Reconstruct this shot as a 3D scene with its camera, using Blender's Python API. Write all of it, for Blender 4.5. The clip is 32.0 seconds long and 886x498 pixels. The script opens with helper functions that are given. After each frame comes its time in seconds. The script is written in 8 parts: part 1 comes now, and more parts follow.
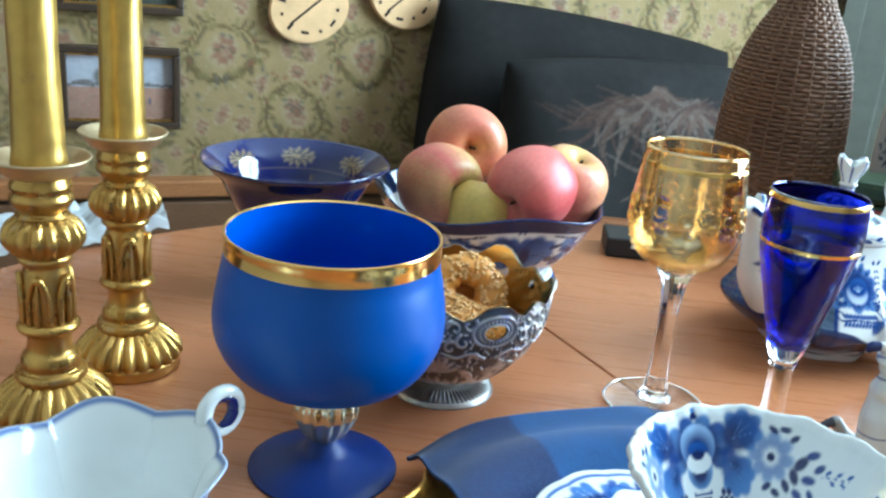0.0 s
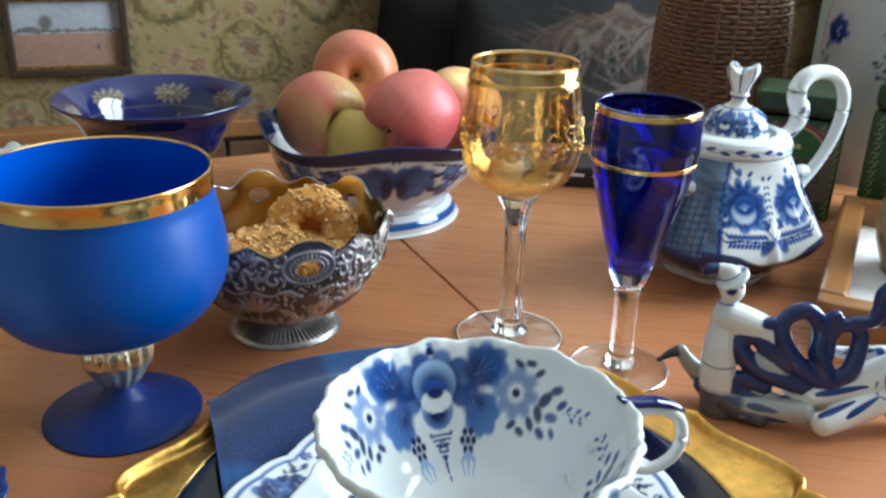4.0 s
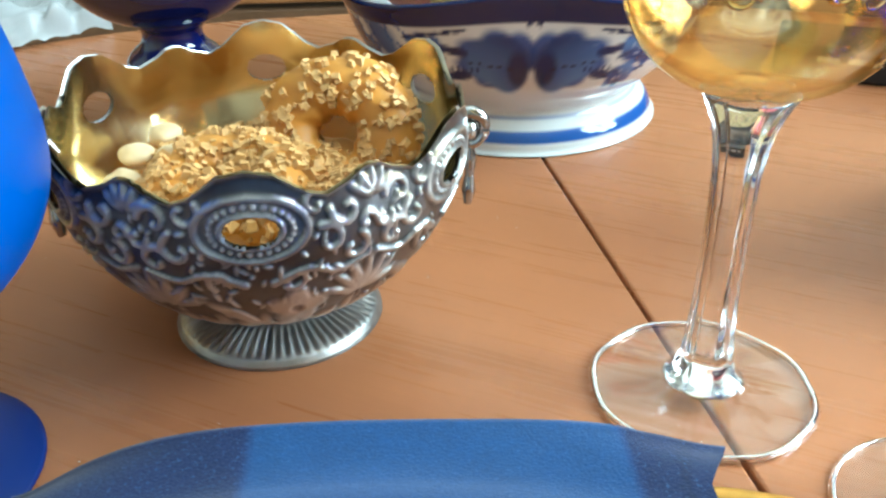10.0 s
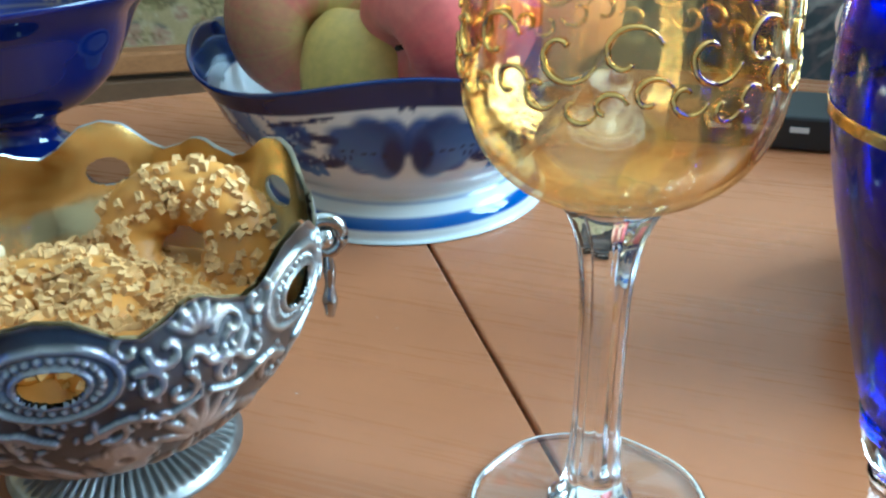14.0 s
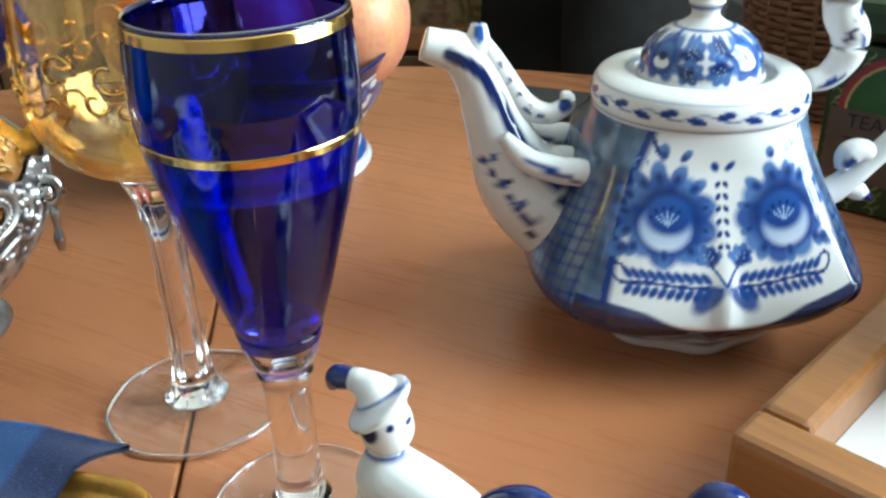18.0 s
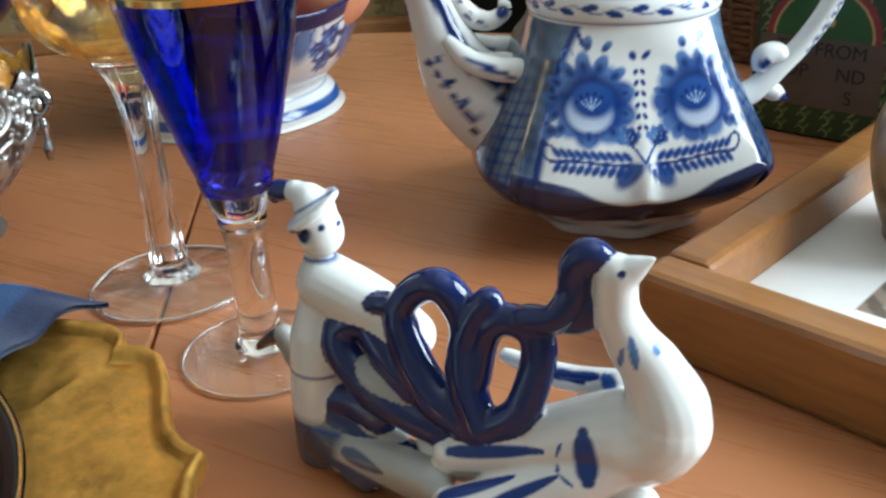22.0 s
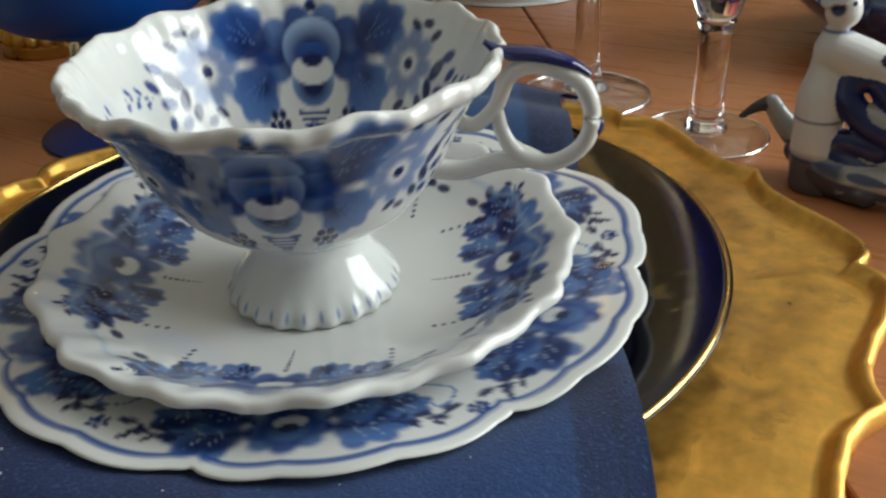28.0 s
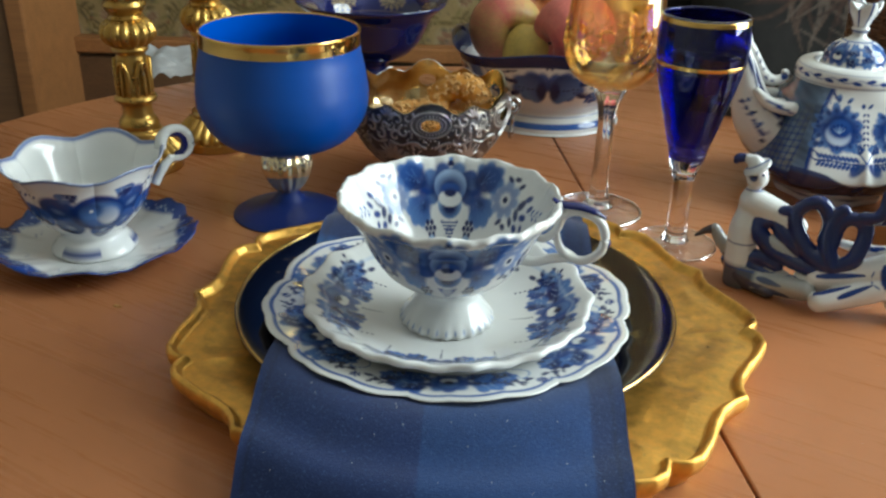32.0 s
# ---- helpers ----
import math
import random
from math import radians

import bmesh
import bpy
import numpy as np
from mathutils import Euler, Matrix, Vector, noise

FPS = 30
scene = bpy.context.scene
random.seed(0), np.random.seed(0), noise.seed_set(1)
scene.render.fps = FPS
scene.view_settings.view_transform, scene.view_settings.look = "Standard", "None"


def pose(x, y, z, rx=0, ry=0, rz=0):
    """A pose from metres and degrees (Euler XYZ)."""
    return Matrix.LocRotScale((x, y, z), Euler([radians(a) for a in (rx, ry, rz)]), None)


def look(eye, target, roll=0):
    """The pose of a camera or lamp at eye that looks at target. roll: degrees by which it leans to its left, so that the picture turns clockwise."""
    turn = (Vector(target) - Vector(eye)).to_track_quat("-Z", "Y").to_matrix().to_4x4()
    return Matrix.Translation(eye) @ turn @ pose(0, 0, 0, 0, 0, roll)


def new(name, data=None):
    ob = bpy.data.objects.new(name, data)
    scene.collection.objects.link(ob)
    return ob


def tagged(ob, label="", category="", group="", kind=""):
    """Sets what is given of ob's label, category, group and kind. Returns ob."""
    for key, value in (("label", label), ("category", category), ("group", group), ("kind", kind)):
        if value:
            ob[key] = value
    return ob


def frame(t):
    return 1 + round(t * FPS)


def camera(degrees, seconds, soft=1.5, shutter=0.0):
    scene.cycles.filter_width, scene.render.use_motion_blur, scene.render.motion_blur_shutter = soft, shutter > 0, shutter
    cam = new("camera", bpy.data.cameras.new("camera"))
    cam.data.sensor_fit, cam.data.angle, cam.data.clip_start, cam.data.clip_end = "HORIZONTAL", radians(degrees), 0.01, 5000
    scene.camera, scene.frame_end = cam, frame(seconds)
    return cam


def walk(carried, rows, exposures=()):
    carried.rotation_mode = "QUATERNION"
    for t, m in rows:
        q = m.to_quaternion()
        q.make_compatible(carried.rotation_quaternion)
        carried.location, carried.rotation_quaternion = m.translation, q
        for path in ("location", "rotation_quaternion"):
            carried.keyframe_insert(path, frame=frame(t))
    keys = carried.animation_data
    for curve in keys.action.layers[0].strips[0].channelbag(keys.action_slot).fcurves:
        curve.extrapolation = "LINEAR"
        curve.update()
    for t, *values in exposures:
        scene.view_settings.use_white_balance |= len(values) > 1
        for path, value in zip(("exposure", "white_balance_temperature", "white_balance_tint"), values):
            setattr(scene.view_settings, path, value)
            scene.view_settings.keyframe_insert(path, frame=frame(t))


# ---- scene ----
cam = camera(51.9, 32.0, soft=2.5)
PATH = [
    (0, (0.3707, 0.2198, 0.2899), (0.202, 2.106, -0.353), 5.22),
    (0.5, (0.3773, 0.2190, 0.2900), (0.219, 2.107, -0.351), 4.96),
    (1, (0.3897, 0.2265, 0.2856), (0.229, 2.107, -0.377), 4.29),
    (1.5, (0.4012, 0.2278, 0.2776), (0.251, 2.108, -0.389), 4.26),
    (2, (0.4154, 0.2312, 0.2764), (0.273, 2.111, -0.393), 4.22),
    (2.5, (0.4359, 0.2390, 0.2790), (0.271, 2.107, -0.415), 3.44),
    (3, (0.4567, 0.2537, 0.2781), (0.266, 2.104, -0.458), 2.91),
    (3.5, (0.4825, 0.2632, 0.2830), (0.255, 2.101, -0.473), 2.31),
    (5.5, (0.5572, 0.3043, 0.2698), (0.089, 2.053, -0.579), 1.25),
    (6, (0.5602, 0.3328, 0.2582), (0.017, 2.054, -0.604), 1.71),
    (6.5, (0.5593, 0.3739, 0.2470), (-0.043, 2.052, -0.658), 1.71),
    (7, (0.5633, 0.4255, 0.2346), (-0.090, 2.057, -0.719), 0.86),
    (7.5, (0.5577, 0.4610, 0.2231), (-0.142, 2.060, -0.754), 0.04),
    (8, (0.5460, 0.4877, 0.2167), (-0.158, 2.078, -0.770), -0.23),
    (8.5, (0.5307, 0.5087, 0.2064), (-0.171, 2.098, -0.785), -0.22),
    (9, (0.5140, 0.5291, 0.1976), (-0.187, 2.114, -0.800), -0.31),
    (9.5, (0.5030, 0.5451, 0.1916), (-0.212, 2.122, -0.809), -0.59),
    (10, (0.4941, 0.5577, 0.1833), (-0.226, 2.131, -0.821), -0.67),
    (10.5, (0.4892, 0.5664, 0.1801), (-0.254, 2.121, -0.836), -0.69),
    (11, (0.4871, 0.5710, 0.1754), (-0.267, 2.122, -0.837), -0.89),
    (11.5, (0.4892, 0.5752, 0.1646), (-0.291, 2.117, -0.843), -1.42),
    (12, (0.4904, 0.5762, 0.1622), (-0.300, 2.111, -0.847), -1.59),
    (12.5, (0.4940, 0.5783, 0.1635), (-0.290, 2.120, -0.841), -1.44),
    (13, (0.4919, 0.5873, 0.1746), (-0.247, 2.168, -0.803), -1.40),
    (13.5, (0.4942, 0.5943, 0.1798), (-0.161, 2.234, -0.760), -0.89),
    (14, (0.5019, 0.5976, 0.1876), (-0.098, 2.273, -0.726), -1.21),
    (14.5, (0.5039, 0.5912, 0.1928), (-0.052, 2.292, -0.700), -0.97),
    (16.5, (0.5720, 0.5752, 0.2045), (-0.099, 2.228, -0.700), -2.08),
    (17, (0.6034, 0.5771, 0.2103), (-0.064, 2.207, -0.737), -1.04),
    (17.5, (0.6536, 0.5841, 0.2141), (-0.098, 2.176, -0.735), -1.00),
    (18, (0.6992, 0.5917, 0.2171), (-0.159, 2.138, -0.717), -1.99),
    (18.5, (0.7262, 0.5994, 0.2188), (-0.189, 2.123, -0.698), -2.74),
    (19, (0.7382, 0.5990, 0.2225), (-0.211, 2.118, -0.668), -2.80),
    (19.5, (0.7530, 0.5983, 0.2246), (-0.227, 2.111, -0.643), -2.66),
    (20, (0.7663, 0.5967, 0.2250), (-0.233, 2.104, -0.629), -2.89),
    (20.5, (0.7719, 0.5948, 0.2205), (-0.238, 2.099, -0.627), -3.04),
    (21, (0.7675, 0.5838, 0.2109), (-0.238, 2.096, -0.627), -3.05),
    (21.5, (0.7609, 0.5673, 0.1929), (-0.210, 2.094, -0.659), -3.00),
    (22, (0.7459, 0.5504, 0.1845), (-0.129, 2.110, -0.711), -3.09),
    (22.5, (0.7369, 0.5361, 0.1742), (-0.067, 2.115, -0.753), -3.83),
    (23, (0.7232, 0.5265, 0.1689), (-0.064, 2.111, -0.764), -3.72),
    (23.5, (0.7058, 0.5056, 0.1657), (-0.077, 2.086, -0.778), -3.71),
    (24, (0.6933, 0.4818, 0.1645), (-0.127, 2.024, -0.809), -3.17),
    (24.5, (0.6945, 0.4708, 0.1629), (-0.164, 1.976, -0.836), -3.64),
    (26.5, (0.6658, 0.4140, 0.1751), (-0.152, 1.935, -0.833), -3.01),
    (27, (0.6521, 0.3986, 0.1734), (-0.167, 1.920, -0.835), -2.76),
    (27.5, (0.6379, 0.3792, 0.1727), (-0.200, 1.889, -0.837), -2.87),
    (28, (0.6326, 0.3586, 0.1758), (-0.228, 1.861, -0.826), -2.70),
    (28.5, (0.6214, 0.3329, 0.1828), (-0.258, 1.849, -0.781), -0.31),
    (29, (0.6239, 0.2956, 0.1997), (-0.256, 1.817, -0.754), 0.78),
    (29.5, (0.6355, 0.2591, 0.2162), (-0.252, 1.784, -0.726), 1.00),
    (30, (0.6486, 0.2412, 0.2291), (-0.235, 1.769, -0.712), 1.00),
    (30.5, (0.6593, 0.2231, 0.2410), (-0.224, 1.756, -0.692), 1.12),
    (31, (0.6751, 0.1972, 0.2577), (-0.205, 1.742, -0.658), 1.29),
    (31.5, (0.6831, 0.1749, 0.2710), (-0.205, 1.736, -0.610), 1.40),
    (32, (0.6930, 0.1617, 0.2802), (-0.192, 1.733, -0.584), 1.47),
]
EXPOSURES = [
    (0, 1.02, 4950, -9), (2, 0.78, 5100, -7), (3.5, 0.60, 5500, -3), (6, 0.22, 5750, -8), (8, 0.50, 6500, 2), (9, 1.02, 5750, -8), (10, 1.20, 5300, -14), (11, 1.12, 4750, -18), (13, 1.04, 4500, -16), (14.5, 0.83, 4400, -18),
    (16.5, 1.50, 4950, -18), (17.5, 0.88, 5500, -9), (19, 0.30, 5950, -1), (23, 0.30, 5800, -3), (24.5, 0.20, 5750, -5), (26.5, -0.22, 6800, 2), (28, -0.47, 6650, 2), (30, -0.12, 6750, 0), (32, -0.02, 6250, -3),
]
walk(cam, [(t, look(eye, target, roll)) for t, eye, target, roll in PATH], EXPOSURES)

# ---- world, window light, exposure ----
world = bpy.data.worlds.new("sky")
scene.world = world
world.use_nodes = True
_sky = world.node_tree.nodes.new("ShaderNodeTexSky")
_sky.sky_type, _sky.sun_disc = "NISHITA", False
_sky.sun_elevation, _sky.sun_rotation = radians(35), radians(120)
world.node_tree.links.new(_sky.outputs[0], world.node_tree.nodes["Background"].inputs[0])
world.node_tree.nodes["Background"].inputs[1].default_value = 0.12

# The back wall runs along BACK from a point of it; the window wall stands square to it.
BACK = Vector((0.883, 0.469, 0)).normalized()
BACK_N = Vector((BACK.y, -BACK.x, 0))          # into the room
BACK_0 = Vector((0.0, 1.66, 0))
FLOOR_Z, CEIL_Z = -0.74, 1.80
CORNER_S = 1.30                                # window wall meets the back wall here
LEFT_S = -1.9
DEPTH = 3.6


def room(s, d, z):
    """A place from metres along the back wall, metres out from it, and height."""
    return BACK_0 + BACK * s + BACK_N * d + Vector((0, 0, z))


WIN_D0, WIN_D1, WIN_Z0, WIN_Z1 = 0.55, 1.60, 0.0, 1.50
win = bpy.data.lights.new("window_light", "AREA")
win.shape, win.size, win.size_y = "RECTANGLE", WIN_D1 - WIN_D0, WIN_Z1 - WIN_Z0
win.energy, win.color = 66.0, (0.94, 0.97, 1.01)
win_ob = new("window_light", win)
_mid = room(CORNER_S + 0.06, (WIN_D0 + WIN_D1) / 2, (WIN_Z0 + WIN_Z1) / 2)
win_ob.matrix_world = look(_mid, _mid - BACK)


# ---- materials ----


def material(name, base, rough=0.5, metal=0.0, vary=0.15, scale=40.0, bump=0.0, bump_scale=200.0, trans=0.0, ior=1.45, coat=0.0,
             attr="", rough_vary=0.0, stretch=None, detail=4.0, specular=0.5, sheen=0.0, sss=0.0, worn=None):
    m = bpy.data.materials.new(name)
    m.use_nodes = True
    nt = m.node_tree
    p = nt.nodes["Principled BSDF"]
    p.inputs["Base Color"].default_value = (*base, 1)
    p.inputs["Roughness"].default_value, p.inputs["Metallic"].default_value = rough, metal
    p.inputs["Transmission Weight"].default_value, p.inputs["IOR"].default_value = trans, ior
    p.inputs["Coat Weight"].default_value, p.inputs["Coat Roughness"].default_value = coat, 0.05
    p.inputs["Specular IOR Level"].default_value = specular
    p.inputs["Sheen Weight"].default_value = sheen
    if sss:
        p.inputs["Subsurface Weight"].default_value = sss
        p.inputs["Subsurface Radius"].default_value = (0.004, 0.003, 0.002)
        p.inputs["Subsurface Scale"].default_value = 1.0
    co = nt.nodes.new("ShaderNodeTexCoord")
    vec = co.outputs["Object"]
    if stretch:
        mp = nt.nodes.new("ShaderNodeMapping")
        mp.inputs["Rotation"].default_value = (0, 0, stretch[0])
        mp.inputs["Scale"].default_value = stretch[1:]
        nt.links.new(vec, mp.inputs["Vector"])
        vec = mp.outputs[0]
    colour = None
    if attr:
        at = nt.nodes.new("ShaderNodeAttribute")
        at.attribute_name = attr
        colour = at.outputs["Color"]
    if vary > 0:
        n1, n2 = nt.nodes.new("ShaderNodeTexNoise"), nt.nodes.new("ShaderNodeTexNoise")
        n1.inputs["Scale"].default_value, n2.inputs["Scale"].default_value = scale, scale * 0.13
        n1.inputs["Detail"].default_value = n2.inputs["Detail"].default_value = detail
        for n in (n1, n2):
            nt.links.new(vec, n.inputs["Vector"])
        add = nt.nodes.new("ShaderNodeMath")
        add.operation = "ADD"
        nt.links.new(n1.outputs["Fac"], add.inputs[0])
        nt.links.new(n2.outputs["Fac"], add.inputs[1])
        mr = nt.nodes.new("ShaderNodeMapRange")
        mr.inputs["From Min"].default_value, mr.inputs["From Max"].default_value = 0.6, 1.4
        mr.inputs["To Min"].default_value, mr.inputs["To Max"].default_value = 1 - vary, 1 + vary * 0.6
        nt.links.new(add.outputs[0], mr.inputs["Value"])
        mul = nt.nodes.new("ShaderNodeVectorMath")
        mul.operation = "SCALE"
        if colour is None:
            mul.inputs[0].default_value = base
        else:
            nt.links.new(colour, mul.inputs[0])
        nt.links.new(mr.outputs[0], mul.inputs["Scale"])
        colour = mul.outputs[0]
        if rough_vary:
            r2 = nt.nodes.new("ShaderNodeMapRange")
            r2.inputs["From Min"].default_value, r2.inputs["From Max"].default_value = 0.6, 1.4
            r2.inputs["To Min"].default_value, r2.inputs["To Max"].default_value = max(0, rough - rough_vary), min(1, rough + rough_vary)
            nt.links.new(add.outputs[0], r2.inputs["Value"])
            nt.links.new(r2.outputs[0], p.inputs["Roughness"])
    if worn:
        nw, ramp, mx = nt.nodes.new("ShaderNodeTexNoise"), nt.nodes.new("ShaderNodeMapRange"), nt.nodes.new("ShaderNodeMix")
        nw.inputs["Scale"].default_value, nw.inputs["Detail"].default_value, nw.inputs["Roughness"].default_value = worn[1], 9.0, 0.65
        nt.links.new(vec, nw.inputs["Vector"])
        ramp.inputs["From Min"].default_value, ramp.inputs["From Max"].default_value, ramp.inputs["To Max"].default_value = worn[2], worn[2] + 0.10, worn[3]
        nt.links.new(nw.outputs["Fac"], ramp.inputs["Value"])
        mx.data_type = "RGBA"
        nt.links.new(ramp.outputs[0], mx.inputs["Factor"])
        if colour is not None:
            nt.links.new(colour, mx.inputs["A"])
        mx.inputs["B"].default_value = (*worn[0], 1)
        colour = mx.outputs["Result"]
    if colour is not None:
        nt.links.new(colour, p.inputs["Base Color"])
    if bump > 0:
        nb, b = nt.nodes.new("ShaderNodeTexNoise"), nt.nodes.new("ShaderNodeBump")
        nb.inputs["Scale"].default_value, nb.inputs["Detail"].default_value = bump_scale, 5.0
        b.inputs["Strength"].default_value, b.inputs["Distance"].default_value = bump, 0.001
        nt.links.new(vec, nb.inputs["Vector"])
        nt.links.new(nb.outputs["Fac"], b.inputs["Height"])
        nt.links.new(b.outputs["Normal"], p.inputs["Normal"])
    return m


SEAM = math.atan2(-0.422, 0.288)
M_TABLE = material("cherry_veneer", (0.395, 0.158, 0.064), 0.29, vary=0.05, scale=18, stretch=(-SEAM, 1.2, 30, 30), bump=0.03, bump_scale=60,
                   rough_vary=0.06, detail=6, specular=0.36)
M_EDGE = material("cherry_edge", (0.22, 0.08, 0.035), 0.4, vary=0.2, scale=30)
M_SEAM = material("seam_dark", (0.05, 0.02, 0.012), 0.7, vary=0.2)
M_DADO = material("brown_panel_wood", (0.13, 0.066, 0.030), 0.5, vary=0.3, scale=14, stretch=(-math.atan2(BACK.y, BACK.x), 1.0, 16, 16), detail=6)
M_TRIM = material("orange_trim_wood", (0.30, 0.13, 0.045), 0.4, vary=0.3, scale=20, stretch=(-math.atan2(BACK.y, BACK.x), 1.0, 16, 16))
M_PLASTER = material("plain_wall", (0.56, 0.53, 0.47), 0.9, vary=0.1, scale=12)
M_CEIL = material("ceiling_white", (0.82, 0.81, 0.79), 0.9, vary=0.06, scale=6)
M_FLOOR = material("floor_boards", (0.22, 0.125, 0.065), 0.5, vary=0.3, scale=8)
M_PAPER = material("wallpaper", (0.6, 0.55, 0.4), 0.85, vary=0.18, scale=300, attr="paint", bump=0.05)
M_GLAZE = material("painted_porcelain", (0.8, 0.8, 0.78), 0.10, vary=0.04, scale=60, attr="paint", coat=0.3, bump=0.02, bump_scale=25)
M_WHITE = material("white_porcelain", (0.71, 0.72, 0.70), 0.10, vary=0.04, scale=50, coat=0.3, bump=0.02, bump_scale=25)
M_GILT = material("gilded_wood", (0.54, 0.33, 0.085), 0.30, metal=0.9, vary=0.35, scale=70, bump=0.12, bump_scale=160, rough_vary=0.14, worn=((0.42, 0.40, 0.33), 60.0, 0.60, 0.7))
M_WAX = material("gold_wax", (0.55, 0.36, 0.085), 0.33, metal=0.85, vary=0.25, scale=90, bump=0.10, bump_scale=70, rough_vary=0.1, worn=((0.30, 0.21, 0.10), 40.0, 0.58, 0.7))
M_LEAFGOLD = material("gold_leaf_tray", (0.84, 0.47, 0.10), 0.40, metal=0.85, vary=0.42, scale=150, bump=0.25, bump_scale=320, rough_vary=0.16, detail=9, worn=((0.34, 0.17, 0.05), 70.0, 0.58, 0.5))
M_RIMGOLD = material("gold_line", (0.80, 0.52, 0.16), 0.14, metal=1.0, vary=0.15, scale=60)
M_COBALT = material("cobalt_glaze", (0.006, 0.011, 0.11), 0.07, vary=0.2, scale=40, coat=0.5)
M_NAVYPLATE = material("navy_plate_glaze", (0.006, 0.007, 0.026), 0.15, vary=0.2, scale=40, coat=0.1, attr="paint")
M_FROST = material("frosted_blue_glass", (0.003, 0.078, 0.40), 0.40, vary=0.12, scale=15, trans=0.15)
M_FROSTFOOT = material("frosted_navy_glass", (0.006, 0.026, 0.17), 0.45, vary=0.12, scale=25)
M_FROSTIN = material("blue_glass_inside", (0.004, 0.075, 0.46), 0.12, vary=0.1, scale=15)
def thin_glass(name, tint, gloss, least=0.04, most=0.9, power=4.0, rough=0.0):
    """Thin-walled glass: light passes straight on, tinted; the gloss grows towards the outline."""
    m = bpy.data.materials.new(name)
    m.use_nodes = True
    nt = m.node_tree
    nt.nodes.remove(nt.nodes["Principled BSDF"])
    t, g, mix, lw, pw, mr = (nt.nodes.new("ShaderNode" + k) for k in ("BsdfTransparent", "BsdfGlossy", "MixShader", "LayerWeight", "Math", "MapRange"))
    t.inputs["Color"].default_value, g.inputs["Color"].default_value = (*tint, 1), (*gloss, 1)
    g.inputs["Roughness"].default_value = rough
    pw.operation = "POWER"
    pw.inputs[1].default_value = power
    mr.inputs["To Min"].default_value, mr.inputs["To Max"].default_value = least, most
    nt.links.new(lw.outputs["Facing"], pw.inputs[0])
    nt.links.new(pw.outputs[0], mr.inputs["Value"])
    nt.links.new(mr.outputs[0], mix.inputs[0])
    nt.links.new(t.outputs[0], mix.inputs[1])
    nt.links.new(g.outputs[0], mix.inputs[2])
    nt.links.new(mix.outputs[0], nt.nodes["Material Output"].inputs["Surface"])
    return m


M_FOOTGLASS = thin_glass("thin_clear_glass", (0.985, 0.99, 0.99), (1, 1, 1), 0.05, 0.8, 4.0)
M_CLEAR = material("clear_glass", (1, 1, 1), 0.0, vary=0, trans=1.0, ior=1.5)
M_AMBER = thin_glass("amber_lustre_glass", (0.985, 0.905, 0.73), (1.0, 0.88, 0.62), 0.16, 0.85, 3.0, 0.02)
M_BLUEGLASS = thin_glass("cobalt_glass", (0.185, 0.20, 0.75), (0.92, 0.94, 1.0), 0.05, 0.8, 4.0)
M_SILVER = material("tarnished_silver", (0.55, 0.54, 0.52), 0.40, metal=0.92, vary=0.5, scale=120, attr="paint", rough_vary=0.1)
M_BOWLGILT = material("gilt_bowl_inside", (0.81, 0.67, 0.39), 0.17, metal=1.0, vary=0.25, scale=50, rough_vary=0.08, bump=0.05, bump_scale=60)
M_NUT = material("chopped_nut", (0.68, 0.41, 0.15), 0.55, vary=0.35, scale=250, sss=0.0)
M_BISCUIT = material("baked_biscuit", (0.60, 0.27, 0.04), 0.45, vary=0.35, scale=90, bump=0.2, bump_scale=200)
M_PALE = material("pale_biscuit", (0.68, 0.52, 0.30), 0.6, vary=0.25, scale=120, bump=0.2)
M_NAPKIN = material("blue_cotton", (0.016, 0.05, 0.19), 0.9, vary=0.22, scale=500, attr="paint", bump=0.35, bump_scale=1200, sheen=0.15, worn=((0.06, 0.13, 0.30), 900.0, 0.56, 0.5))
M_APPLE = material("apple_skin", (0.5, 0.12, 0.05), 0.42, vary=0.20, scale=260, attr="paint", coat=0.04)
M_STALK = material("apple_stalk", (0.05, 0.035, 0.015), 0.8)
M_DARKFRAME = material("dark_frame_wood", (0.045, 0.028, 0.016), 0.4, vary=0.35, scale=60)
M_PICTURE = material("painted_landscape", (0.4, 0.3, 0.25), 0.7, vary=0.2, scale=120, attr="paint", bump=0.2, bump_scale=400)
M_BIRCH = material("carved_birch", (0.62, 0.40, 0.19), 0.55, vary=0.25, scale=40)
M_BURN = material("burnt_slot", (0.03, 0.018, 0.01), 0.8)
M_OAK = material("honey_oak", (0.29, 0.122, 0.032), 0.32, vary=0.35, scale=22, stretch=(0.45, 1.5, 14, 14), coat=0.2, detail=6)
M_MAT = material("white_card", (0.72, 0.71, 0.69), 0.7, vary=0.06, scale=30, attr="paint")
M_BLACK = material("black_cloth", (0.014, 0.013, 0.012), 0.9, vary=0.3, scale=60, bump=0.2, specular=0.12)
M_PRINT = material("dark_printed_cloth", (0.05, 0.04, 0.035), 0.9, vary=0.3, scale=60, attr="paint", bump=0.2, specular=0.12)
M_WICKER = material("woven_wicker", (0.155, 0.078, 0.038), 0.65, vary=0.35, scale=150)
# M_WICKER darkened, with the shade between strands put into the colour
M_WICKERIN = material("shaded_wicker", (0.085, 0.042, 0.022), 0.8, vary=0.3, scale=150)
M_TIN = material("tea_tin", (0.1, 0.2, 0.05), 0.4, vary=0.2, scale=60, attr="paint")
M_STONEWARE = material("stoneware_jar", (0.33, 0.22, 0.12), 0.3, vary=0.35, scale=50, attr="paint", coat=0.3)
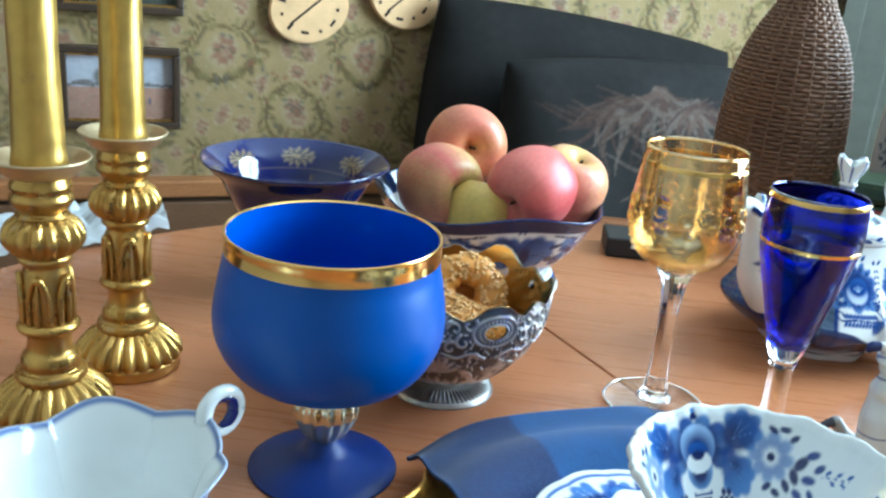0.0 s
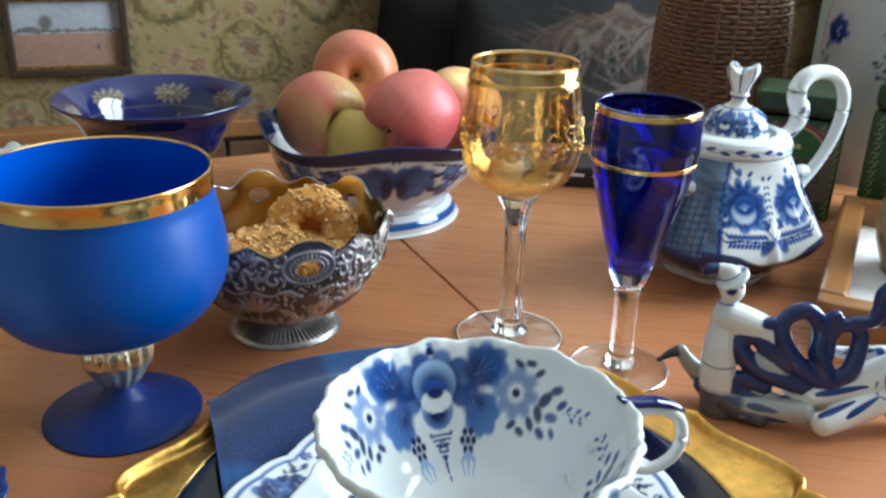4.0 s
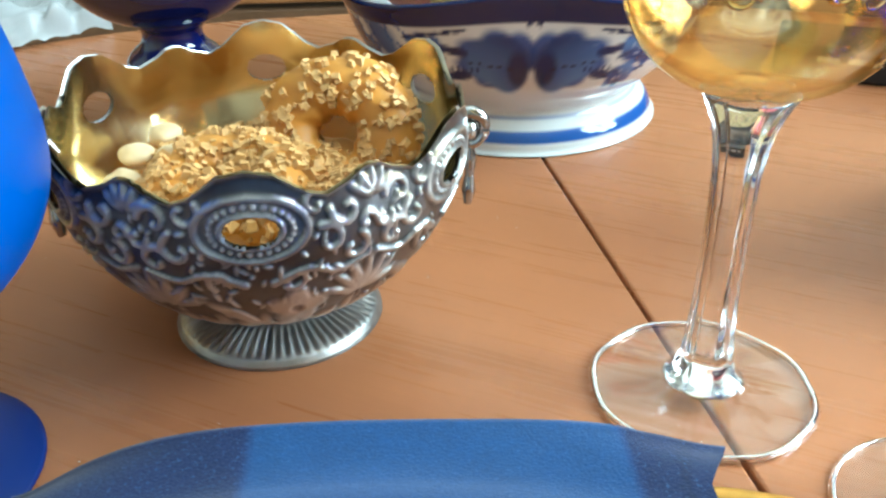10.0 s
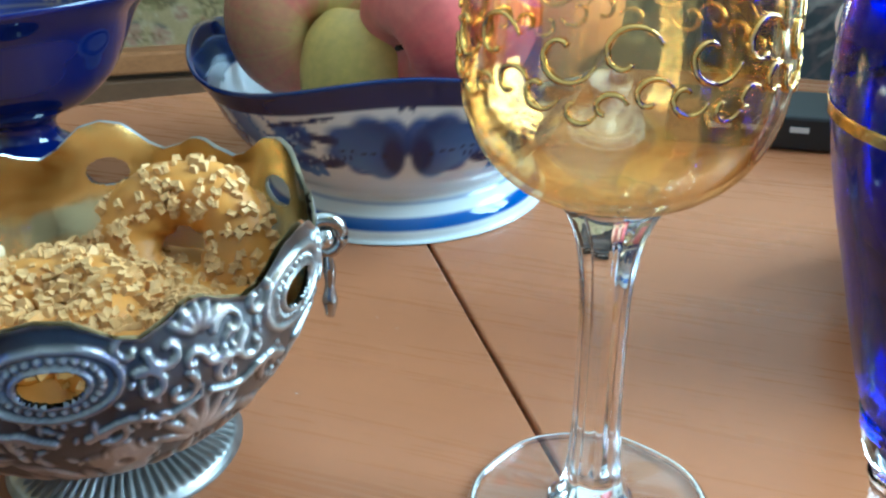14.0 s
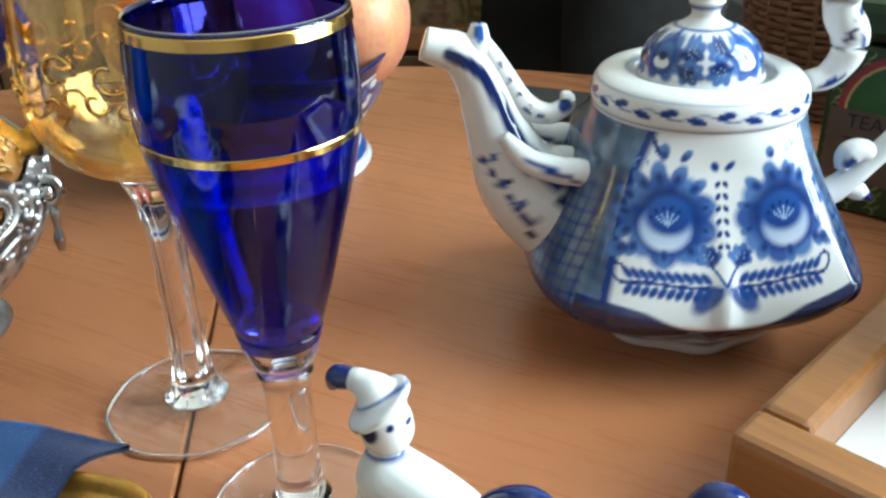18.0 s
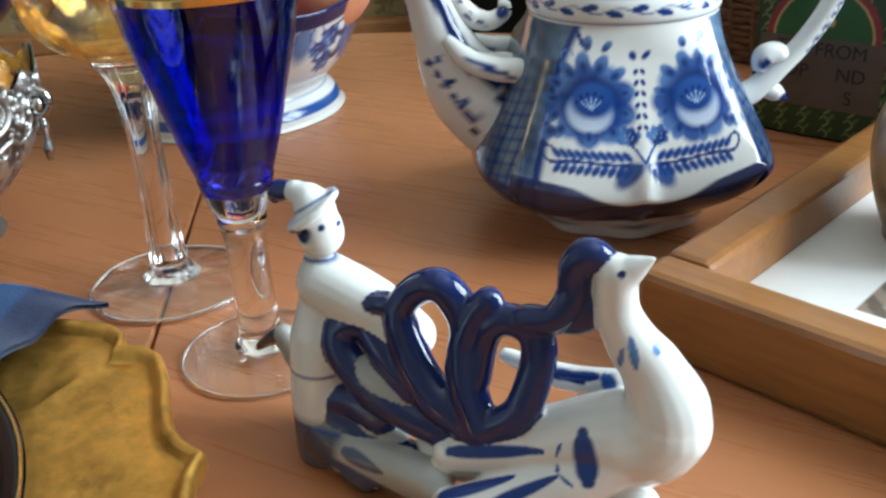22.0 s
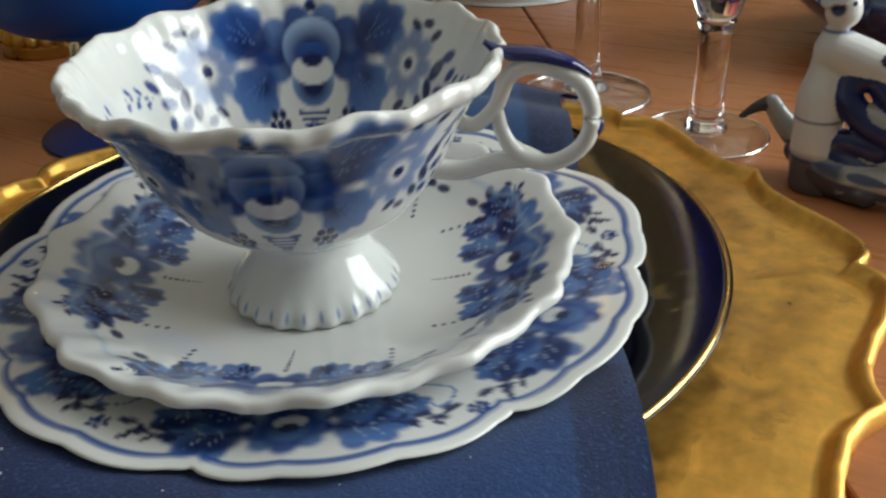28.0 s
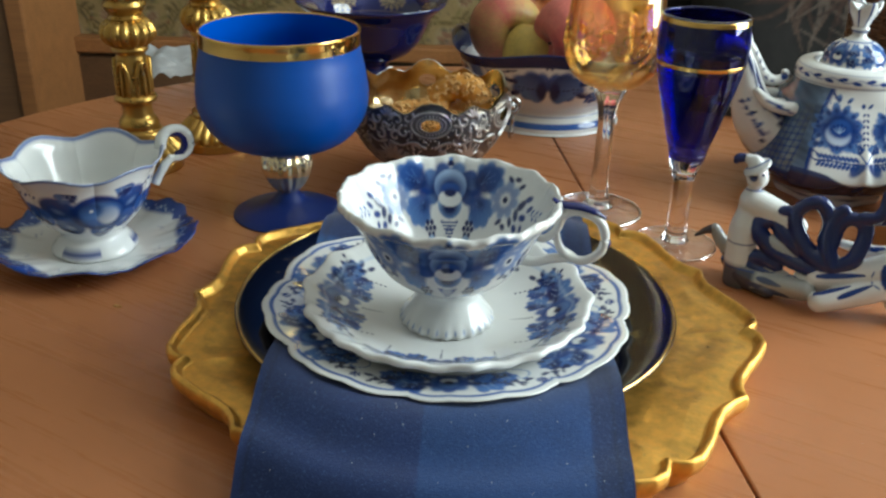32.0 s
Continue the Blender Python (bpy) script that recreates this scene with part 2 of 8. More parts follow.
M_CORK = material("cork_lid", (0.55, 0.30, 0.08), 0.6, vary=0.3, scale=90)
M_CURTAIN = material("grey_green_curtain", (0.16, 0.17, 0.14), 0.9, vary=0.2, scale=40)
M_CRUMPLE = material("crumpled_film", (0.6, 0.62, 0.62), 0.3, vary=0.1, scale=60, trans=0.3)
M_INK = material("dark_print_ink", (0.02, 0.02, 0.02), 0.6, vary=0.1)
M_WINFRAME = material("white_window_paint", (0.75, 0.75, 0.73), 0.4, vary=0.05)


# ---- builders ----
def thing(name, loc=(0, 0, 0), turn=0.0, label="", category="", group="", kind=""):
    ob = new(name)
    ob.location, ob.rotation_euler = loc, (0, 0, turn)
    return tagged(ob, label, category, group, kind)


def part(name, data, mat, parent=None, label="", smooth=True):
    if isinstance(data, bmesh.types.BMesh):
        me = bpy.data.meshes.new(name)
        data.to_mesh(me)
        data.free()
    else:
        me = data
    if mat is not None and not me.materials:
        me.materials.append(mat)
    me.polygons.foreach_set("use_smooth", [smooth] * len(me.polygons))
    ob = new(name, me)
    ob.parent = parent
    if label:
        ob["label"] = label
    return ob


def grid_mesh(name, P, close_u=True, close_v=False, paint=None):
    """Quads over an array of places P[u, v]; u and v may wrap round."""
    nu, nv = P.shape[:2]
    me = bpy.data.meshes.new(name)
    i = np.arange(nu * nv).reshape(nu, nv)
    a = i if close_u else i[:-1]
    b = np.roll(i, -1, 0) if close_u else i[1:]
    if close_v:
        q = np.stack([a, b, np.roll(b, -1, 1), np.roll(a, -1, 1)], -1)
    else:
        q = np.stack([a[:, :-1], b[:, :-1], b[:, 1:], a[:, 1:]], -1)
    q = q.reshape(-1, 4)
    me.vertices.add(nu * nv)
    me.vertices.foreach_set("co", P.reshape(-1).astype(np.float32))
    me.loops.add(q.size)
    me.loops.foreach_set("vertex_index", q.reshape(-1).astype(np.int32))
    me.polygons.add(len(q))
    me.polygons.foreach_set("loop_start", np.arange(0, q.size, 4, dtype=np.int32))
    me.update(calc_edges=True)
    if paint is not None:
        set_paint(me, paint)
    return me


def set_paint(me, rgb):
    at = me.color_attributes.new("paint", "FLOAT_COLOR", "POINT")
    at.data.foreach_set("color", np.c_[rgb.reshape(-1, 3), np.ones(len(me.vertices))].astype(np.float32).reshape(-1))


def curve_through(pts, n):
    """n points along a smooth (Catmull-Rom) line through pts, evenly spaced."""
    p = np.array(pts, float)
    p = np.vstack([2 * p[0] - p[1], p, 2 * p[-1] - p[-2]])
    out = []
    for k in range(1, len(p) - 2):
        t = np.linspace(0, 1, 24, endpoint=False)[:, None]
        a, b, c, d = p[k - 1], p[k], p[k + 1], p[k + 2]
        out.append(0.5 * (2 * b + (c - a) * t + (2 * a - 5 * b + 4 * c - d) * t ** 2 + (3 * b - a - 3 * c + d) * t ** 3))
    out = np.vstack(out + [p[-2:-1]])
    s = np.r_[0, np.cumsum(np.linalg.norm(np.diff(out, axis=0), axis=1))]
    at = np.linspace(0, s[-1], n)
    return np.stack([np.interp(at, s, out[:, k]) for k in range(p.shape[1])], 1)


def polyline(pts, n):
    p = np.array(pts, float)
    s = np.r_[0, np.cumsum(np.linalg.norm(np.diff(p, axis=0), axis=1))]
    at = np.linspace(0, s[-1], n)
    return np.stack([np.interp(at, s, p[:, k]) for k in range(p.shape[1])], 1)


def lathe(name, profile, segs=96, n=80, shape=None, smooth_line=True, paint=None, angles=None, cuts=()):
    """Turns a profile of (radius, height) round z. shape(th, r, z) -> r, z bends it; paint(th, arc, r, z) -> colours. cuts slice it along its line."""
    line = (curve_through if smooth_line else polyline)(profile, n)
    th = np.linspace(0, 2 * np.pi, segs, endpoint=False) if angles is None else angles
    T, R, Z = th[:, None], np.maximum(line[None, :, 0], 1e-5), line[None, :, 1]
    T, R, Z = np.broadcast_arrays(T, R, Z)
    if shape:
        R, Z = shape(T, R, Z)
    P = np.stack([R * np.cos(T), R * np.sin(T), Z], -1)
    rgb = None
    if paint:
        s = np.r_[0, np.cumsum(np.linalg.norm(np.diff(line, axis=0), axis=1))]
        rgb = paint(T, np.broadcast_to(s[None, :], T.shape), R, Z)
    if cuts:
        rgb = rgb.reshape(*P.shape)
        ends = [0] + [int(c * (n - 1)) for c in cuts] + [n - 1]
        return [grid_mesh(name, P[:, a:b + 1], True, False, rgb[:, a:b + 1]) for a, b in zip(ends, ends[1:])]
    return grid_mesh(name, P, True, False, rgb)


def tube(name, pts, radii, sides=12, n=40, closed=False, flat=None, smooth_line=True):
    """A round bar along pts; radii taper along it. flat: a factor that squashes it along its second side."""
    line = (curve_through if smooth_line else polyline)(pts if not closed else list(pts) + [pts[0]], n)
    if closed:
        line = line[:-1]
    rad = np.interp(np.linspace(0, 1, len(line)), np.linspace(0, 1, len(radii)), radii)
    tan = np.roll(line, -1, 0) - np.roll(line, 1, 0) if closed else np.gradient(line, axis=0)
    tan /= np.linalg.norm(tan, axis=1)[:, None] + 1e-12
    up = np.array([0, 0, 1.0]) if np.abs(tan[:, 2]).mean() < 0.8 else np.array([1.0, 0, 0])
    a = np.cross(tan, up)
    a /= np.linalg.norm(a, axis=1)[:, None] + 1e-9
    b = np.cross(a, tan)
    th = np.linspace(0, 2 * np.pi, sides, endpoint=False)
    k = flat or 1.0
    P = line[:, None] + rad[:, None, None] * (np.cos(th)[None, :, None] * a[:, None] + k * np.sin(th)[None, :, None] * b[:, None])
    if not closed:
        P = np.concatenate([np.repeat(line[:1, None], sides, 1), P, np.repeat(line[-1:, None], sides, 1)])
    return grid_mesh(name, P.transpose(1, 0, 2), True, closed)


def box(bm, size, m=None, bevel=0.0):
    got = bmesh.ops.create_cube(bm, size=1.0)
    for v in got["verts"]:
        v.co = Vector((v.co.x * size[0], v.co.y * size[1], v.co.z * size[2]))
    if bevel:
        edges = list({e for v in got["verts"] for e in v.link_edges})
        r = bmesh.ops.bevel(bm, geom=edges, offset=bevel, segments=2, profile=0.5, affect="EDGES")
        verts = list({v for f in r["faces"] for v in f.verts} | {v for v in got["verts"] if v.is_valid})
    else:
        verts = got["verts"]
    if m is not None:
        bmesh.ops.transform(bm, matrix=m, verts=verts)
    return bm


def box_part(name, size, mat, parent=None, m=None, bevel=0.002, label="", smooth=False):
    return part(name, box(bmesh.new(), size, m, bevel), mat, parent, label, smooth)


def prism(bm, outline, z0, z1):
    """A flat slab from an outline of (x, y)."""
    lo = [bm.verts.new((x, y, z0)) for x, y in outline]
    hi = [bm.verts.new((x, y, z1)) for x, y in outline]
    bm.faces.new(hi)
    bm.faces.new(lo[::-1])
    for k in range(len(lo)):
        j = (k + 1) % len(lo)
        bm.faces.new((lo[k], lo[j], hi[j], hi[k]))
    return bm


class Canvas:
    """Brush strokes on a painted surface: u and v in metres, colours laid over one another."""

    def __init__(self, u, v, ground, wrap=None):
        self.u, self.v, self.wrap = u.reshape(-1), v.reshape(-1), wrap
        self.c = np.tile(np.array(ground, float), (self.u.size, 1))

    def du(self, u0):
        d = self.u - u0
        return (d + self.wrap / 2) % self.wrap - self.wrap / 2 if self.wrap else d

    def lay(self, idx, a, rgb):
        a = np.clip(a, 0, 1)[:, None]
        self.c[idx] = self.c[idx] * (1 - a) + np.array(rgb) * a

    def blob(self, u0, v0, ru, rv, ang=0.0, rgb=(0, 0, 0), a=1.0, soft=0.3, shade=None):
        """An ellipse; shade: (second colour, direction) runs the colour across it."""
        d, e = self.du(u0), self.v - v0
        m = max(ru, rv) * 1.05
        idx = np.nonzero((np.abs(d) < m) & (np.abs(e) < m))[0]
        if not len(idx):
            return
        d, e = d[idx], e[idx]
        x, y = d * np.cos(ang) + e * np.sin(ang), -d * np.sin(ang) + e * np.cos(ang)
        q = np.sqrt((x / ru) ** 2 + (y / rv) ** 2)
        al = np.clip((1 - q) / soft, 0, 1) * a
        if shade:
            k = np.clip(0.5 + 0.5 * (x / ru * np.cos(shade[1]) + y / rv * np.sin(shade[1])), 0, 1)[:, None]
            self.c[idx] = self.c[idx] * (1 - al[:, None]) + (np.array(rgb) * (1 - k) + np.array(shade[0]) * k) * al[:, None]
        else:
            self.lay(idx, al, rgb)

    def stroke(self, pts, w0, w1, rgb, a=1.0, n=14):
        line = curve_through(pts, n) if len(pts) > 2 else polyline(pts, n)
        w = np.linspace(w0, w1, n)
        for k in range(n - 1):
            mu = (line[k, 0] + line[k + 1, 0]) / 2
            d, e = self.du(mu), self.v
            m = np.linalg.norm(line[k + 1] - line[k]) / 2 + max(w0, w1) * 1.3
            idx = np.nonzero((np.abs(d) < m) & (np.abs(e - (line[k, 1] + line[k + 1, 1]) / 2) < m))[0]
            if not len(idx):
                continue
            p = np.stack([d[idx] + mu, e[idx]], 1)
            ab = line[k + 1] - line[k]
            t = np.clip(((p - line[k]) @ ab) / (ab @ ab + 1e-12), 0, 1)
            q = np.linalg.norm(p - line[k] - t[:, None] * ab, axis=1)
            ww = w[k] + (w[k + 1] - w[k]) * t
            self.lay(idx, np.clip((ww - q) / (0.35 * ww + 1e-6), 0, 1) * a, rgb)


WHITE, PALE, SKY, MID, DEEP, NAVY = (0.71, 0.72, 0.70), (0.33, 0.45, 0.64), (0.10, 0.21, 0.47), (0.025, 0.085, 0.31), (0.009, 0.036, 0.19), (0.005, 0.014, 0.085)


def leaf(cv, u, v, s, ang, dark=DEEP, light=SKY):
    """A broad painted leaf, tip towards ang: washed on one side, dark on the other, with pale veins."""
    c, q = math.cos(ang), math.sin(ang)
    at = lambda f, w: (u + s * (f * c - w * q), v + s * (f * q + w * c))
    for f, w, a2 in ((0.70, 0.24, 0.45), (0.70, -0.24, -0.45), (0.86, 0.0, 0.0), (0.40, 0.34, 1.0), (0.40, -0.34, -1.0)):
        cv.blob(*at(f, w), s * 0.22, s * 0.17, ang + a2, MID, 0.95, 0.35, (light, math.pi))
    cv.blob(*at(0.50, 0.0), s * 0.46, s * 0.41, ang, DEEP, 0.95, 0.2, (light, math.pi / 2))
    cv.blob(*at(0.46, -0.17), s * 0.42, s * 0.24, ang, dark, 0.9, 0.6)
    cv.blob(*at(0.20, 0.02), s * 0.24, s * 0.15, ang, NAVY, 0.7, 0.8)
    for w in (-1, 1):
        for f in (0.30, 0.52):
            cv.stroke([at(f, 0), at(f + 0.20, 0.22 * w)], s * 0.022, s * 0.012, PALE, 0.6, 4)
    cv.stroke([(u, v), (u + s * 0.7 * c, v + s * 0.7 * q)], s * 0.045, s * 0.015, NAVY, 0.7, 6)


def bud_spray(cv, u, v, s, ang, n=5, rgb=NAVY):
    for k in range(n):
        f = (k + 1) / n
        side = 1 if k % 2 else -1
        pu, pv = u + s * f * math.cos(ang), v + s * f * math.sin(ang)
        cv.blob(pu - side * s * 0.16 * math.sin(ang), pv + side * s * 0.16 * math.cos(ang), s * 0.16, s * 0.08, ang + 0.7 * side, rgb, 1, 0.4)
    cv.stroke([(u, v), (u + s * math.cos(ang), v + s * math.sin(ang))], s * 0.03, s * 0.015, rgb, 0.8, 5)


def berries(cv, u, v, s, rgb=NAVY):
    for x, y in ((0, 0), (1, 0), (-1, 0), (0.5, 0.9), (-0.5, 0.9), (0.5, -0.9), (-0.5, -0.9)):
        cv.blob(u + s * 0.34 * x, v + s * 0.34 * y, s * 0.19, s * 0.19, 0, rgb, 1, 0.35)


def rose(cv, u, v, s, up=math.pi / 2):
    """A round brushed bloom: dark lobed petals, a ball with a white crescent and a dark heart. up points to its open top."""
    c, q = math.cos(up), math.sin(up)
    at = lambda f, w=0.0: (u + s * (f * c - w * q), v + s * (f * q + w * c))
    for k in range(9):
        a = up + (k - 4) * 0.66
        cv.blob(u + s * 0.68 * math.cos(a), v + s * 0.68 * math.sin(a), s * 0.42, s * 0.36, a, DEEP, 0.95, 0.4, (SKY if k % 2 else MID, 0))
    cv.blob(u, v, s * 0.72, s * 0.72, up, DEEP, 1, 0.25, (MID, 0))
    cv.blob(*at(-0.30), s * 0.46, s * 0.50, up, MID, 1, 0.2, (DEEP, math.pi))
    cv.blob(*at(0.16), s * 0.46, s * 0.52, up, NAVY, 1, 0.3, (SKY, 0))
    cv.blob(*at(-0.18), s * 0.27, s * 0.43, up, WHITE, 1, 0.2)
    cv.blob(*at(0.05), s * 0.20, s * 0.27, up, NAVY, 1, 0.35)


# ---- the room ----
def wall_paper_paint(s, z):
    """Cream ground, close-set mirrored blossoms in rust and pink among olive leaves and small blue flowers."""
    per, tall = 0.230, 0.190
    rng = random.Random(41)
    s2 = s + 0.004 * np.sin(z * 61 + s * 17) + 0.003 * np.sin(s * 83 - z * 29)
    z2 = z + 0.004 * np.sin(s * 71 + z * 23)
    x = np.abs((s2 + per * 8 + 0.02) % per - per / 2)
    y = (z2 + 0.5 + 0.03) % tall
    cv = Canvas(x, y, (0.42, 0.325, 0.155))
    olive, rust, pink, green, blue, cream = (0.17, 0.130, 0.038), (0.27, 0.100, 0.055), (0.36, 0.20, 0.135), (0.12, 0.095, 0.035), (0.13, 0.12, 0.10), (0.50, 0.43, 0.27)
    half = per / 2

    def both(f):
        for yy in (-tall, 0.0, tall):
            f(yy)

    def spray(yy):
        # leafy scrolls
        for pts in ([(0.0, 0.010), (0.030, 0.020), (0.050, 0.055), (0.040, 0.090), (0.012, 0.100)], [(half, 0.105), (0.085, 0.115), (0.066, 0.150), (0.078, 0.180), (0.105, 0.186)]):
            cv.stroke([(a, b + yy) for a, b in pts], 0.0045, 0.0020, olive, 0.85, 16)
            line = curve_through(pts, 11)
            for k, (a, b) in enumerate(line):
                for sd in (-1, 1):
                    cv.blob(a + 0.009 * sd, b + yy + 0.006 * sd, 0.012, 0.0048, 0.7 * sd + 0.35 * k, (olive, green, (0.27, 0.23, 0.09))[(k + sd) % 3], 0.8, 0.5)
        # blossoms: petals round a heart
        for (a, b, r, col) in ((0.0, 0.056, 0.021, rust), (half, 0.150, 0.020, pink), (0.062, 0.010, 0.011, pink), (0.030, 0.130, 0.012, rust), (0.098, 0.062, 0.012, pink), (0.075, 0.090, 0.008, rust), (0.0, 0.150, 0.012, pink), (half, 0.030, 0.011, rust)):
            cv.blob(a, b + yy, r * 1.25, r * 1.55, 0, cream, 0.85, 0.3)
            for k in range(8):
                an = k * 0.785 + 0.3
                cv.blob(a + r * 0.62 * math.cos(an), b + yy + r * 0.85 * math.sin(an), r * 0.45, r * 0.34, an, col, 0.85, 0.5, (pink, 0.5))
            cv.blob(a, b + yy, r * 0.40, r * 0.55, 0, pink if col is rust else rust, 0.8, 0.5)

    both(spray)
    for k in range(95):
        a, b = rng.uniform(0, half), rng.uniform(0, tall)
        c = rng.choice((blue, blue, rust, olive, green, green, cream, cream))
        r, t = rng.uniform(0.0020, 0.0046), rng.uniform(0, 3.1)
        for yy in (-tall, 0.0, tall):
            cv.blob(a, b + yy, r * 1.6, r, t, c, 0.75, 0.6)
    return cv.c * np.array((0.62, 0.575, 0.51))


def build_room():
    a = math.atan2(BACK.y, BACK.x)
    s = np.linspace(-1.15, CORNER_S, 620)
    z = np.linspace(-0.10, 0.46, 150)
    S, Z = np.meshgrid(s, z, indexing="ij")
    P = np.array(BACK_0)[None, None] + S[..., None] * np.array(BACK) + np.stack([0 * Z, 0 * Z, Z], -1)
    wall = thing("wall_back", label="wall papered in cream with rust and olive florals", category="wall", kind="structure")
    part("wallpaper", grid_mesh("wallpaper", P[::-1], False, False, wall_paper_paint(S, Z)[::1].reshape(len(s), len(z), 3)[::-1]), M_PAPER, wall)

    def slab(name, s0, s1, d0, d1, z0, z1, mat, parent, bevel=0.0):
        m = Matrix.Translation(room((s0 + s1) / 2, (d0 + d1) / 2, (z0 + z1) / 2)) @ Matrix.Rotation(a, 4, "Z")
        return box_part(name, (s1 - s0, d1 - d0, z1 - z0), mat, parent, m, bevel)

    slab("upper_wall", LEFT_S, CORNER_S, -0.12, -0.004, 0.46, CEIL_Z, M_PLASTER, wall)
    slab("backing_wall", LEFT_S, CORNER_S, -0.12, -0.006, -0.10, 0.46, M_PLASTER, wall)
    dado = thing("trim", label="orange-brown wooden rail above a brown panelled dado", category="trim", kind="structure")
    slab("rail", LEFT_S, CORNER_S, -0.01, 0.030, -0.128, -0.10, M_TRIM, dado, 0.004)
    slab("groove", LEFT_S, CORNER_S, -0.01, 0.016, -0.136, -0.128, M_DARKFRAME, dado, 0.0)
    for k in range(7):
        slab("panel", LEFT_S + 0.458 * k + 0.002, LEFT_S + 0.458 * (k + 1) - 0.002, -0.12, 0.022, FLOOR_Z, -0.136, M_DADO, dado, 0.004)
    fl = thing("floor", label="brown wooden floor under the table", category="floor", kind="structure")
    slab("boards", LEFT_S, CORNER_S, 0.0, DEPTH, FLOOR_Z - 0.05, FLOOR_Z, M_FLOOR, fl)
    ce = thing("ceiling", label="plain white ceiling", category="ceiling", kind="structure")
    slab("plaster", LEFT_S, CORNER_S, 0.0, DEPTH, CEIL_Z, CEIL_Z + 0.05, M_CEIL, ce)
    wl = thing("wall_left", label="plain painted side wall", category="wall", kind="structure")
    slab("plaster", LEFT_S - 0.1, LEFT_S, -0.12, DEPTH, FLOOR_Z, CEIL_Z, M_PLASTER, wl)
    wf = thing("wall_front", label="plain painted wall behind the viewer", category="wall", kind="structure")
    slab("plaster", LEFT_S, CORNER_S, DEPTH, DEPTH + 0.1, FLOOR_Z, CEIL_Z, M_PLASTER, wf)
    wr = thing("wall_right", label="plain wall with a tall window", category="wall", kind="structure")
    slab("below_window", CORNER_S, CORNER_S + 0.14, -0.12, DEPTH, FLOOR_Z, WIN_Z0, M_PLASTER, wr)
    slab("above_window", CORNER_S, CORNER_S + 0.14, -0.12, DEPTH, WIN_Z1, CEIL_Z, M_PLASTER, wr)
    slab("beside_window", CORNER_S, CORNER_S + 0.14, -0.12, WIN_D0, WIN_Z0, WIN_Z1, M_PLASTER, wr)
    slab("beside_window", CORNER_S, CORNER_S + 0.14, WIN_D1, DEPTH, WIN_Z0, WIN_Z1, M_PLASTER, wr)
    wi = thing("window_1", label="white wooden window beside the table", category="window", kind="structure")
    mid = (WIN_D0 + WIN_D1) / 2
    for d in (WIN_D0 + 0.025, mid, WIN_D1 - 0.025):
        slab("window_frame", CORNER_S + 0.01, CORNER_S + 0.05, d - 0.025, d + 0.025, WIN_Z0, WIN_Z1, M_WINFRAME, wi, 0.004)
    for z0 in (WIN_Z0 + 0.025, WIN_Z1 - 0.025):
        slab("window_frame", CORNER_S + 0.012, CORNER_S + 0.048, WIN_D0 + 0.05, WIN_D1 - 0.05, z0 - 0.025, z0 + 0.025, M_WINFRAME, wi, 0.004)


build_room()


# ---- the table ----
TABLE_C, TABLE_R = Vector((0.408, 0.690)), 0.5015
SEAM_P, SEAM_N = Vector((0.447, 0.833)), Vector((0.826, 0.564))


def build_table():
    tb = thing("table", (TABLE_C.x, TABLE_C.y, FLOOR_Z), label="round reddish-brown wooden table with a seam across its top", category="table")
    top = -FLOOR_Z
    for side in (1, -1):
        pts = []
        off = (TABLE_C - SEAM_P).dot(SEAM_N)
        for k in range(240):
            a = 2 * math.pi * k / 240
            p = Vector((math.cos(a), math.sin(a))) * TABLE_R
            if p.dot(SEAM_N) > 0:
                p += SEAM_N * 0.12
            h = (p.dot(SEAM_N) + off) * side
            pts.append((p, h))
        out = []
        for k in range(240):
            (p, h), (q, g) = pts[k], pts[(k + 1) % 240]
            if h >= 0.0007:
                out.append((p.x, p.y))
            if (h - 0.0007) * (g - 0.0007) < 0:
                x = p.lerp(q, (h - 0.0007) / (h - g))
                out.append((x.x, x.y))
        bm = prism(bmesh.new(), out, top - 0.024, top)
        edges = [e for e in bm.edges if all(abs(v.co.z - top) < 1e-6 for v in e.verts)]
        bmesh.ops.bevel(bm, geom=edges, offset=0.0012, segments=2, profile=0.5, affect="EDGES")
        part("tabletop_leaf", bm, M_TABLE, tb, smooth=False)
    part("apron", lathe("apron", [(0.40, top - 0.1), (0.42, top - 0.1), (0.42, top - 0.026), (0.40, top - 0.026)], 64, 8, smooth_line=False), M_EDGE, tb)
    part("subtop", lathe("subtop", [(0, top - 0.03), (0.47, top - 0.03), (0.47, top - 0.0245), (0, top - 0.0245)], 64, 8, smooth_line=False), M_SEAM, tb)
    for k in range(4):
        a = math.pi / 4 + k * math.pi / 2
        part("leg", lathe("leg", [(0.02, 0), (0.024, 0.05), (0.03, 0.4), (0.034, top - 0.08)], 16, 12), M_EDGE, tb).location = (0.34 * math.cos(a), 0.34 * math.sin(a), 0)


build_table()


# ---- the place setting ----
TRAY_C = (0.479, 0.5715)


def tray_edge(th):
    per = 2 * np.pi / 7
    ph = np.abs((th - radians(50.5) + per / 2) % per - per / 2) / (per / 2)
    return np.interp(ph, (0, 0.05, 0.12, 0.24, 0.42, 0.62, 0.80, 0.90, 0.96, 1.0), (0.1606, 0.1585, 0.1562, 0.1548, 0.1570, 0.1622, 0.1662, 0.1655, 0.1625, 0.1592)) * 1.015


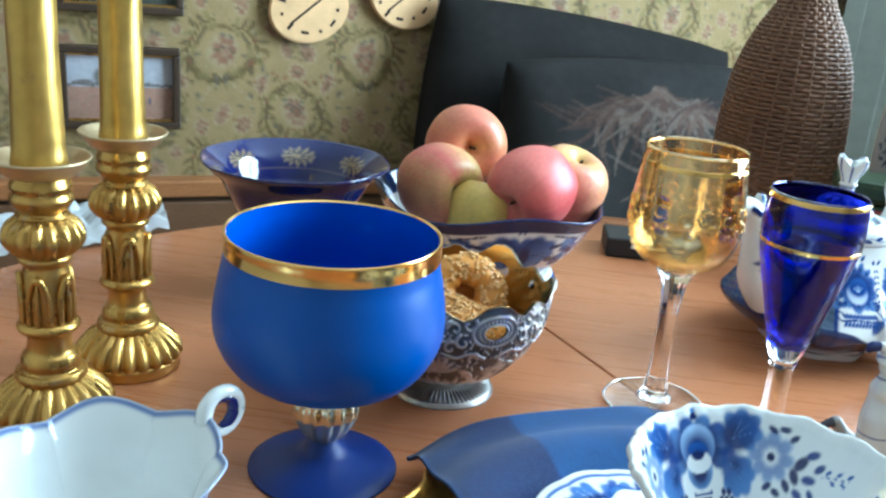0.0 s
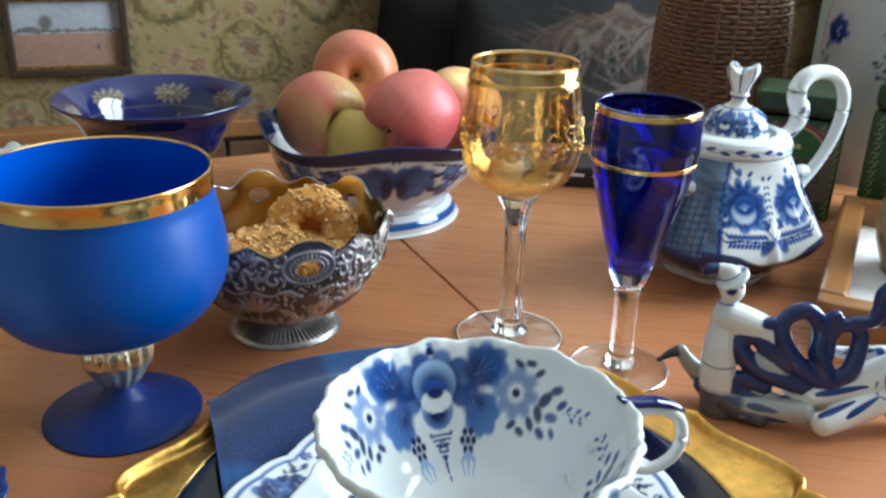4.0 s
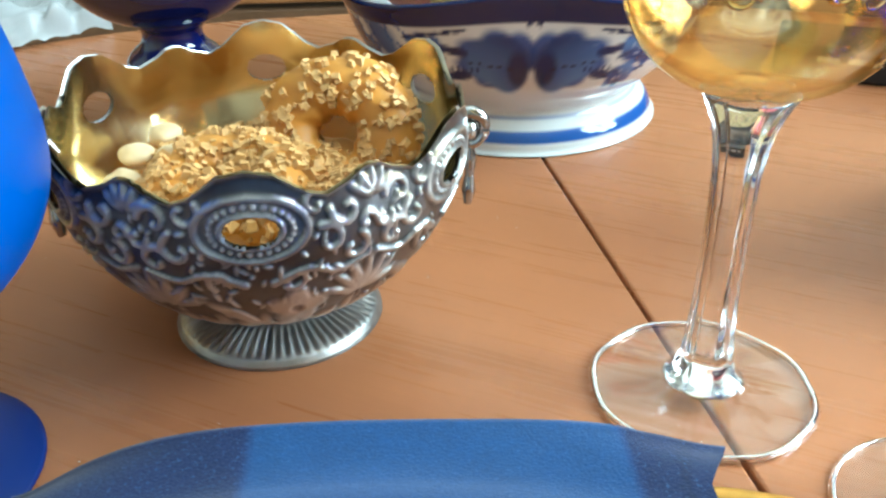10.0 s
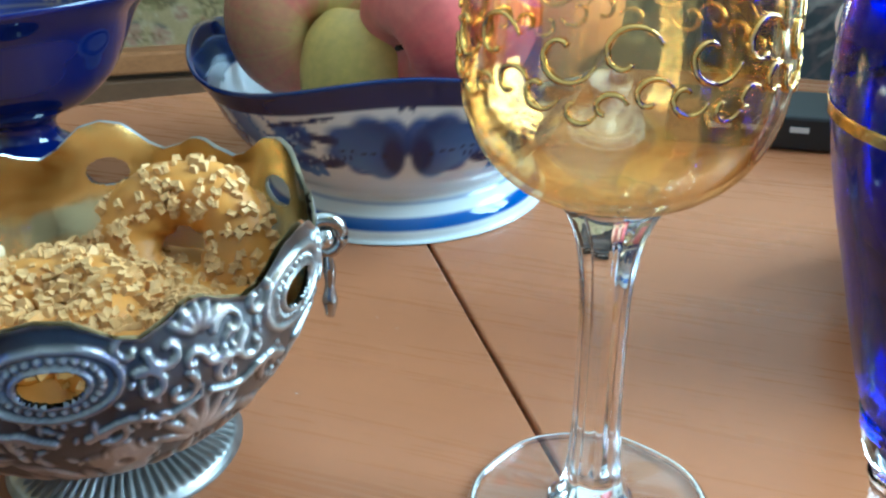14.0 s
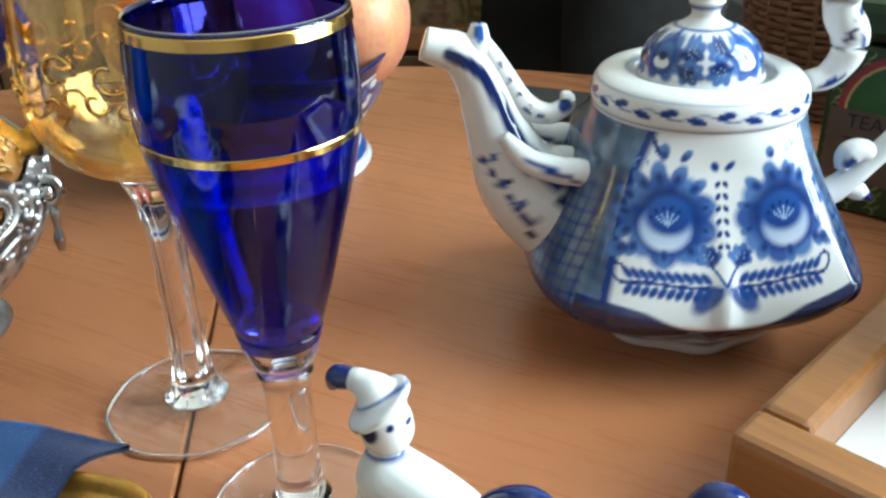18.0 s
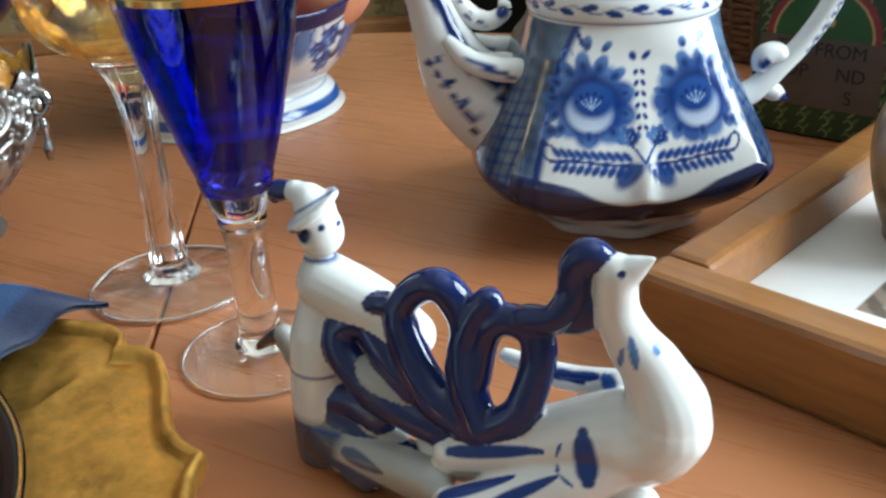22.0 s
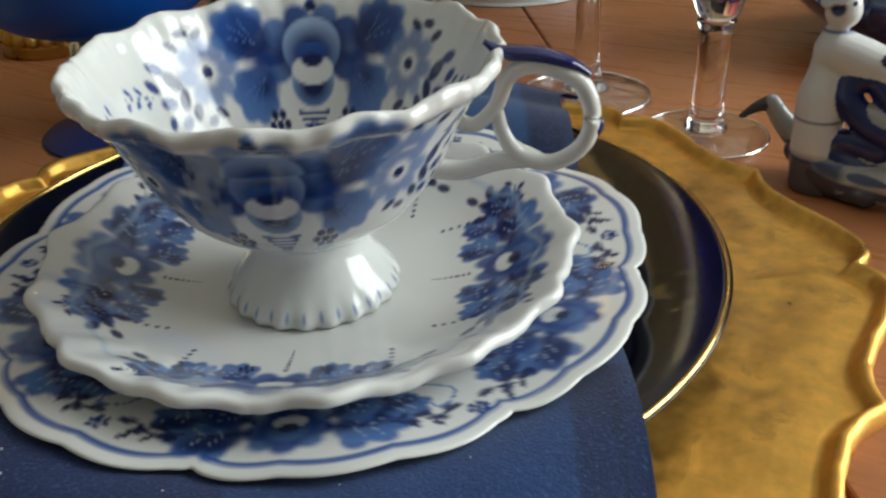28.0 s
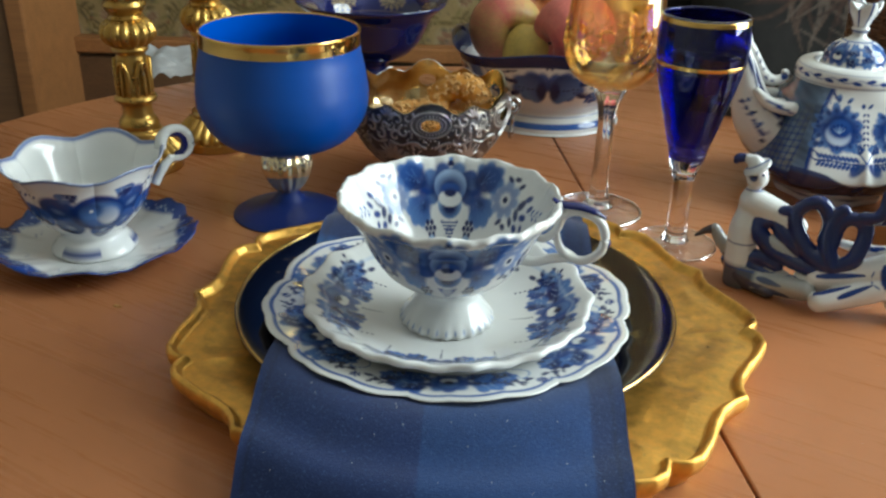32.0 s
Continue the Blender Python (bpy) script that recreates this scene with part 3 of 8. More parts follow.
def build_tray():
    tr = thing("serving_tray", (*TRAY_C, 0), label="scalloped gold-leaf charger tray with a rolled rim, worn", category="tray")
    th = np.linspace(0, 2 * np.pi, 840, endpoint=False)
    edge = tray_edge(th)
    # distance in from the edge, and height; the flat middle lies beyond
    prof = [(0.155, 0.0125), (0.060, 0.0125), (0.034, 0.0138), (0.022, 0.0156), (0.0158, 0.0165), (0.0132, 0.0160), (0.0114, 0.0160), (0.0098, 0.0170), (0.0082, 0.0186), (0.0064, 0.0202), (0.0042, 0.0211), (0.0024, 0.0210),
            (0.0008, 0.0196), (0.0, 0.0168), (0.0006, 0.0140), (0.0030, 0.0110), (0.0100, 0.0060), (0.0150, 0.0006), (0.155, 0.0006)]
    line = polyline(prof, 120)
    line[:, 0] = np.where(line[:, 0] < 0.016, line[:, 0] * 0.58, line[:, 0])
    d = line[None, :, 0]
    R = np.where(d < 0.03, edge[:, None] - d, (edge[:, None] - 0.03) * (1 - (d - 0.03) / 0.1250))
    R = np.maximum(R, 0.00002)
    P = np.stack([R * np.cos(th)[:, None], R * np.sin(th)[:, None], np.broadcast_to(line[None, :, 1], R.shape)], -1)
    rim = (line[:, 0] < 0.016).nonzero()[0]
    a, b = rim[0], rim[-1]
    part("tray_floor", grid_mesh("tray_floor", P[:, :a + 1]), M_LEAFGOLD, tr)
    part("rolled_rim", grid_mesh("rolled_rim", P[:, a:b + 1]), M_LEAFGOLD, tr, "rolled gilt rim")
    part("underside", grid_mesh("underside", P[:, b:]), M_LEAFGOLD, tr)


build_tray()


def gold_sprig(cv, u, v, s):
    g = (0.10, 0.075, 0.03)
    for k in range(5):
        a = math.pi / 2 + (k - 2) * 0.5
        cv.stroke([(u, v - s * 0.4), (u + s * 0.4 * math.cos(a), v + s * 0.2), (u + s * math.cos(a), v + s * math.sin(a) * 0.8)], s * 0.03, s * 0.015, g, 0.6, 8)
    for k in range(6):
        a = k * 1.05
        cv.stroke([(u, v), (u + s * 0.25 * math.cos(a), v + s * 0.25 * math.sin(a)), (u + s * 0.28 * math.cos(a + 0.5), v + s * 0.28 * math.sin(a + 0.5))], s * 0.02, s * 0.02, g, 0.6, 6)


def build_navy_plate():
    pl = thing("navy_plate", (0.4736, 0.5672, 0.0127), label="dark navy glazed plate with a gold rim line", category="plate")
    pl.scale = (0.981, 0.981, 1.15)

    def paint(T, A, R, Z):
        cv = Canvas(T * 0.112, R, (0.0035, 0.0035, 0.007), wrap=2 * math.pi * 0.112)
        for k in range(6):
            gold_sprig(cv, k * 2 * math.pi * 0.112 / 6 + 0.02, 0.106, 0.016)
        return cv.c

    part("plate", lathe("plate", [(0, 0.004), (0.07, 0.004), (0.082, 0.005), (0.095, 0.0105), (0.110, 0.0135), (0.1245, 0.0152), (0.1255, 0.0142), (0.110, 0.0115), (0.085, 0.004), (0.078, 0.0), (0.068, 0.0), (0.066, 0.002), (0, 0.002)],
                        300, 90, paint=paint), M_NAVYPLATE, pl)
    part("rim_line", tube("rim_line", [(0.1252 * math.cos(a), 0.1252 * math.sin(a), 0.0151) for a in np.linspace(0, 2 * math.pi, 97)[:-1]], [0.00085], 8, 193, True), M_RIMGOLD, pl, "worn gold rim line")


build_navy_plate()


def napkin_height(x, y):
    """The cloth lies over the navy plate and the tray, and falls to the table."""
    rt = np.hypot(x - TRAY_C[0], y - TRAY_C[1])
    rd = np.hypot(x - 0.4736, y - 0.5672)
    ramp = lambda v, a, b: np.clip((v - a) / (b - a), 0, 1) ** 2 * (3 - 2 * np.clip((v - a) / (b - a), 0, 1))
    over_tray = 0.0243 - 0.0215 * ramp(rt, 0.164, 0.190)
    over_plate = 0.0343 - 0.0315 * ramp(rd, 0.122, 0.186)
    k = 0.0040
    mix = np.clip(0.5 + 0.5 * (over_plate - over_tray) / k, 0, 1)
    h = over_tray * (1 - mix) + over_plate * mix + k * mix * (1 - mix) * 0.5
    inside = 1 - ramp(rd, 0.072, 0.120)
    return h * (1 - inside) + 0.0196 * inside


def build_napkin():
    nk = thing("napkin", label="dark blue cotton napkin with lighter woven squares, lying under the plates", category="napkin")
    A, B = np.meshgrid(np.linspace(0, 1, 150), np.linspace(0, 1, 330), indexing="ij")
    L0, across, along = np.array((0.321, 0.667)), np.array((0.155, 0.081)), np.array((0.1885, -0.372))
    a2 = A
    X = L0[0] + across[0] * a2 + along[0] * B
    Y = L0[1] + across[1] * a2 + along[1] * B
    bow = 0.005 * np.sin(np.pi * np.clip(a2, 0, 1)) * np.clip(1 - B / 0.12, 0, 1)
    X += -along[0] * bow * 2.0
    Y += -along[1] * bow * 2.0
    tip = np.clip((A - 0.93) / 0.07, 0, 1) * np.clip(1 - B / 0.05, 0, 1)
    X += 0.010 * tip
    Y += 0.004 * tip
    Z = napkin_height(X, Y)
    for _ in range(60):
        E = np.pad(Z, 1, mode="edge")
        Z = (E[:-2, 1:-1] + E[2:, 1:-1] + E[1:-1, :-2] + E[1:-1, 2:] + 2 * Z) / 6
    Z = Z + 0.0006 * np.sin(A * 7 + 2 * B) * np.sin(B * 11 + 3 * A)
    Z += 0.003 * np.clip(1 - B / 0.05, 0, 1) * np.sin(A * np.pi)
    cv = Canvas(A, B, (0.012, 0.042, 0.145))
    dark, light = np.array((0.005, 0.013, 0.060)), np.array((0.017, 0.075, 0.205))
    sq = lambda v, lo, hi: np.clip((v - lo) / 0.008, 0, 1) * np.clip((hi - v) / 0.008, 0, 1)
    av, bv = A.reshape(-1), B.reshape(-1)
    for lo, hi, b0, b1, c in ((0, 0.36, -0.1, 0.22, dark), (0.36, 0.90, -0.1, 0.20, light), (0.90, 1.1, -0.1, 0.30, dark), (0, 0.36, 0.22, 0.5, light), (0.36, 0.9, 0.20, 0.5, dark * 1.4),
                              (-0.1, 0.47, 0.5, 1.1, dark * 1.5), (0.90, 1.1, 0.55, 1.1, dark)):
        w = (sq(av, lo, hi) * sq(bv, b0, b1) * 0.8)[:, None]
        cv.c = cv.c * (1 - w) + c * w
    for e in (0.028, 0.965):
        w = np.exp(-((av - e) / 0.006) ** 2)[:, None] * 0.5
        cv.c = cv.c * (1 - w) + dark * 0.5 * w
    top = np.stack([X, Y, Z + 0.0011], -1)
    low = np.stack([X, Y, Z - 0.0009], -1)
    ring = np.concatenate([top, low[:, ::-1]], 1)
    col = np.concatenate([cv.c.reshape(*A.shape, 3), cv.c.reshape(*A.shape, 3)[:, ::-1]], 1)
    part("cloth", grid_mesh("cloth", ring, False, True, col), M_NAPKIN, nk)


build_napkin()


def build_dinner_plate():
    pl = thing("painted_plate", (0.4765, 0.5535, 0.0214), label="white porcelain plate with scalloped rim and painted cobalt flowers", category="plate")
    pl.scale = (0.952, 0.952, 1.0)

    def shape(T, R, Z):
        k = np.clip((R - 0.06) / 0.045, 0, 1)
        lob = 0.006 * (np.abs(np.cos(T * 4 + 0.3)) ** 0.5 - 0.75) + 0.0013 * (np.abs(np.sin(T * 12)) - 0.5)
        return R + lob * k, Z + 0.0012 * np.cos(T * 8 + 0.6) * k

    def paint(T, A, R, Z):
        per = 2 * math.pi * 0.09
        cv = Canvas(T * 0.09, R, WHITE, wrap=per)
        edge = 0.1035 + 0.006 * (np.abs(np.cos(T * 4 + 0.3)) ** 0.5 - 0.75) + 0.0013 * (np.abs(np.sin(T * 12)) - 0.5)
        for k in range(6):
            u = per * k / 6
            rose(cv, u, 0.0845, 0.0125)
            for sd in (-1, 1):
                fl = lambda a: a if sd > 0 else math.pi - a
                leaf(cv, u + sd * 0.010, 0.0865, 0.021, fl(0.30), NAVY)
                leaf(cv, u + sd * 0.010, 0.0820, 0.019, fl(-0.40))
                leaf(cv, u + sd * 0.024, 0.0835, 0.015, fl(0.0), NAVY)
                for x, y, a in ((0.030, 0.092, 0.4), (0.034, 0.0895, -0.2), (0.037, 0.0930, 0.6), (0.033, 0.0780, -0.6), (0.028, 0.0770, -1.0), (0.042, 0.0905, 0.2)):
                    cv.blob(u + sd * x, y, 0.0034, 0.0018, a * sd, NAVY, 0.95, 0.4)
            bud_spray(cv, u + 0.026, 0.090, 0.014, 0.3)
            bud_spray(cv, u - 0.026, 0.090, 0.014, math.pi - 0.3)
            cv.stroke([(u + 0.030, 0.080), (u + 0.040, 0.075), (u + 0.047, 0.083), (u + 0.040, 0.089), (u + 0.037, 0.083)], 0.0006, 0.0005, SKY, 0.9, 14)
            berries(cv, u + 0.047, 0.095, 0.006, DEEP)
        outer = (A < 0.114).reshape(-1)
        q = (edge - R).reshape(-1)
        cv.lay(np.arange(len(q)), 1.6 * np.clip(1 - np.abs(q - 0.0032) / 0.0014, 0, 1), MID)
        cv.c[~outer] = WHITE
        return cv.c

    part("plate", lathe("plate", [(0, 0.003), (0.058, 0.003), (0.066, 0.0045), (0.075, 0.0095), (0.090, 0.0128), (0.1035, 0.0150), (0.1043, 0.0140), (0.090, 0.0106), (0.070, 0.0035), (0.064, 0.0), (0.058, 0.0), (0.056, 0.0015), (0, 0.0015)],
                        680, 190, shape, paint=paint), M_GLAZE, pl)


build_dinner_plate()


def build_saucer():
    sc = thing("saucer", (0.4810, 0.5445, 0.0250), label="white porcelain saucer with a thick frilled rim and cobalt flowers", category="saucer")
    sc.scale = (0.955, 0.955, 1.0)

    def frill(T):
        return 0.0024 * (np.abs(np.cos(T * 7)) - 0.6) + 0.0009 * np.cos(T * 28)

    def shape(T, R, Z):
        k = np.clip((R - 0.045) / 0.035, 0, 1) ** 1.5
        return R + frill(T) * k, Z + 0.0010 * np.cos(T * 14) * k

    def paint(T, A, R, Z):
        per = 2 * math.pi * 0.06
        cv = Canvas(T * 0.06, R, WHITE, wrap=per)
        for k in range(4):
            u = per * (k + 0.5) / 4 - 0.02
            rose(cv, u, 0.0625, 0.0125, math.pi / 2)
            for sd in (-1, 1):
                fl = lambda a: a if sd > 0 else math.pi - a
                leaf(cv, u + sd * 0.009, 0.0625, 0.018, fl(0.45), NAVY)
                leaf(cv, u + sd * 0.008, 0.0575, 0.015, fl(-0.55))
                leaf(cv, u + sd * 0.022, 0.066, 0.014, fl(0.1), NAVY)
                leaf(cv, u + sd * 0.020, 0.060, 0.013, fl(-0.4))
                for x, y, a in ((0.031, 0.069, 0.3), (0.034, 0.064, -0.4), (0.037, 0.068, 0.7), (0.040, 0.063, 0.0), (0.030, 0.059, -0.9)):
                    cv.blob(u + sd * x, y, 0.0034, 0.0018, a * sd, NAVY, 0.95, 0.4)
            berries(cv, u + 0.013, 0.050, 0.006)
            berries(cv, u - 0.013, 0.050, 0.006)
            for j in range(7):
                cv.blob(u, 0.049 - 0.0019 * j, 0.0013 - 0.00012 * j, 0.0008, 0, NAVY, 1, 0.4)
            for sd in (-1, 1):
                for j in range(8):
                    cv.blob(u + sd * (0.026 + 0.0016 * j), 0.066 - 0.0025 * j, 0.0011, 0.0009, 0.6 * sd, NAVY, 1, 0.4)
                bud_spray(cv, u + sd * 0.022, 0.068, 0.012, math.pi / 2 - sd * 1.0)
        q = (0.0785 + frill(T) - R).reshape(-1)
        cv.lay(np.arange(len(q)), 0.55 * np.clip(1 - np.abs(q - 0.009) / 0.0016, 0, 1), PALE)
        cv.c[(A > 0.0815).reshape(-1)] = WHITE
        return cv.c

    dish, rim, foot = lathe("saucer",  [(0, 0.004), (0.026, 0.004), (0.045, 0.0058), (0.060, 0.0105), (0.073, 0.0185), (0.0790, 0.0216), (0.0812, 0.0212), (0.0810, 0.0185), (0.074, 0.0145), (0.058, 0.0055), (0.040, 0.001), (0.034, 0.0), (0, 0.001)],
                              640, 210, shape, paint=paint, cuts=(0.37, 0.545))
    part("saucer_dish", dish, M_GLAZE, sc)
    part("frilled_rim", rim, M_GLAZE, sc, "frilled rim painted with cobalt flowers")
    part("underside", foot, M_GLAZE, sc, "plain white underside")


build_saucer()


def flower_band(cv, u, v, s):
    """The great bloom of the cup with its leaves, berries and striped tip below."""
    for k in range(8):
        a = -0.55 + k * 0.606
        cv.blob(u + s * 0.86 * math.cos(a), v + s * (0.16 + 0.58 * math.sin(a)), s * 0.42, s * 0.33, a, NAVY, 0.97, 0.3, (MID if k % 2 else SKY, 0))
    cv.blob(u, v + s * 0.16, s * 0.92, s * 0.66, 0, NAVY, 0.9, 0.6)
    cv.blob(u, v - s * 0.46, s * 0.55, s * 0.50, 0, SKY, 1, 0.10, (PALE, math.pi / 2))
    cv.blob(u, v - s * 0.54, s * 0.52, s * 0.42, 0, NAVY, 1, 0.6)
    cv.blob(u, v + s * 0.20, s * 0.66, s * 0.64, 0, MID, 1, 0.08, (PALE, math.pi / 2))
    cv.blob(u, v + s * 0.12, s * 0.61, s * 0.56, 0, NAVY, 1, 0.6)
    cv.blob(u, v - s * 0.22, s * 0.52, s * 0.32, 0, WHITE, 1, 0.12)
    cv.blob(u, v + s * 0.14, s * 0.46, s * 0.24, 0, DEEP, 1, 0.35, (MID, math.pi / 2))
    cv.blob(u, v - s * 0.03, s * 0.28, s * 0.15, 0, NAVY, 1, 0.25)
    for k in range(5):
        w = 0.40 - 0.072 * k
        cv.stroke([(u - s * w, v - s * (1.03 + 0.12 * k)), (u, v - s * (1.06 + 0.12 * k)), (u + s * w, v - s * (1.03 + 0.12 * k))], s * 0.044, s * 0.044, DEEP, 1, 6)
    for k in range(4):
        cv.blob(u, v - s * (1.63 + 0.085 * k), s * (0.10 - 0.010 * k), s * 0.040, 0, DEEP, 1, 0.35)
    cv.blob(u, v + s * 1.02, s * 0.15, s * 0.13, 0, NAVY, 1, 0.35)
    cv.blob(u, v + s * 1.18, s * 0.10, s * 0.07, 0, SKY, 1, 0.3)
    for sd in (-1, 1):
        for x, y, an, dk in ((1.42, 0.58, 0.75, NAVY), (1.36, -0.52, -0.80, DEEP)):
            cx, cy = u + sd * s * x, v + s * y
            d = an if sd > 0 else math.pi - an
            for k in range(5):
                a = d + (k - 2) * 0.75
                cv.blob(cx + s * (0.40 - 0.05 * abs(k - 2)) * math.cos(a), cy + s * (0.40 - 0.05 * abs(k - 2)) * math.sin(a), s * 0.37, s * 0.27, a, DEEP, 0.97, 0.3, (SKY, 0))
            cv.blob(cx, cy, s * 0.68, s * 0.55, d, dk, 0.97, 0.3, (MID if dk is NAVY else SKY, 0))
            cv.blob(cx - s * 0.16 * math.cos(d) + s * 0.10 * math.sin(d), cy - s * 0.16 * math.sin(d) - s * 0.10 * math.cos(d), s * 0.34, s * 0.26, d, NAVY, 0.75, 0.8)
            for k in (-1, 0, 1):
                a = d + 0.7 * k
                cv.stroke([(cx - s * 0.30 * math.cos(d), cy - s * 0.30 * math.sin(d)), (cx + s * 0.34 * math.cos(a), cy + s * 0.34 * math.sin(a))], s * 0.012, s * 0.022, SKY, 0.4, 6)
        cv.blob(u + sd * s * 1.08, v + s * 0.04, s * 0.30, s * 0.20, 0, DEEP, 0.9, 0.5)
        berries(cv, u + sd * s * 0.98, v - s * 1.22, s * 0.62)
        for k in range(3):
            cv.stroke([(u + sd * s * 0.98, v - s * 1.5), (u + sd * s * (0.98 + 0.26 * (k - 1)), v - s * 1.64), (u + sd * s * (0.98 + 0.22 * (k - 1)), v - s * 1.86)], s * 0.10, s * 0.04, PALE, 0.9, 7)
        cx, cy = u + sd * s * 2.40, v + s * 0.05
        for k in range(8):
            a = k * 0.785
            cv.blob(cx + s * 0.46 * math.cos(a), cy + s * 0.48 * math.sin(a), s * 0.32, s * 0.25, a, MID, 0.75, 0.5, (SKY, 0))
        cv.blob(cx, cy, s * 0.15, s * 0.15, 0, NAVY, 1, 0.35)
        for x, y, a, r in ((2.35, 0.78, -0.5, 0.15), (2.66, 0.86, 0.2, 0.16), (2.95, 0.68, 0.8, 0.15), (2.42, -0.75, 0.6, 0.17), (2.75, -0.85, -0.3, 0.17), (3.02, -0.60, -0.8, 0.20), (3.20, -0.30, -1.0, 0.24), (3.30, 0.10, 1.0, 0.26),
                           (3.45, -0.72, -0.4, 0.20), (3.55, 0.42, 0.6, 0.20), (3.65, -0.25, 0.2, 0.22), (3.85, 0.15, 0.9, 0.18), (3.85, -0.60, -0.7, 0.16)):
            cv.blob(u + sd * s * x, v + s * y, s * r * 1.25, s * r * 0.72, a * sd, NAVY if x < 3.4 else DEEP, 0.95, 0.4)
        bud_spray(cv, u + sd * s * 4.0, v, s * 0.8, math.pi / 2 - sd * 1.3, 5, MID)


def build_cup():
    cup = thing("teacup", (0.4812, 0.5438, 0.0292), radians(119), label="white footed porcelain teacup painted with cobalt flowers inside and out", category="cup")
    cup.scale = (0.977, 0.977, 0.945)

    def frill(T):
        return 0.0016 * np.abs(np.cos(T * 8)) + 0.0005 * np.cos(T * 32)

    def shape(T, R, Z):
        k = np.clip((Z - 0.060) / 0.016, 0, 1) ** 2
        f = np.clip((0.010 - Z) / 0.01, 0, 1) * np.clip((R - 0.018) / 0.008, 0, 1)
        return R * (1 + (0.017 * (np.abs(np.cos(T * 10 + 0.2)) - 0.64) + 0.006 * np.cos(T * 40)) * k + 0.022 * np.cos(T * 22) * f), Z + 0.0009 * np.cos(T * 14 + 0.4) * k

    def paint(T, A, R, Z):
        per = 2 * math.pi * 0.05
        inside = A > 0.104
        cv = Canvas(T * 0.05, np.where(inside, Z, Z + 1.0), WHITE, wrap=per)
        for u in (0.0, per / 2):
            flower_band(cv, u, 0.0590, 0.0152)
            flower_band(cv, u, 1.055, 0.0148)
        for k in range(32):
            cv.blob(per * k / 32, 1.004, 0.0016, 0.0022, 0, SKY, 0.7, 0.6)
        return cv.c

    prof = [(0.0, 0.004), (0.018, 0.003), (0.0245, 0.0), (0.0262, 0.0018), (0.0250, 0.0050), (0.0195, 0.0125), (0.0172, 0.0180), (0.0190, 0.0225), (0.0260, 0.0270), (0.0350, 0.0345), (0.0430, 0.0470), (0.0490, 0.0600),
            (0.0550, 0.0700), (0.0582, 0.0728), (0.0597, 0.0752), (0.0592, 0.0776), (0.0575, 0.0782), (0.0552, 0.0752), (0.0535, 0.0715), (0.0475, 0.0600), (0.0410, 0.0470), (0.0335, 0.0370), (0.0240, 0.0300), (0.0, 0.0275)]
    part("bowl", lathe("bowl", prof, 560, 210, shape, paint=paint), M_GLAZE, cup)
    a = radians(22 - 119)
    c, q = math.cos(a), math.sin(a)
    grip = lambda r: 0.047 + (r - 0.046) * 1.00
    P = lambda r, z, t=0.0: (grip(r) * c - t * q, grip(r) * q + t * c, 0.0572 + (z - 0.058) * 0.95)
    h = part("handle", tube("handle", [P(0.044, 0.058), P(0.050, 0.056), P(0.056, 0.062), P(0.060, 0.072), P(0.068, 0.0745), P(0.078, 0.070), P(0.082, 0.060), P(0.080, 0.050), P(0.072, 0.044), P(0.063, 0.046), P(0.058, 0.053), P(0.056, 0.062)],
                            [0.0024, 0.0022, 0.0023, 0.0025, 0.0028, 0.0026, 0.0025, 0.0025, 0.0025, 0.0025, 0.0022, 0.0018], 14, 90), M_WHITE, cup)
    part("lower_branch", tube("lower_branch", [P(0.036, 0.042), P(0.046, 0.041), P(0.056, 0.044), P(0.066, 0.0445)], [0.0034, 0.003, 0.0028, 0.002], 12, 26), M_WHITE, h)
    part("thumb_rest", tube("thumb_rest", [P(0.0530, 0.0815), P(0.058, 0.0785), P(0.068, 0.0775), P(0.077, 0.0745), P(0.0815, 0.0715)], [0.0012, 0.0034, 0.0036, 0.0030, 0.001], 12, 26, flat=0.6), M_COBALT, h, "cobalt blue leaf-shaped thumb rest")
    for r, z, r2, z2 in ((0.0845, 0.058, 0.0825, 0.052), (0.058, 0.050, 0.057, 0.060), (0.046, 0.0545, 0.053, 0.056)):
        part("blue_brush_mark", tube("blue_brush_mark", [P(r, z), P((r + r2) / 2, (z + z2) / 2), P(r2, z2)], [0.0008, 0.0019, 0.0008], 8, 10), M_COBALT, h, "cobalt brush mark")


build_cup()


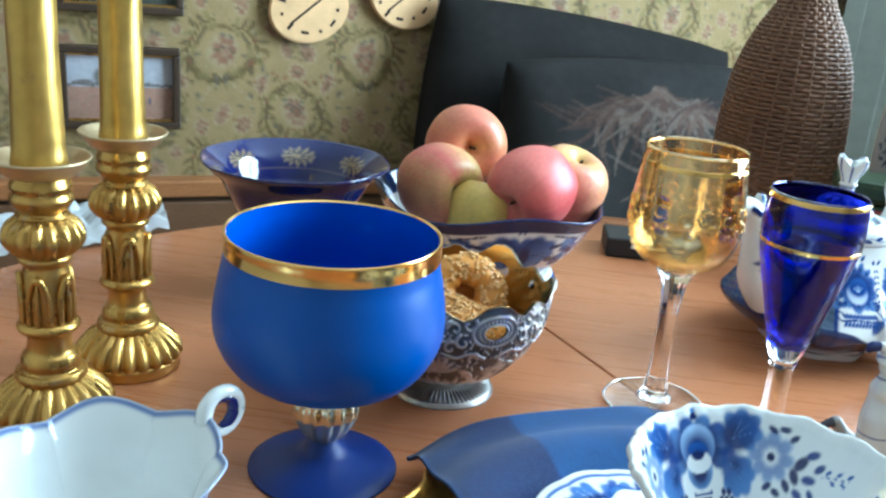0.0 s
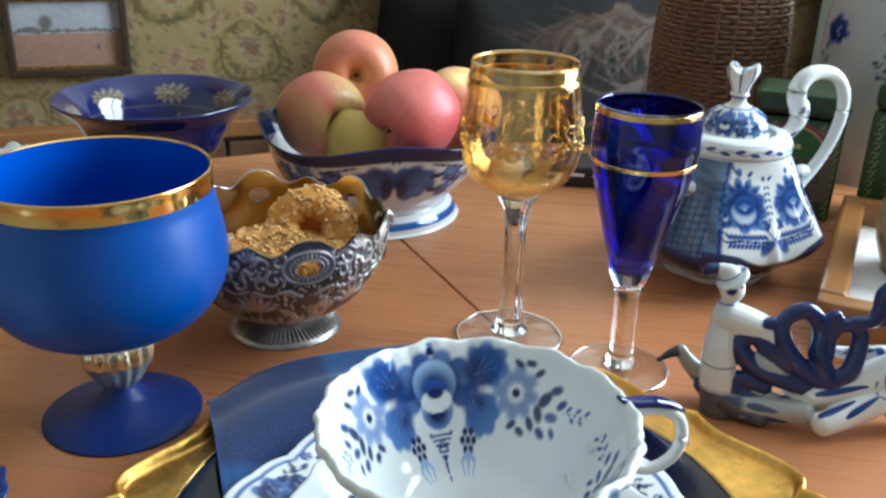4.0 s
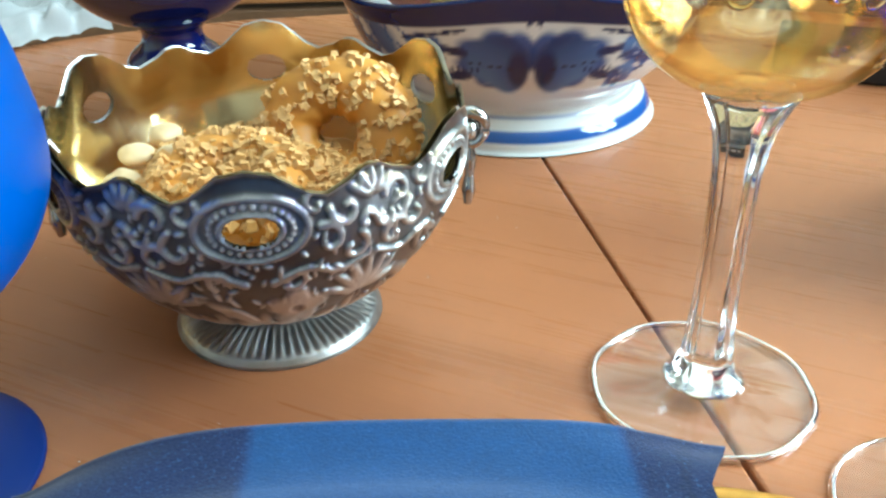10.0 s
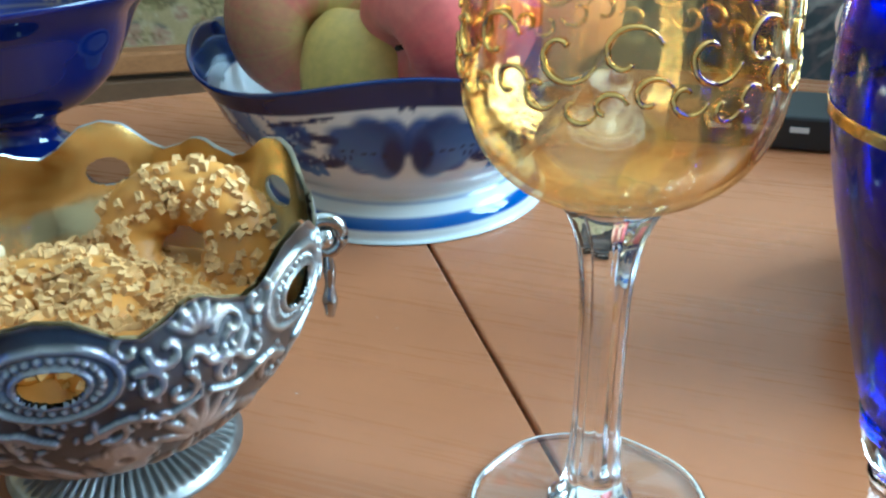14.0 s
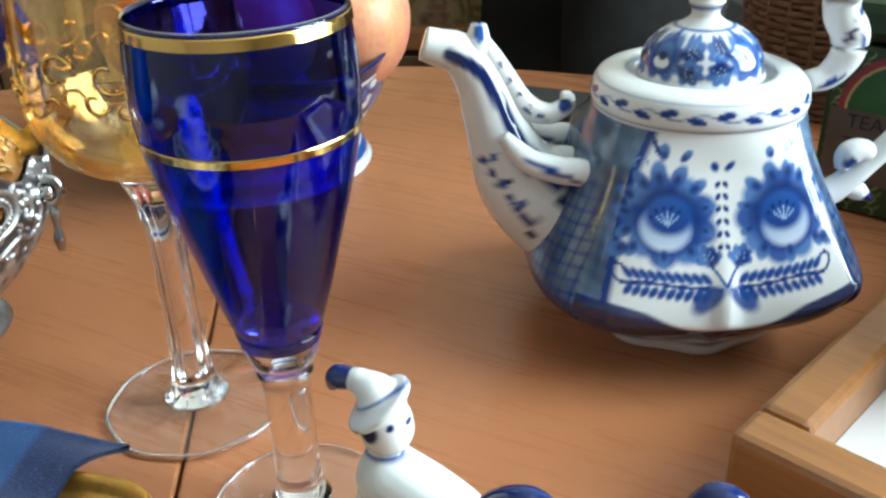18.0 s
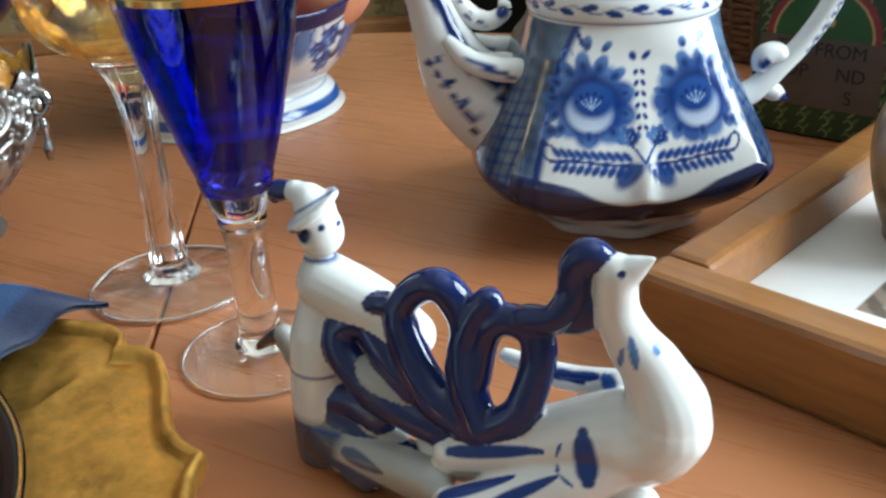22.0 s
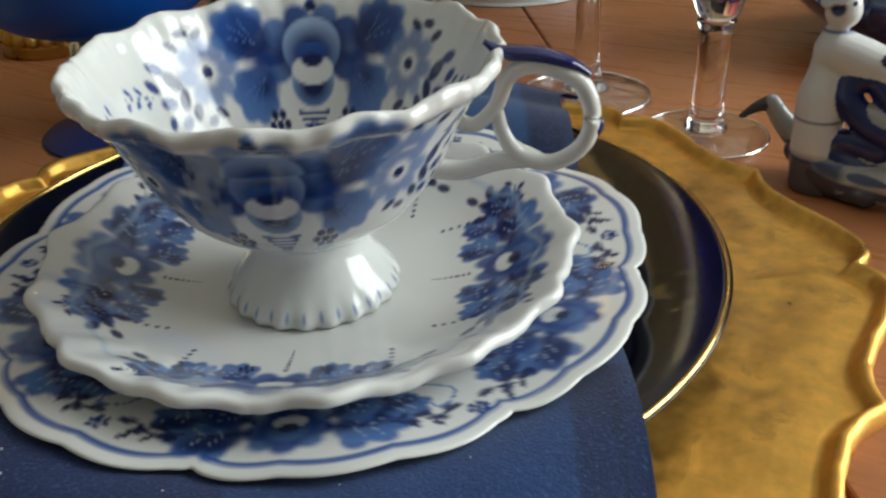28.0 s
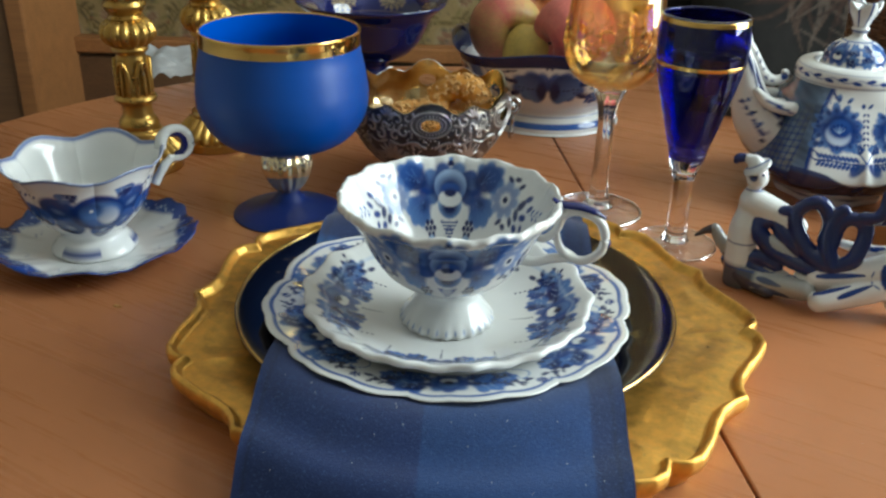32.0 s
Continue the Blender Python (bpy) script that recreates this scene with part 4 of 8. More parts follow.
# ---- glasses and bowls behind the setting ----
def build_goblet():
    g = thing("goblet", (0.2735, 0.664, 0), label="frosted cobalt glass goblet with a wide gold rim band", category="goblet")
    part("foot", lathe("foot", [(0, 0.0005), (0.039, 0.0005), (0.0398, 0.0016), (0.036, 0.0036), (0.022, 0.0078), (0.014, 0.0110), (0.010, 0.0150), (0.006, 0.0185), (0.0, 0.0185)], 96, 50), M_FROSTFOOT, g)
    part("stem_bulb", lathe("stem_bulb", [(0.0045, 0.0150), (0.0060, 0.0175), (0.0115, 0.0225), (0.0172, 0.0330), (0.0185, 0.0410), (0.0165, 0.0490), (0.0120, 0.0540), (0.0, 0.0545)], 192, 50,
                            lambda T, R, Z: (R * (1 + 0.045 * np.cos(T * 16 + Z * 30) * np.clip((R - 0.006) / 0.006, 0, 1)), Z)), M_RIBGLASS, g, "clear ribbed glass bulb with gold")
    part("gold_core", lathe("gold_core", [(0.0, 0.0200), (0.0050, 0.0220), (0.0100, 0.0320), (0.0112, 0.0410), (0.0095, 0.0485), (0.0, 0.0520)], 128, 40,
                            lambda T, R, Z: (R * (1 + 0.22 * np.cos(T * 8 + Z * 30)), Z)), M_RIMGOLD, g, "gold heart inside the ribbed bulb")
    outer = [(0.0, 0.0520), (0.016, 0.0525), (0.032, 0.0560), (0.046, 0.0622), (0.0550, 0.0715), (0.0608, 0.0840), (0.0620, 0.0965), (0.0606, 0.1080), (0.0588, 0.1180), (0.0572, 0.1250), (0.0567, 0.1312)]
    part("bowl", lathe("bowl", outer, 160, 60), M_FROST, g)
    inner = [(0.0552, 0.1405), (0.0548, 0.1300), (0.0560, 0.1190), (0.0586, 0.1060), (0.0598, 0.0960), (0.0582, 0.0850), (0.0522, 0.0730), (0.040, 0.0640), (0.022, 0.0590), (0, 0.0580)]
    part("bowl_lining", lathe("bowl_lining", inner, 128, 50), M_FROSTIN, g)
    part("rim_band", lathe("rim_band", [(0.0570, 0.1310), (0.0569, 0.1325), (0.0568, 0.1360), (0.0570, 0.1400), (0.0568, 0.1412), (0.0560, 0.1414), (0.0551, 0.1406)], 160, 30), M_RIMGOLD, g, "polished gold rim band")


M_RIBGLASS = material("gilded_clear_glass", (0.96, 0.84, 0.55), 0.10, metal=0.8, vary=0.1, scale=120, trans=0.25, ior=1.5)
build_goblet()


def build_wine_glass():
    g = thing("wine_glass", (0.4735, 0.797, 0), label="amber lustre wine glass with gilt scrollwork and faceted clear stem", category="glass", group="drinking glasses")
    facet = lambda T, R, Z: (R * (1 + 0.10 * (np.abs(np.cos(T * 4)) - 0.6) * np.clip((Z - 0.003) / 0.005, 0, 1)), Z)
    part("foot", lathe("foot", [(0, 0.0006), (0.0324, 0.0006), (0.0340, 0.0014), (0.0336, 0.0022), (0.024, 0.0034), (0.014, 0.0058), (0.0085, 0.0096)], 96, 60,
                       lambda T, R, Z: (R * (1 + 0.010 * np.cos(T * 8) * np.clip((R - 0.012) / 0.02, 0, 1)), Z + 0.0009 * (np.abs(np.cos(T * 4)) - 0.5) * np.clip((R - 0.008) / 0.010, 0, 1) * np.clip((0.034 - R) / 0.008, 0, 1))), M_FOOTGLASS, g, "clear glass foot with faceted edge")
    part("foot_edge", tube("foot_edge", [(0.0337 * (1 + 0.010 * math.cos(8 * a)) * math.cos(a), 0.0337 * (1 + 0.010 * math.cos(8 * a)) * math.sin(a), 0.0015) for a in np.linspace(0, 2 * math.pi, 97)[:-1]], [0.0010], 8, 193, True), M_CLEAR, g, "bright glass edge")
    part("stem", lathe("stem", [(0.0, 0.0045), (0.0120, 0.0052), (0.0096, 0.0076), (0.0082, 0.0120), (0.0073, 0.0185), (0.0068, 0.027), (0.0064, 0.034), (0.0062, 0.050), (0.0062, 0.068), (0.0068, 0.079), (0.0085, 0.089), (0.0115, 0.0965), (0.0122, 0.0995), (0, 0.0995)], 64, 80, facet), M_CLEAR, g, "clear faceted stem")
    prof = [(0, 0.1000), (0.012, 0.1005), (0.022, 0.1040), (0.0300, 0.1110), (0.0348, 0.1210), (0.0361, 0.1320), (0.0352, 0.1470), (0.0335, 0.1630), (0.0316, 0.1785), (0.0311, 0.1788), (0.0330, 0.1620), (0.0347, 0.1460), (0.0354, 0.1320), (0.0340, 0.1215), (0.0292, 0.1120), (0.021, 0.1058), (0.010, 0.1028), (0, 0.1025)]
    part("bowl", lathe("bowl", prof, 128, 110), M_AMBER, g)
    part("rim", tube("rim", [(0.0314 * math.cos(a), 0.0314 * math.sin(a), 0.1787) for a in np.linspace(0, 2 * math.pi, 65)[:-1]], [0.0005], 8, 129, True), M_RIMGOLD, g, "thin gold rim")
    part("gold_band", lathe("gold_band", [(0.0331, 0.1690), (0.0327, 0.1722), (0.0326, 0.1722), (0.0330, 0.1690)], 96, 8, smooth_line=False), M_RIMGOLD, g, "thin gold band")
    rr = lambda z: np.interp(z, (0.121, 0.132, 0.147, 0.163), (0.0352, 0.0365, 0.0356, 0.0339))
    for k in range(8):
        a0 = k * math.pi / 4
        for d in (1, -1):
            for (da, z0, s, turns) in ((0.17, 0.1425, 0.0068, 1.0), (0.30, 0.1350, 0.0045, 1.0), (0.08, 0.1325, 0.0040, 0.8)):
                t = np.linspace(0, 1, 12)
                an = d * (0.3 + 5.0 * t * turns)
                r = s * (1 - 0.78 * t)
                pts = [(rr(z0 + r_ * math.sin(x)) * math.cos(a0 + d * da + r_ * math.cos(x) / 0.036), rr(z0 + r_ * math.sin(x)) * math.sin(a0 + d * da + r_ * math.cos(x) / 0.036), z0 + r_ * math.sin(x)) for x, r_ in zip(an, r)]
                part("gilt_scroll", tube("gilt_scroll", pts, [0.0003, 0.0007, 0.0005], 6, 22), M_RIMGOLD, g)


build_wine_glass()


def build_flute():
    g = thing("champagne_flute", (0.5440, 0.7690, 0), label="cobalt blue glass flute with gold bands on a clear stem", category="glass", group="drinking glasses")
    part("foot", lathe("foot", [(0, 0.0006), (0.0285, 0.0006), (0.0296, 0.0012), (0.0288, 0.0020), (0.018, 0.0030), (0.0102, 0.0042)], 80, 50), M_FOOTGLASS, g, "thin clear glass foot")
    part("foot_edge", tube("foot_edge", [(0.0294 * math.cos(a), 0.0294 * math.sin(a), 0.0013) for a in np.linspace(0, 2 * math.pi, 65)[:-1]], [0.0006], 8, 129, True), M_CLEAR, g, "bright glass edge")
    part("stem", lathe("stem", [(0, 0.0036), (0.0098, 0.0042), (0.0085, 0.0075), (0.0076, 0.0120), (0.0072, 0.0300), (0.0074, 0.0504), (0.0084, 0.0569), (0, 0.0571)], 64, 60), M_CLEAR, g, "clear glass stem")
    part("clear_tip", lathe("clear_tip", [(0.0, 0.0569), (0.0075, 0.0569), (0.0110, 0.0634), (0.0128, 0.0710), (0.0118, 0.0712), (0.0, 0.0656)], 80, 30), M_CLEAR, g, "clear glass tip of the bowl")
    prof = [(0.0, 0.0667), (0.0095, 0.0672), (0.0126, 0.0720), (0.0165, 0.0839), (0.0212, 0.1015), (0.0258, 0.1185), (0.0290, 0.1340), (0.0300, 0.1443), (0.0294, 0.1557), (0.0284, 0.1655), (0.0277, 0.1656), (0.0286, 0.1552), (0.0291, 0.1443), (0.0281, 0.1345), (0.0250, 0.1195), (0.0203, 0.1025), (0.0150, 0.0855), (0.0100, 0.0767), (0, 0.0746)]
    part("bowl", lathe("bowl", prof, 128, 110, lambda T, R, Z: (R * (1 + 0.006 * np.cos(T * 5 + 40 * Z)), Z)), M_BLUEGLASS, g)
    for z0, z1 in ((0.1622, 0.1655), (0.1340, 0.1366)):
        ra, rb = np.interp((z0, z1), (0.1185, 0.134, 0.1443, 0.1557, 0.1655), (0.0264, 0.0294, 0.0304, 0.0299, 0.0288))
        part("gold_band", lathe("gold_band", [(ra, z0), (rb, z1), (rb - 0.0002, z1), (ra - 0.0002, z0)], 96, 10, smooth_line=False), M_RIMGOLD, g, "worn gold band")


build_flute()


def build_compote():
    g = thing("pedestal_bowl", (0.1855, 0.910, 0), label="glossy cobalt porcelain pedestal bowl with gilt blossoms inside", category="bowl")
    part("foot", lathe("foot", [(0, 0.001), (0.036, 0.001), (0.038, 0.004), (0.030, 0.012), (0.0235, 0.022), (0.0225, 0.030), (0.0245, 0.036), (0.0215, 0.041), (0.0160, 0.046), (0.0150, 0.052), (0.018, 0.058), (0, 0.060)], 96, 60), M_COBALT, g)

    def paint(T, A, R, Z):
        cv = Canvas(T * 0.066, A, (0.006, 0.010, 0.085), wrap=2 * math.pi * 0.066)
        per = 2 * math.pi * 0.066
        gold = (0.30, 0.22, 0.12)
        top = 0.112
        for k in range(7):
            u = per * k / 7
            cv.blob(u, top + 0.010, 0.015, 0.008, 0, (0.09, 0.075, 0.07), 0.85, 0.2)
            for j in range(9):
                a = j * 0.7
                cv.stroke([(u, top + 0.010), (u + 0.014 * math.cos(a), top + 0.010 + 0.007 * math.sin(a))], 0.0004, 0.0007, gold, 0.9, 4)
            for j in range(12):
                a = j * 0.5236
                cv.blob(u + 0.014 * math.cos(a), top + 0.010 + 0.0075 * math.sin(a), 0.0034, 0.0022, a, gold, 0.7, 0.7)
        q = cv.v
        cv.lay(np.arange(len(q)), 0.7 * np.clip(1 - np.abs(q - 0.133) / 0.0007, 0, 1), gold)
        cv.c[(A < 0.098).reshape(-1)] = (0.005, 0.009, 0.07)
        return cv.c

    prof = [(0, 0.058), (0.020, 0.058), (0.033, 0.063), (0.045, 0.074), (0.053, 0.088), (0.060, 0.101), (0.0715, 0.1115), (0.0742, 0.1145), (0.0726, 0.1150), (0.060, 0.1045), (0.0525, 0.091), (0.048, 0.082), (0.036, 0.070), (0, 0.066)]
    part("bowl", lathe("bowl", prof, 300, 150, lambda T, R, Z: (R * (1 + 0.010 * np.cos(T * 8) * np.clip((Z - 0.09) / 0.02, 0, 1)), Z), paint=paint), M_COBALTPAINT, g)


M_COBALTPAINT = material("gilt_cobalt_glaze", (0.01, 0.02, 0.17), 0.08, vary=0.1, scale=40, attr="paint", coat=0.5)
build_compote()


# ---- gilded candlesticks ----
def build_candlestick(loc, turn):
    c = thing("candlestick", (*loc, 0), turn, label="gilded carved candlestick holding a gold candle, worn at the edges", category="candlestick", group="candlesticks")
    c.scale = (1.03, 1.03, 1.02)
    lobes = lambda n, k: (lambda T, R, Z: (R * (1 + k * (np.abs(np.cos(T * n / 2)) - 0.62)), Z))
    part("base_ring", lathe("base_ring", [(0, 0.0), (0.0305, 0.0), (0.0318, 0.0025), (0.0312, 0.006), (0.0300, 0.008), (0, 0.008)], 64, 24), M_GILT, c)
    part("gadrooned_base", lathe("gadrooned_base", [(0.029, 0.0065), (0.0325, 0.0095), (0.0310, 0.0150), (0.0258, 0.0215), (0.0205, 0.0260), (0.017, 0.0280)], 220, 40, lobes(22, 0.14)), M_GILT, c)
    part("lower_mouldings", lathe("lower_mouldings", [(0.018, 0.026), (0.0195, 0.029), (0.0185, 0.0325), (0.0158, 0.0340), (0.0160, 0.0380), (0.0148, 0.0420), (0.0122, 0.0455), (0.0122, 0.0550), (0.0160, 0.0575), (0.0168, 0.0600), (0.0150, 0.0625), (0.0125, 0.0635)], 64, 60), M_GILT, c)
    part("shaft", lathe("shaft", [(0.0125, 0.0600), (0.0128, 0.075), (0.0120, 0.090), (0.0115, 0.0960), (0.0140, 0.0985), (0.0140, 0.1010), (0.0120, 0.1030)], 64, 40), M_GILT, c)
    for k in range(5):
        a = k * 2 * math.pi / 5
        pts = lambda w, r: [((r + 0.0004) * math.cos(a + w * sx), (r + 0.0004) * math.sin(a + w * sx), z) for sx, z in ((-1.0, 0.0625), (-1.0, 0.075), (-0.7, 0.084), (0.0, 0.0905), (0.7, 0.084), (1.0, 0.075), (1.0, 0.0625))]
        lf = part("carved_leaf", tube("carved_leaf", pts(0.42, 0.0130), [0.0014, 0.0017, 0.0016, 0.0022, 0.0016, 0.0017, 0.0014], 8, 40), M_GILT, c)
        part("leaf_vein", tube("leaf_vein", [(0.0138 * math.cos(a), 0.0138 * math.sin(a), z) for z in (0.0625, 0.075, 0.088)], [0.0012, 0.0016, 0.0008], 8, 12), M_GILT, lf)
    part("ribbed_knop", lathe("ribbed_knop", [(0.0120, 0.1015), (0.0165, 0.1040), (0.0202, 0.1095), (0.0205, 0.1145), (0.0178, 0.1200), (0.0135, 0.1235)], 200, 40, lobes(16, 0.15)), M_GILT, c)
    part("upper_mouldings", lathe("upper_mouldings", [(0.0125, 0.122), (0.0142, 0.1245), (0.0125, 0.1265), (0.0150, 0.1305), (0.0165, 0.1340), (0.0152, 0.1375), (0.0160, 0.1410), (0.0148, 0.1440), (0.0140, 0.1465)], 64, 50), M_GILT, c)
    part("drip_dish", lathe("drip_dish", [(0, 0.1455), (0.014, 0.1458), (0.0190, 0.1480), (0.0235, 0.1525), (0.0262, 0.1560), (0.0258, 0.1572), (0.0230, 0.1545), (0.0185, 0.1508), (0.013, 0.1495), (0, 0.1495)], 72, 50), M_SILVERGILT, c, "worn silvery drip dish")
    part("candle", lathe("candle", [(0, 0.1490), (0.0134, 0.1495), (0.0132, 0.165), (0.0125, 0.200), (0.0120, 0.240), (0.0112, 0.2435), (0.006, 0.2480), (0.0022, 0.2500), (0, 0.2502)], 64, 60,
                         lambda T, R, Z: (R * (1 + 0.012 * np.sin(T * 2 + Z * 60) + 0.008 * np.sin(T * 5 - Z * 110)), Z)), M_WAX, c, "dented gold candle")
    part("wick", tube("wick", [(0, 0, 0.249), (0.0008, 0, 0.254), (0.002, 0.0005, 0.258)], [0.0007], 6, 8), M_STALK, c, "short dark wick")
    return c


M_SILVERGILT = material("worn_silver_gilt", (0.60, 0.47, 0.27), 0.38, metal=0.8, vary=0.35, scale=90, bump=0.15, bump_scale=150)
build_candlestick((0.117, 0.754), 0.3)
build_candlestick((0.106, 0.676), 1.1)


# ---- fruit bowl with apples ----
def build_fruit_bowl():
    fb = thing("fruit_bowl", (0.3335, 1.008, 0), label="white footed porcelain bowl with blue blossoms, full of apples", category="bowl")

    def shape(T, R, Z):
        k = np.clip((Z - 0.022) / 0.05, 0, 1)
        return R * (1 + 0.045 * k * np.cos(4 * (T - radians(-66)) + np.pi)), Z + 0.004 * np.clip((Z - 0.05) / 0.03, 0, 1) * np.cos(4 * (T - radians(-66)))

    def paint(T, A, R, Z):
        per = 2 * math.pi * 0.085
        th = (T - radians(-66) + math.pi) % (2 * math.pi) - math.pi
        cv = Canvas(th * 0.085, Z, WHITE, wrap=per)
        for k in range(4):
            u = k * per / 4
            for sd in (-1, 1):
                for an, dist, ru, rv in ((1.35, 0.013, 0.0120, 0.0075), (0.95, 0.017, 0.0140, 0.0085), (0.50, 0.020, 0.0155, 0.0085), (0.10, 0.019, 0.0150, 0.0080), (-0.35, 0.015, 0.0120, 0.0070), (-0.85, 0.010, 0.0090, 0.0062)):
                    a9 = an if sd > 0 else math.pi - an
                    pu, pv = u + sd * 0.002 + dist * math.cos(a9), 0.0475 + dist * 0.72 * math.sin(a9)
                    cv.blob(pu, pv, ru, rv, a9, NAVY, 0.97, 0.28, (MID, 0))
                    cv.blob(pu + 0.002 * math.cos(a9), pv + 0.0032 * math.sin(a9 + 1.57), ru * 0.55, rv * 0.16, a9, PALE, 0.6, 0.8)
                cv.blob(u + sd * 0.0155, 0.0520, 0.0150, 0.0150, 0.5 * sd, NAVY, 0.97, 0.25, (SKY, -math.pi / 2))
                cv.blob(u + sd * 0.0120, 0.0420, 0.0100, 0.0085, 0.9 * sd, DEEP, 0.95, 0.35, (SKY, -math.pi / 2))
                cv.blob(u + sd * 0.006, 0.048, 0.0060, 0.0120, 0, NAVY, 1, 0.4)
                for j in range(5):
                    cv.blob(u + sd * (0.010 + 0.0042 * j), 0.0485 + 0.0006 * j, 0.0016, 0.0010, 0.4 * sd, (0.003, 0.004, 0.02), 0.9, 0.5)
                cv.stroke([(u + sd * 0.030, 0.0440), (u + sd * 0.042, 0.0420), (u + sd * 0.056, 0.0440)], 0.0034, 0.0012, NAVY, 0.95, 12)
                cv.stroke([(u + sd * 0.030, 0.0560), (u + sd * 0.042, 0.0580), (u + sd * 0.054, 0.0560)], 0.0030, 0.0010, NAVY, 0.9, 12)
                leaf(cv, u + sd * 0.038, 0.0515, 0.018, math.pi / 2 - sd * 1.0)
                leaf(cv, u + sd * 0.037, 0.0460, 0.017, -math.pi / 2 + sd * 1.0)
                leaf(cv, u + sd * 0.048, 0.0500, 0.013, math.pi / 2 - sd * 1.4)
                for j in range(5):
                    cv.blob(u + sd * (0.024 + 0.003 * j), 0.047, 0.0008, 0.002, 0, NAVY, 0.9, 0.5)
                    cv.blob(u + sd * (0.030 + 0.0055 * j), 0.067 - 0.0012 * j, 0.004, 0.0014, -0.35 * sd, NAVY, 1, 0.4)
                cv.stroke([(u + sd * 0.050, 0.060), (u + sd * 0.058, 0.068), (u + sd * 0.063, 0.060), (u + sd * 0.056, 0.056)], 0.0006, 0.0005, MID, 0.9, 12)
                bud_spray(cv, u + sd * 0.046, 0.050, 0.012, math.pi / 2 - sd * 1.3)
            for x, y in ((0, 0.073), (-0.0022, 0.0705), (0.0022, 0.0705)):
                cv.blob(u + x, y, 0.0014, 0.0017, 0, NAVY, 1, 0.4)
            cv.blob(u + per / 8, 0.058, 0.010, 0.017, 0, DEEP, 0.9, 0.5, (SKY, 0.2))
        zz, rr = cv.v, R.reshape(-1)
        lay = lambda lo, hi, c, a=1.0: cv.lay(np.arange(len(zz)), a * np.clip((zz - lo) / 0.0008, 0, 1) * np.clip((hi - zz) / 0.0008, 0, 1), c)
        lay(0.0765 + 0.0, 0.2, NAVY)
        lay(0.0055, 0.0115, MID)
        lay(0.0155, 0.0172, MID, 0.9)
        cv.c[(A > 0.155).reshape(-1)] = WHITE
        inner = ((A > 0.155) & (Z > 0.060)).reshape(-1)
        cv.c[inner] = NAVY
        return cv.c

    fb.scale = (1.042, 1.042, 1.0)
    prof = [(0, 0.0), (0.066, 0.0), (0.0690, 0.0020), (0.0685, 0.0070), (0.0650, 0.0120), (0.0600, 0.0165), (0.0610, 0.0205), (0.0700, 0.0290), (0.0790, 0.0400), (0.0860, 0.0530), (0.0910, 0.0660), (0.0965, 0.0770), (0.0985, 0.0800), (0.0965, 0.0805), (0.0900, 0.0690), (0.0830, 0.0540), (0.070, 0.036), (0.050, 0.026), (0, 0.023)]
    part("bowl", lathe("bowl", prof, 420, 190, shape, paint=paint), M_GLAZE, fb)


build_fruit_bowl()


def build_apple(loc, r, axis, red, yellow, seed, label):
    ap = thing("apple", loc, label=label, category="apple", group="apples in the bowl")
    rng = np.random.RandomState(seed)
    q = Vector((0, 0, 1)).rotation_difference(Vector(axis))
    ap.rotation_mode = "QUATERNION"
    ap.rotation_quaternion = q

    def shape(T, R, Z):
        return R * (1 + 0.018 * np.cos(5 * T + seed) * np.clip(-Z / r + 0.3, 0, 1) + 0.012 * np.cos(T + seed)), Z

    def paint(T, A, R, Z):
        k = np.clip(0.55 + 0.35 * np.sin(T * 2 + seed) * np.cos(T + 2 * seed) - 0.55 * np.clip(1 - R / (r * 0.55), 0, 1) + 0.3 * (Z / r - 0.1) * np.cos(seed), 0, 1)
        streak = 0.5 + 0.5 * np.sin(T * 37 + 3 * np.sin(T * 11 + seed)) * np.sin(T * 53 + seed)
        speck = np.sin(T * 71 + 5 * np.sin(Z / r * 23)) * np.sin(Z / r * 61 + 4 * np.sin(T * 17))
        k = np.clip(k + 0.12 + 0.26 * (streak - 0.5) + 0.10 * speck, 0, 1)[..., None]
        c = np.array(yellow) * (1 - k) + np.array(red) * k
        return c.reshape(-1, 3)

    prof = [(0.0, 0.62), (0.04, 0.63), (0.12, 0.73), (0.25, 0.86), (0.45, 0.93), (0.72, 0.84), (0.95, 0.52), (1.02, 0.10), (0.97, -0.32), (0.80, -0.68), (0.55, -0.88), (0.33, -0.93), (0.20, -0.88), (0.10, -0.80), (0, -0.78)]
    part("flesh", lathe("flesh", [(a * r, b * r) for a, b in prof], 120, 90, shape, paint=paint), M_APPLE, ap)
    part("stalk", tube("stalk", [(0, 0, 0.60 * r), (0.03 * r, 0, 0.75 * r), (0.08 * r, 0.02 * r, 0.86 * r)], [0.0012, 0.0010, 0.0014], 8, 10), M_STALK, ap, "short brown stalk")
    cal = bmesh.new()
    for k in range(5):
        a = k * 1.2566
        for sx in (0,):
            v = [cal.verts.new((0.02 * r * math.cos(a - 1), 0.02 * r * math.sin(a - 1), -0.80 * r)), cal.verts.new((0.11 * r * math.cos(a), 0.11 * r * math.sin(a), -0.87 * r)), cal.verts.new((0.02 * r * math.cos(a + 1), 0.02 * r * math.sin(a + 1), -0.80 * r)), cal.verts.new((0.05 * r * math.cos(a), 0.05 * r * math.sin(a), -0.78 * r))]
            cal.faces.new(v[:3])
            cal.faces.new((v[0], v[2], v[3]))
    part("calyx", cal, M_STALK, ap, "dark dried calyx")


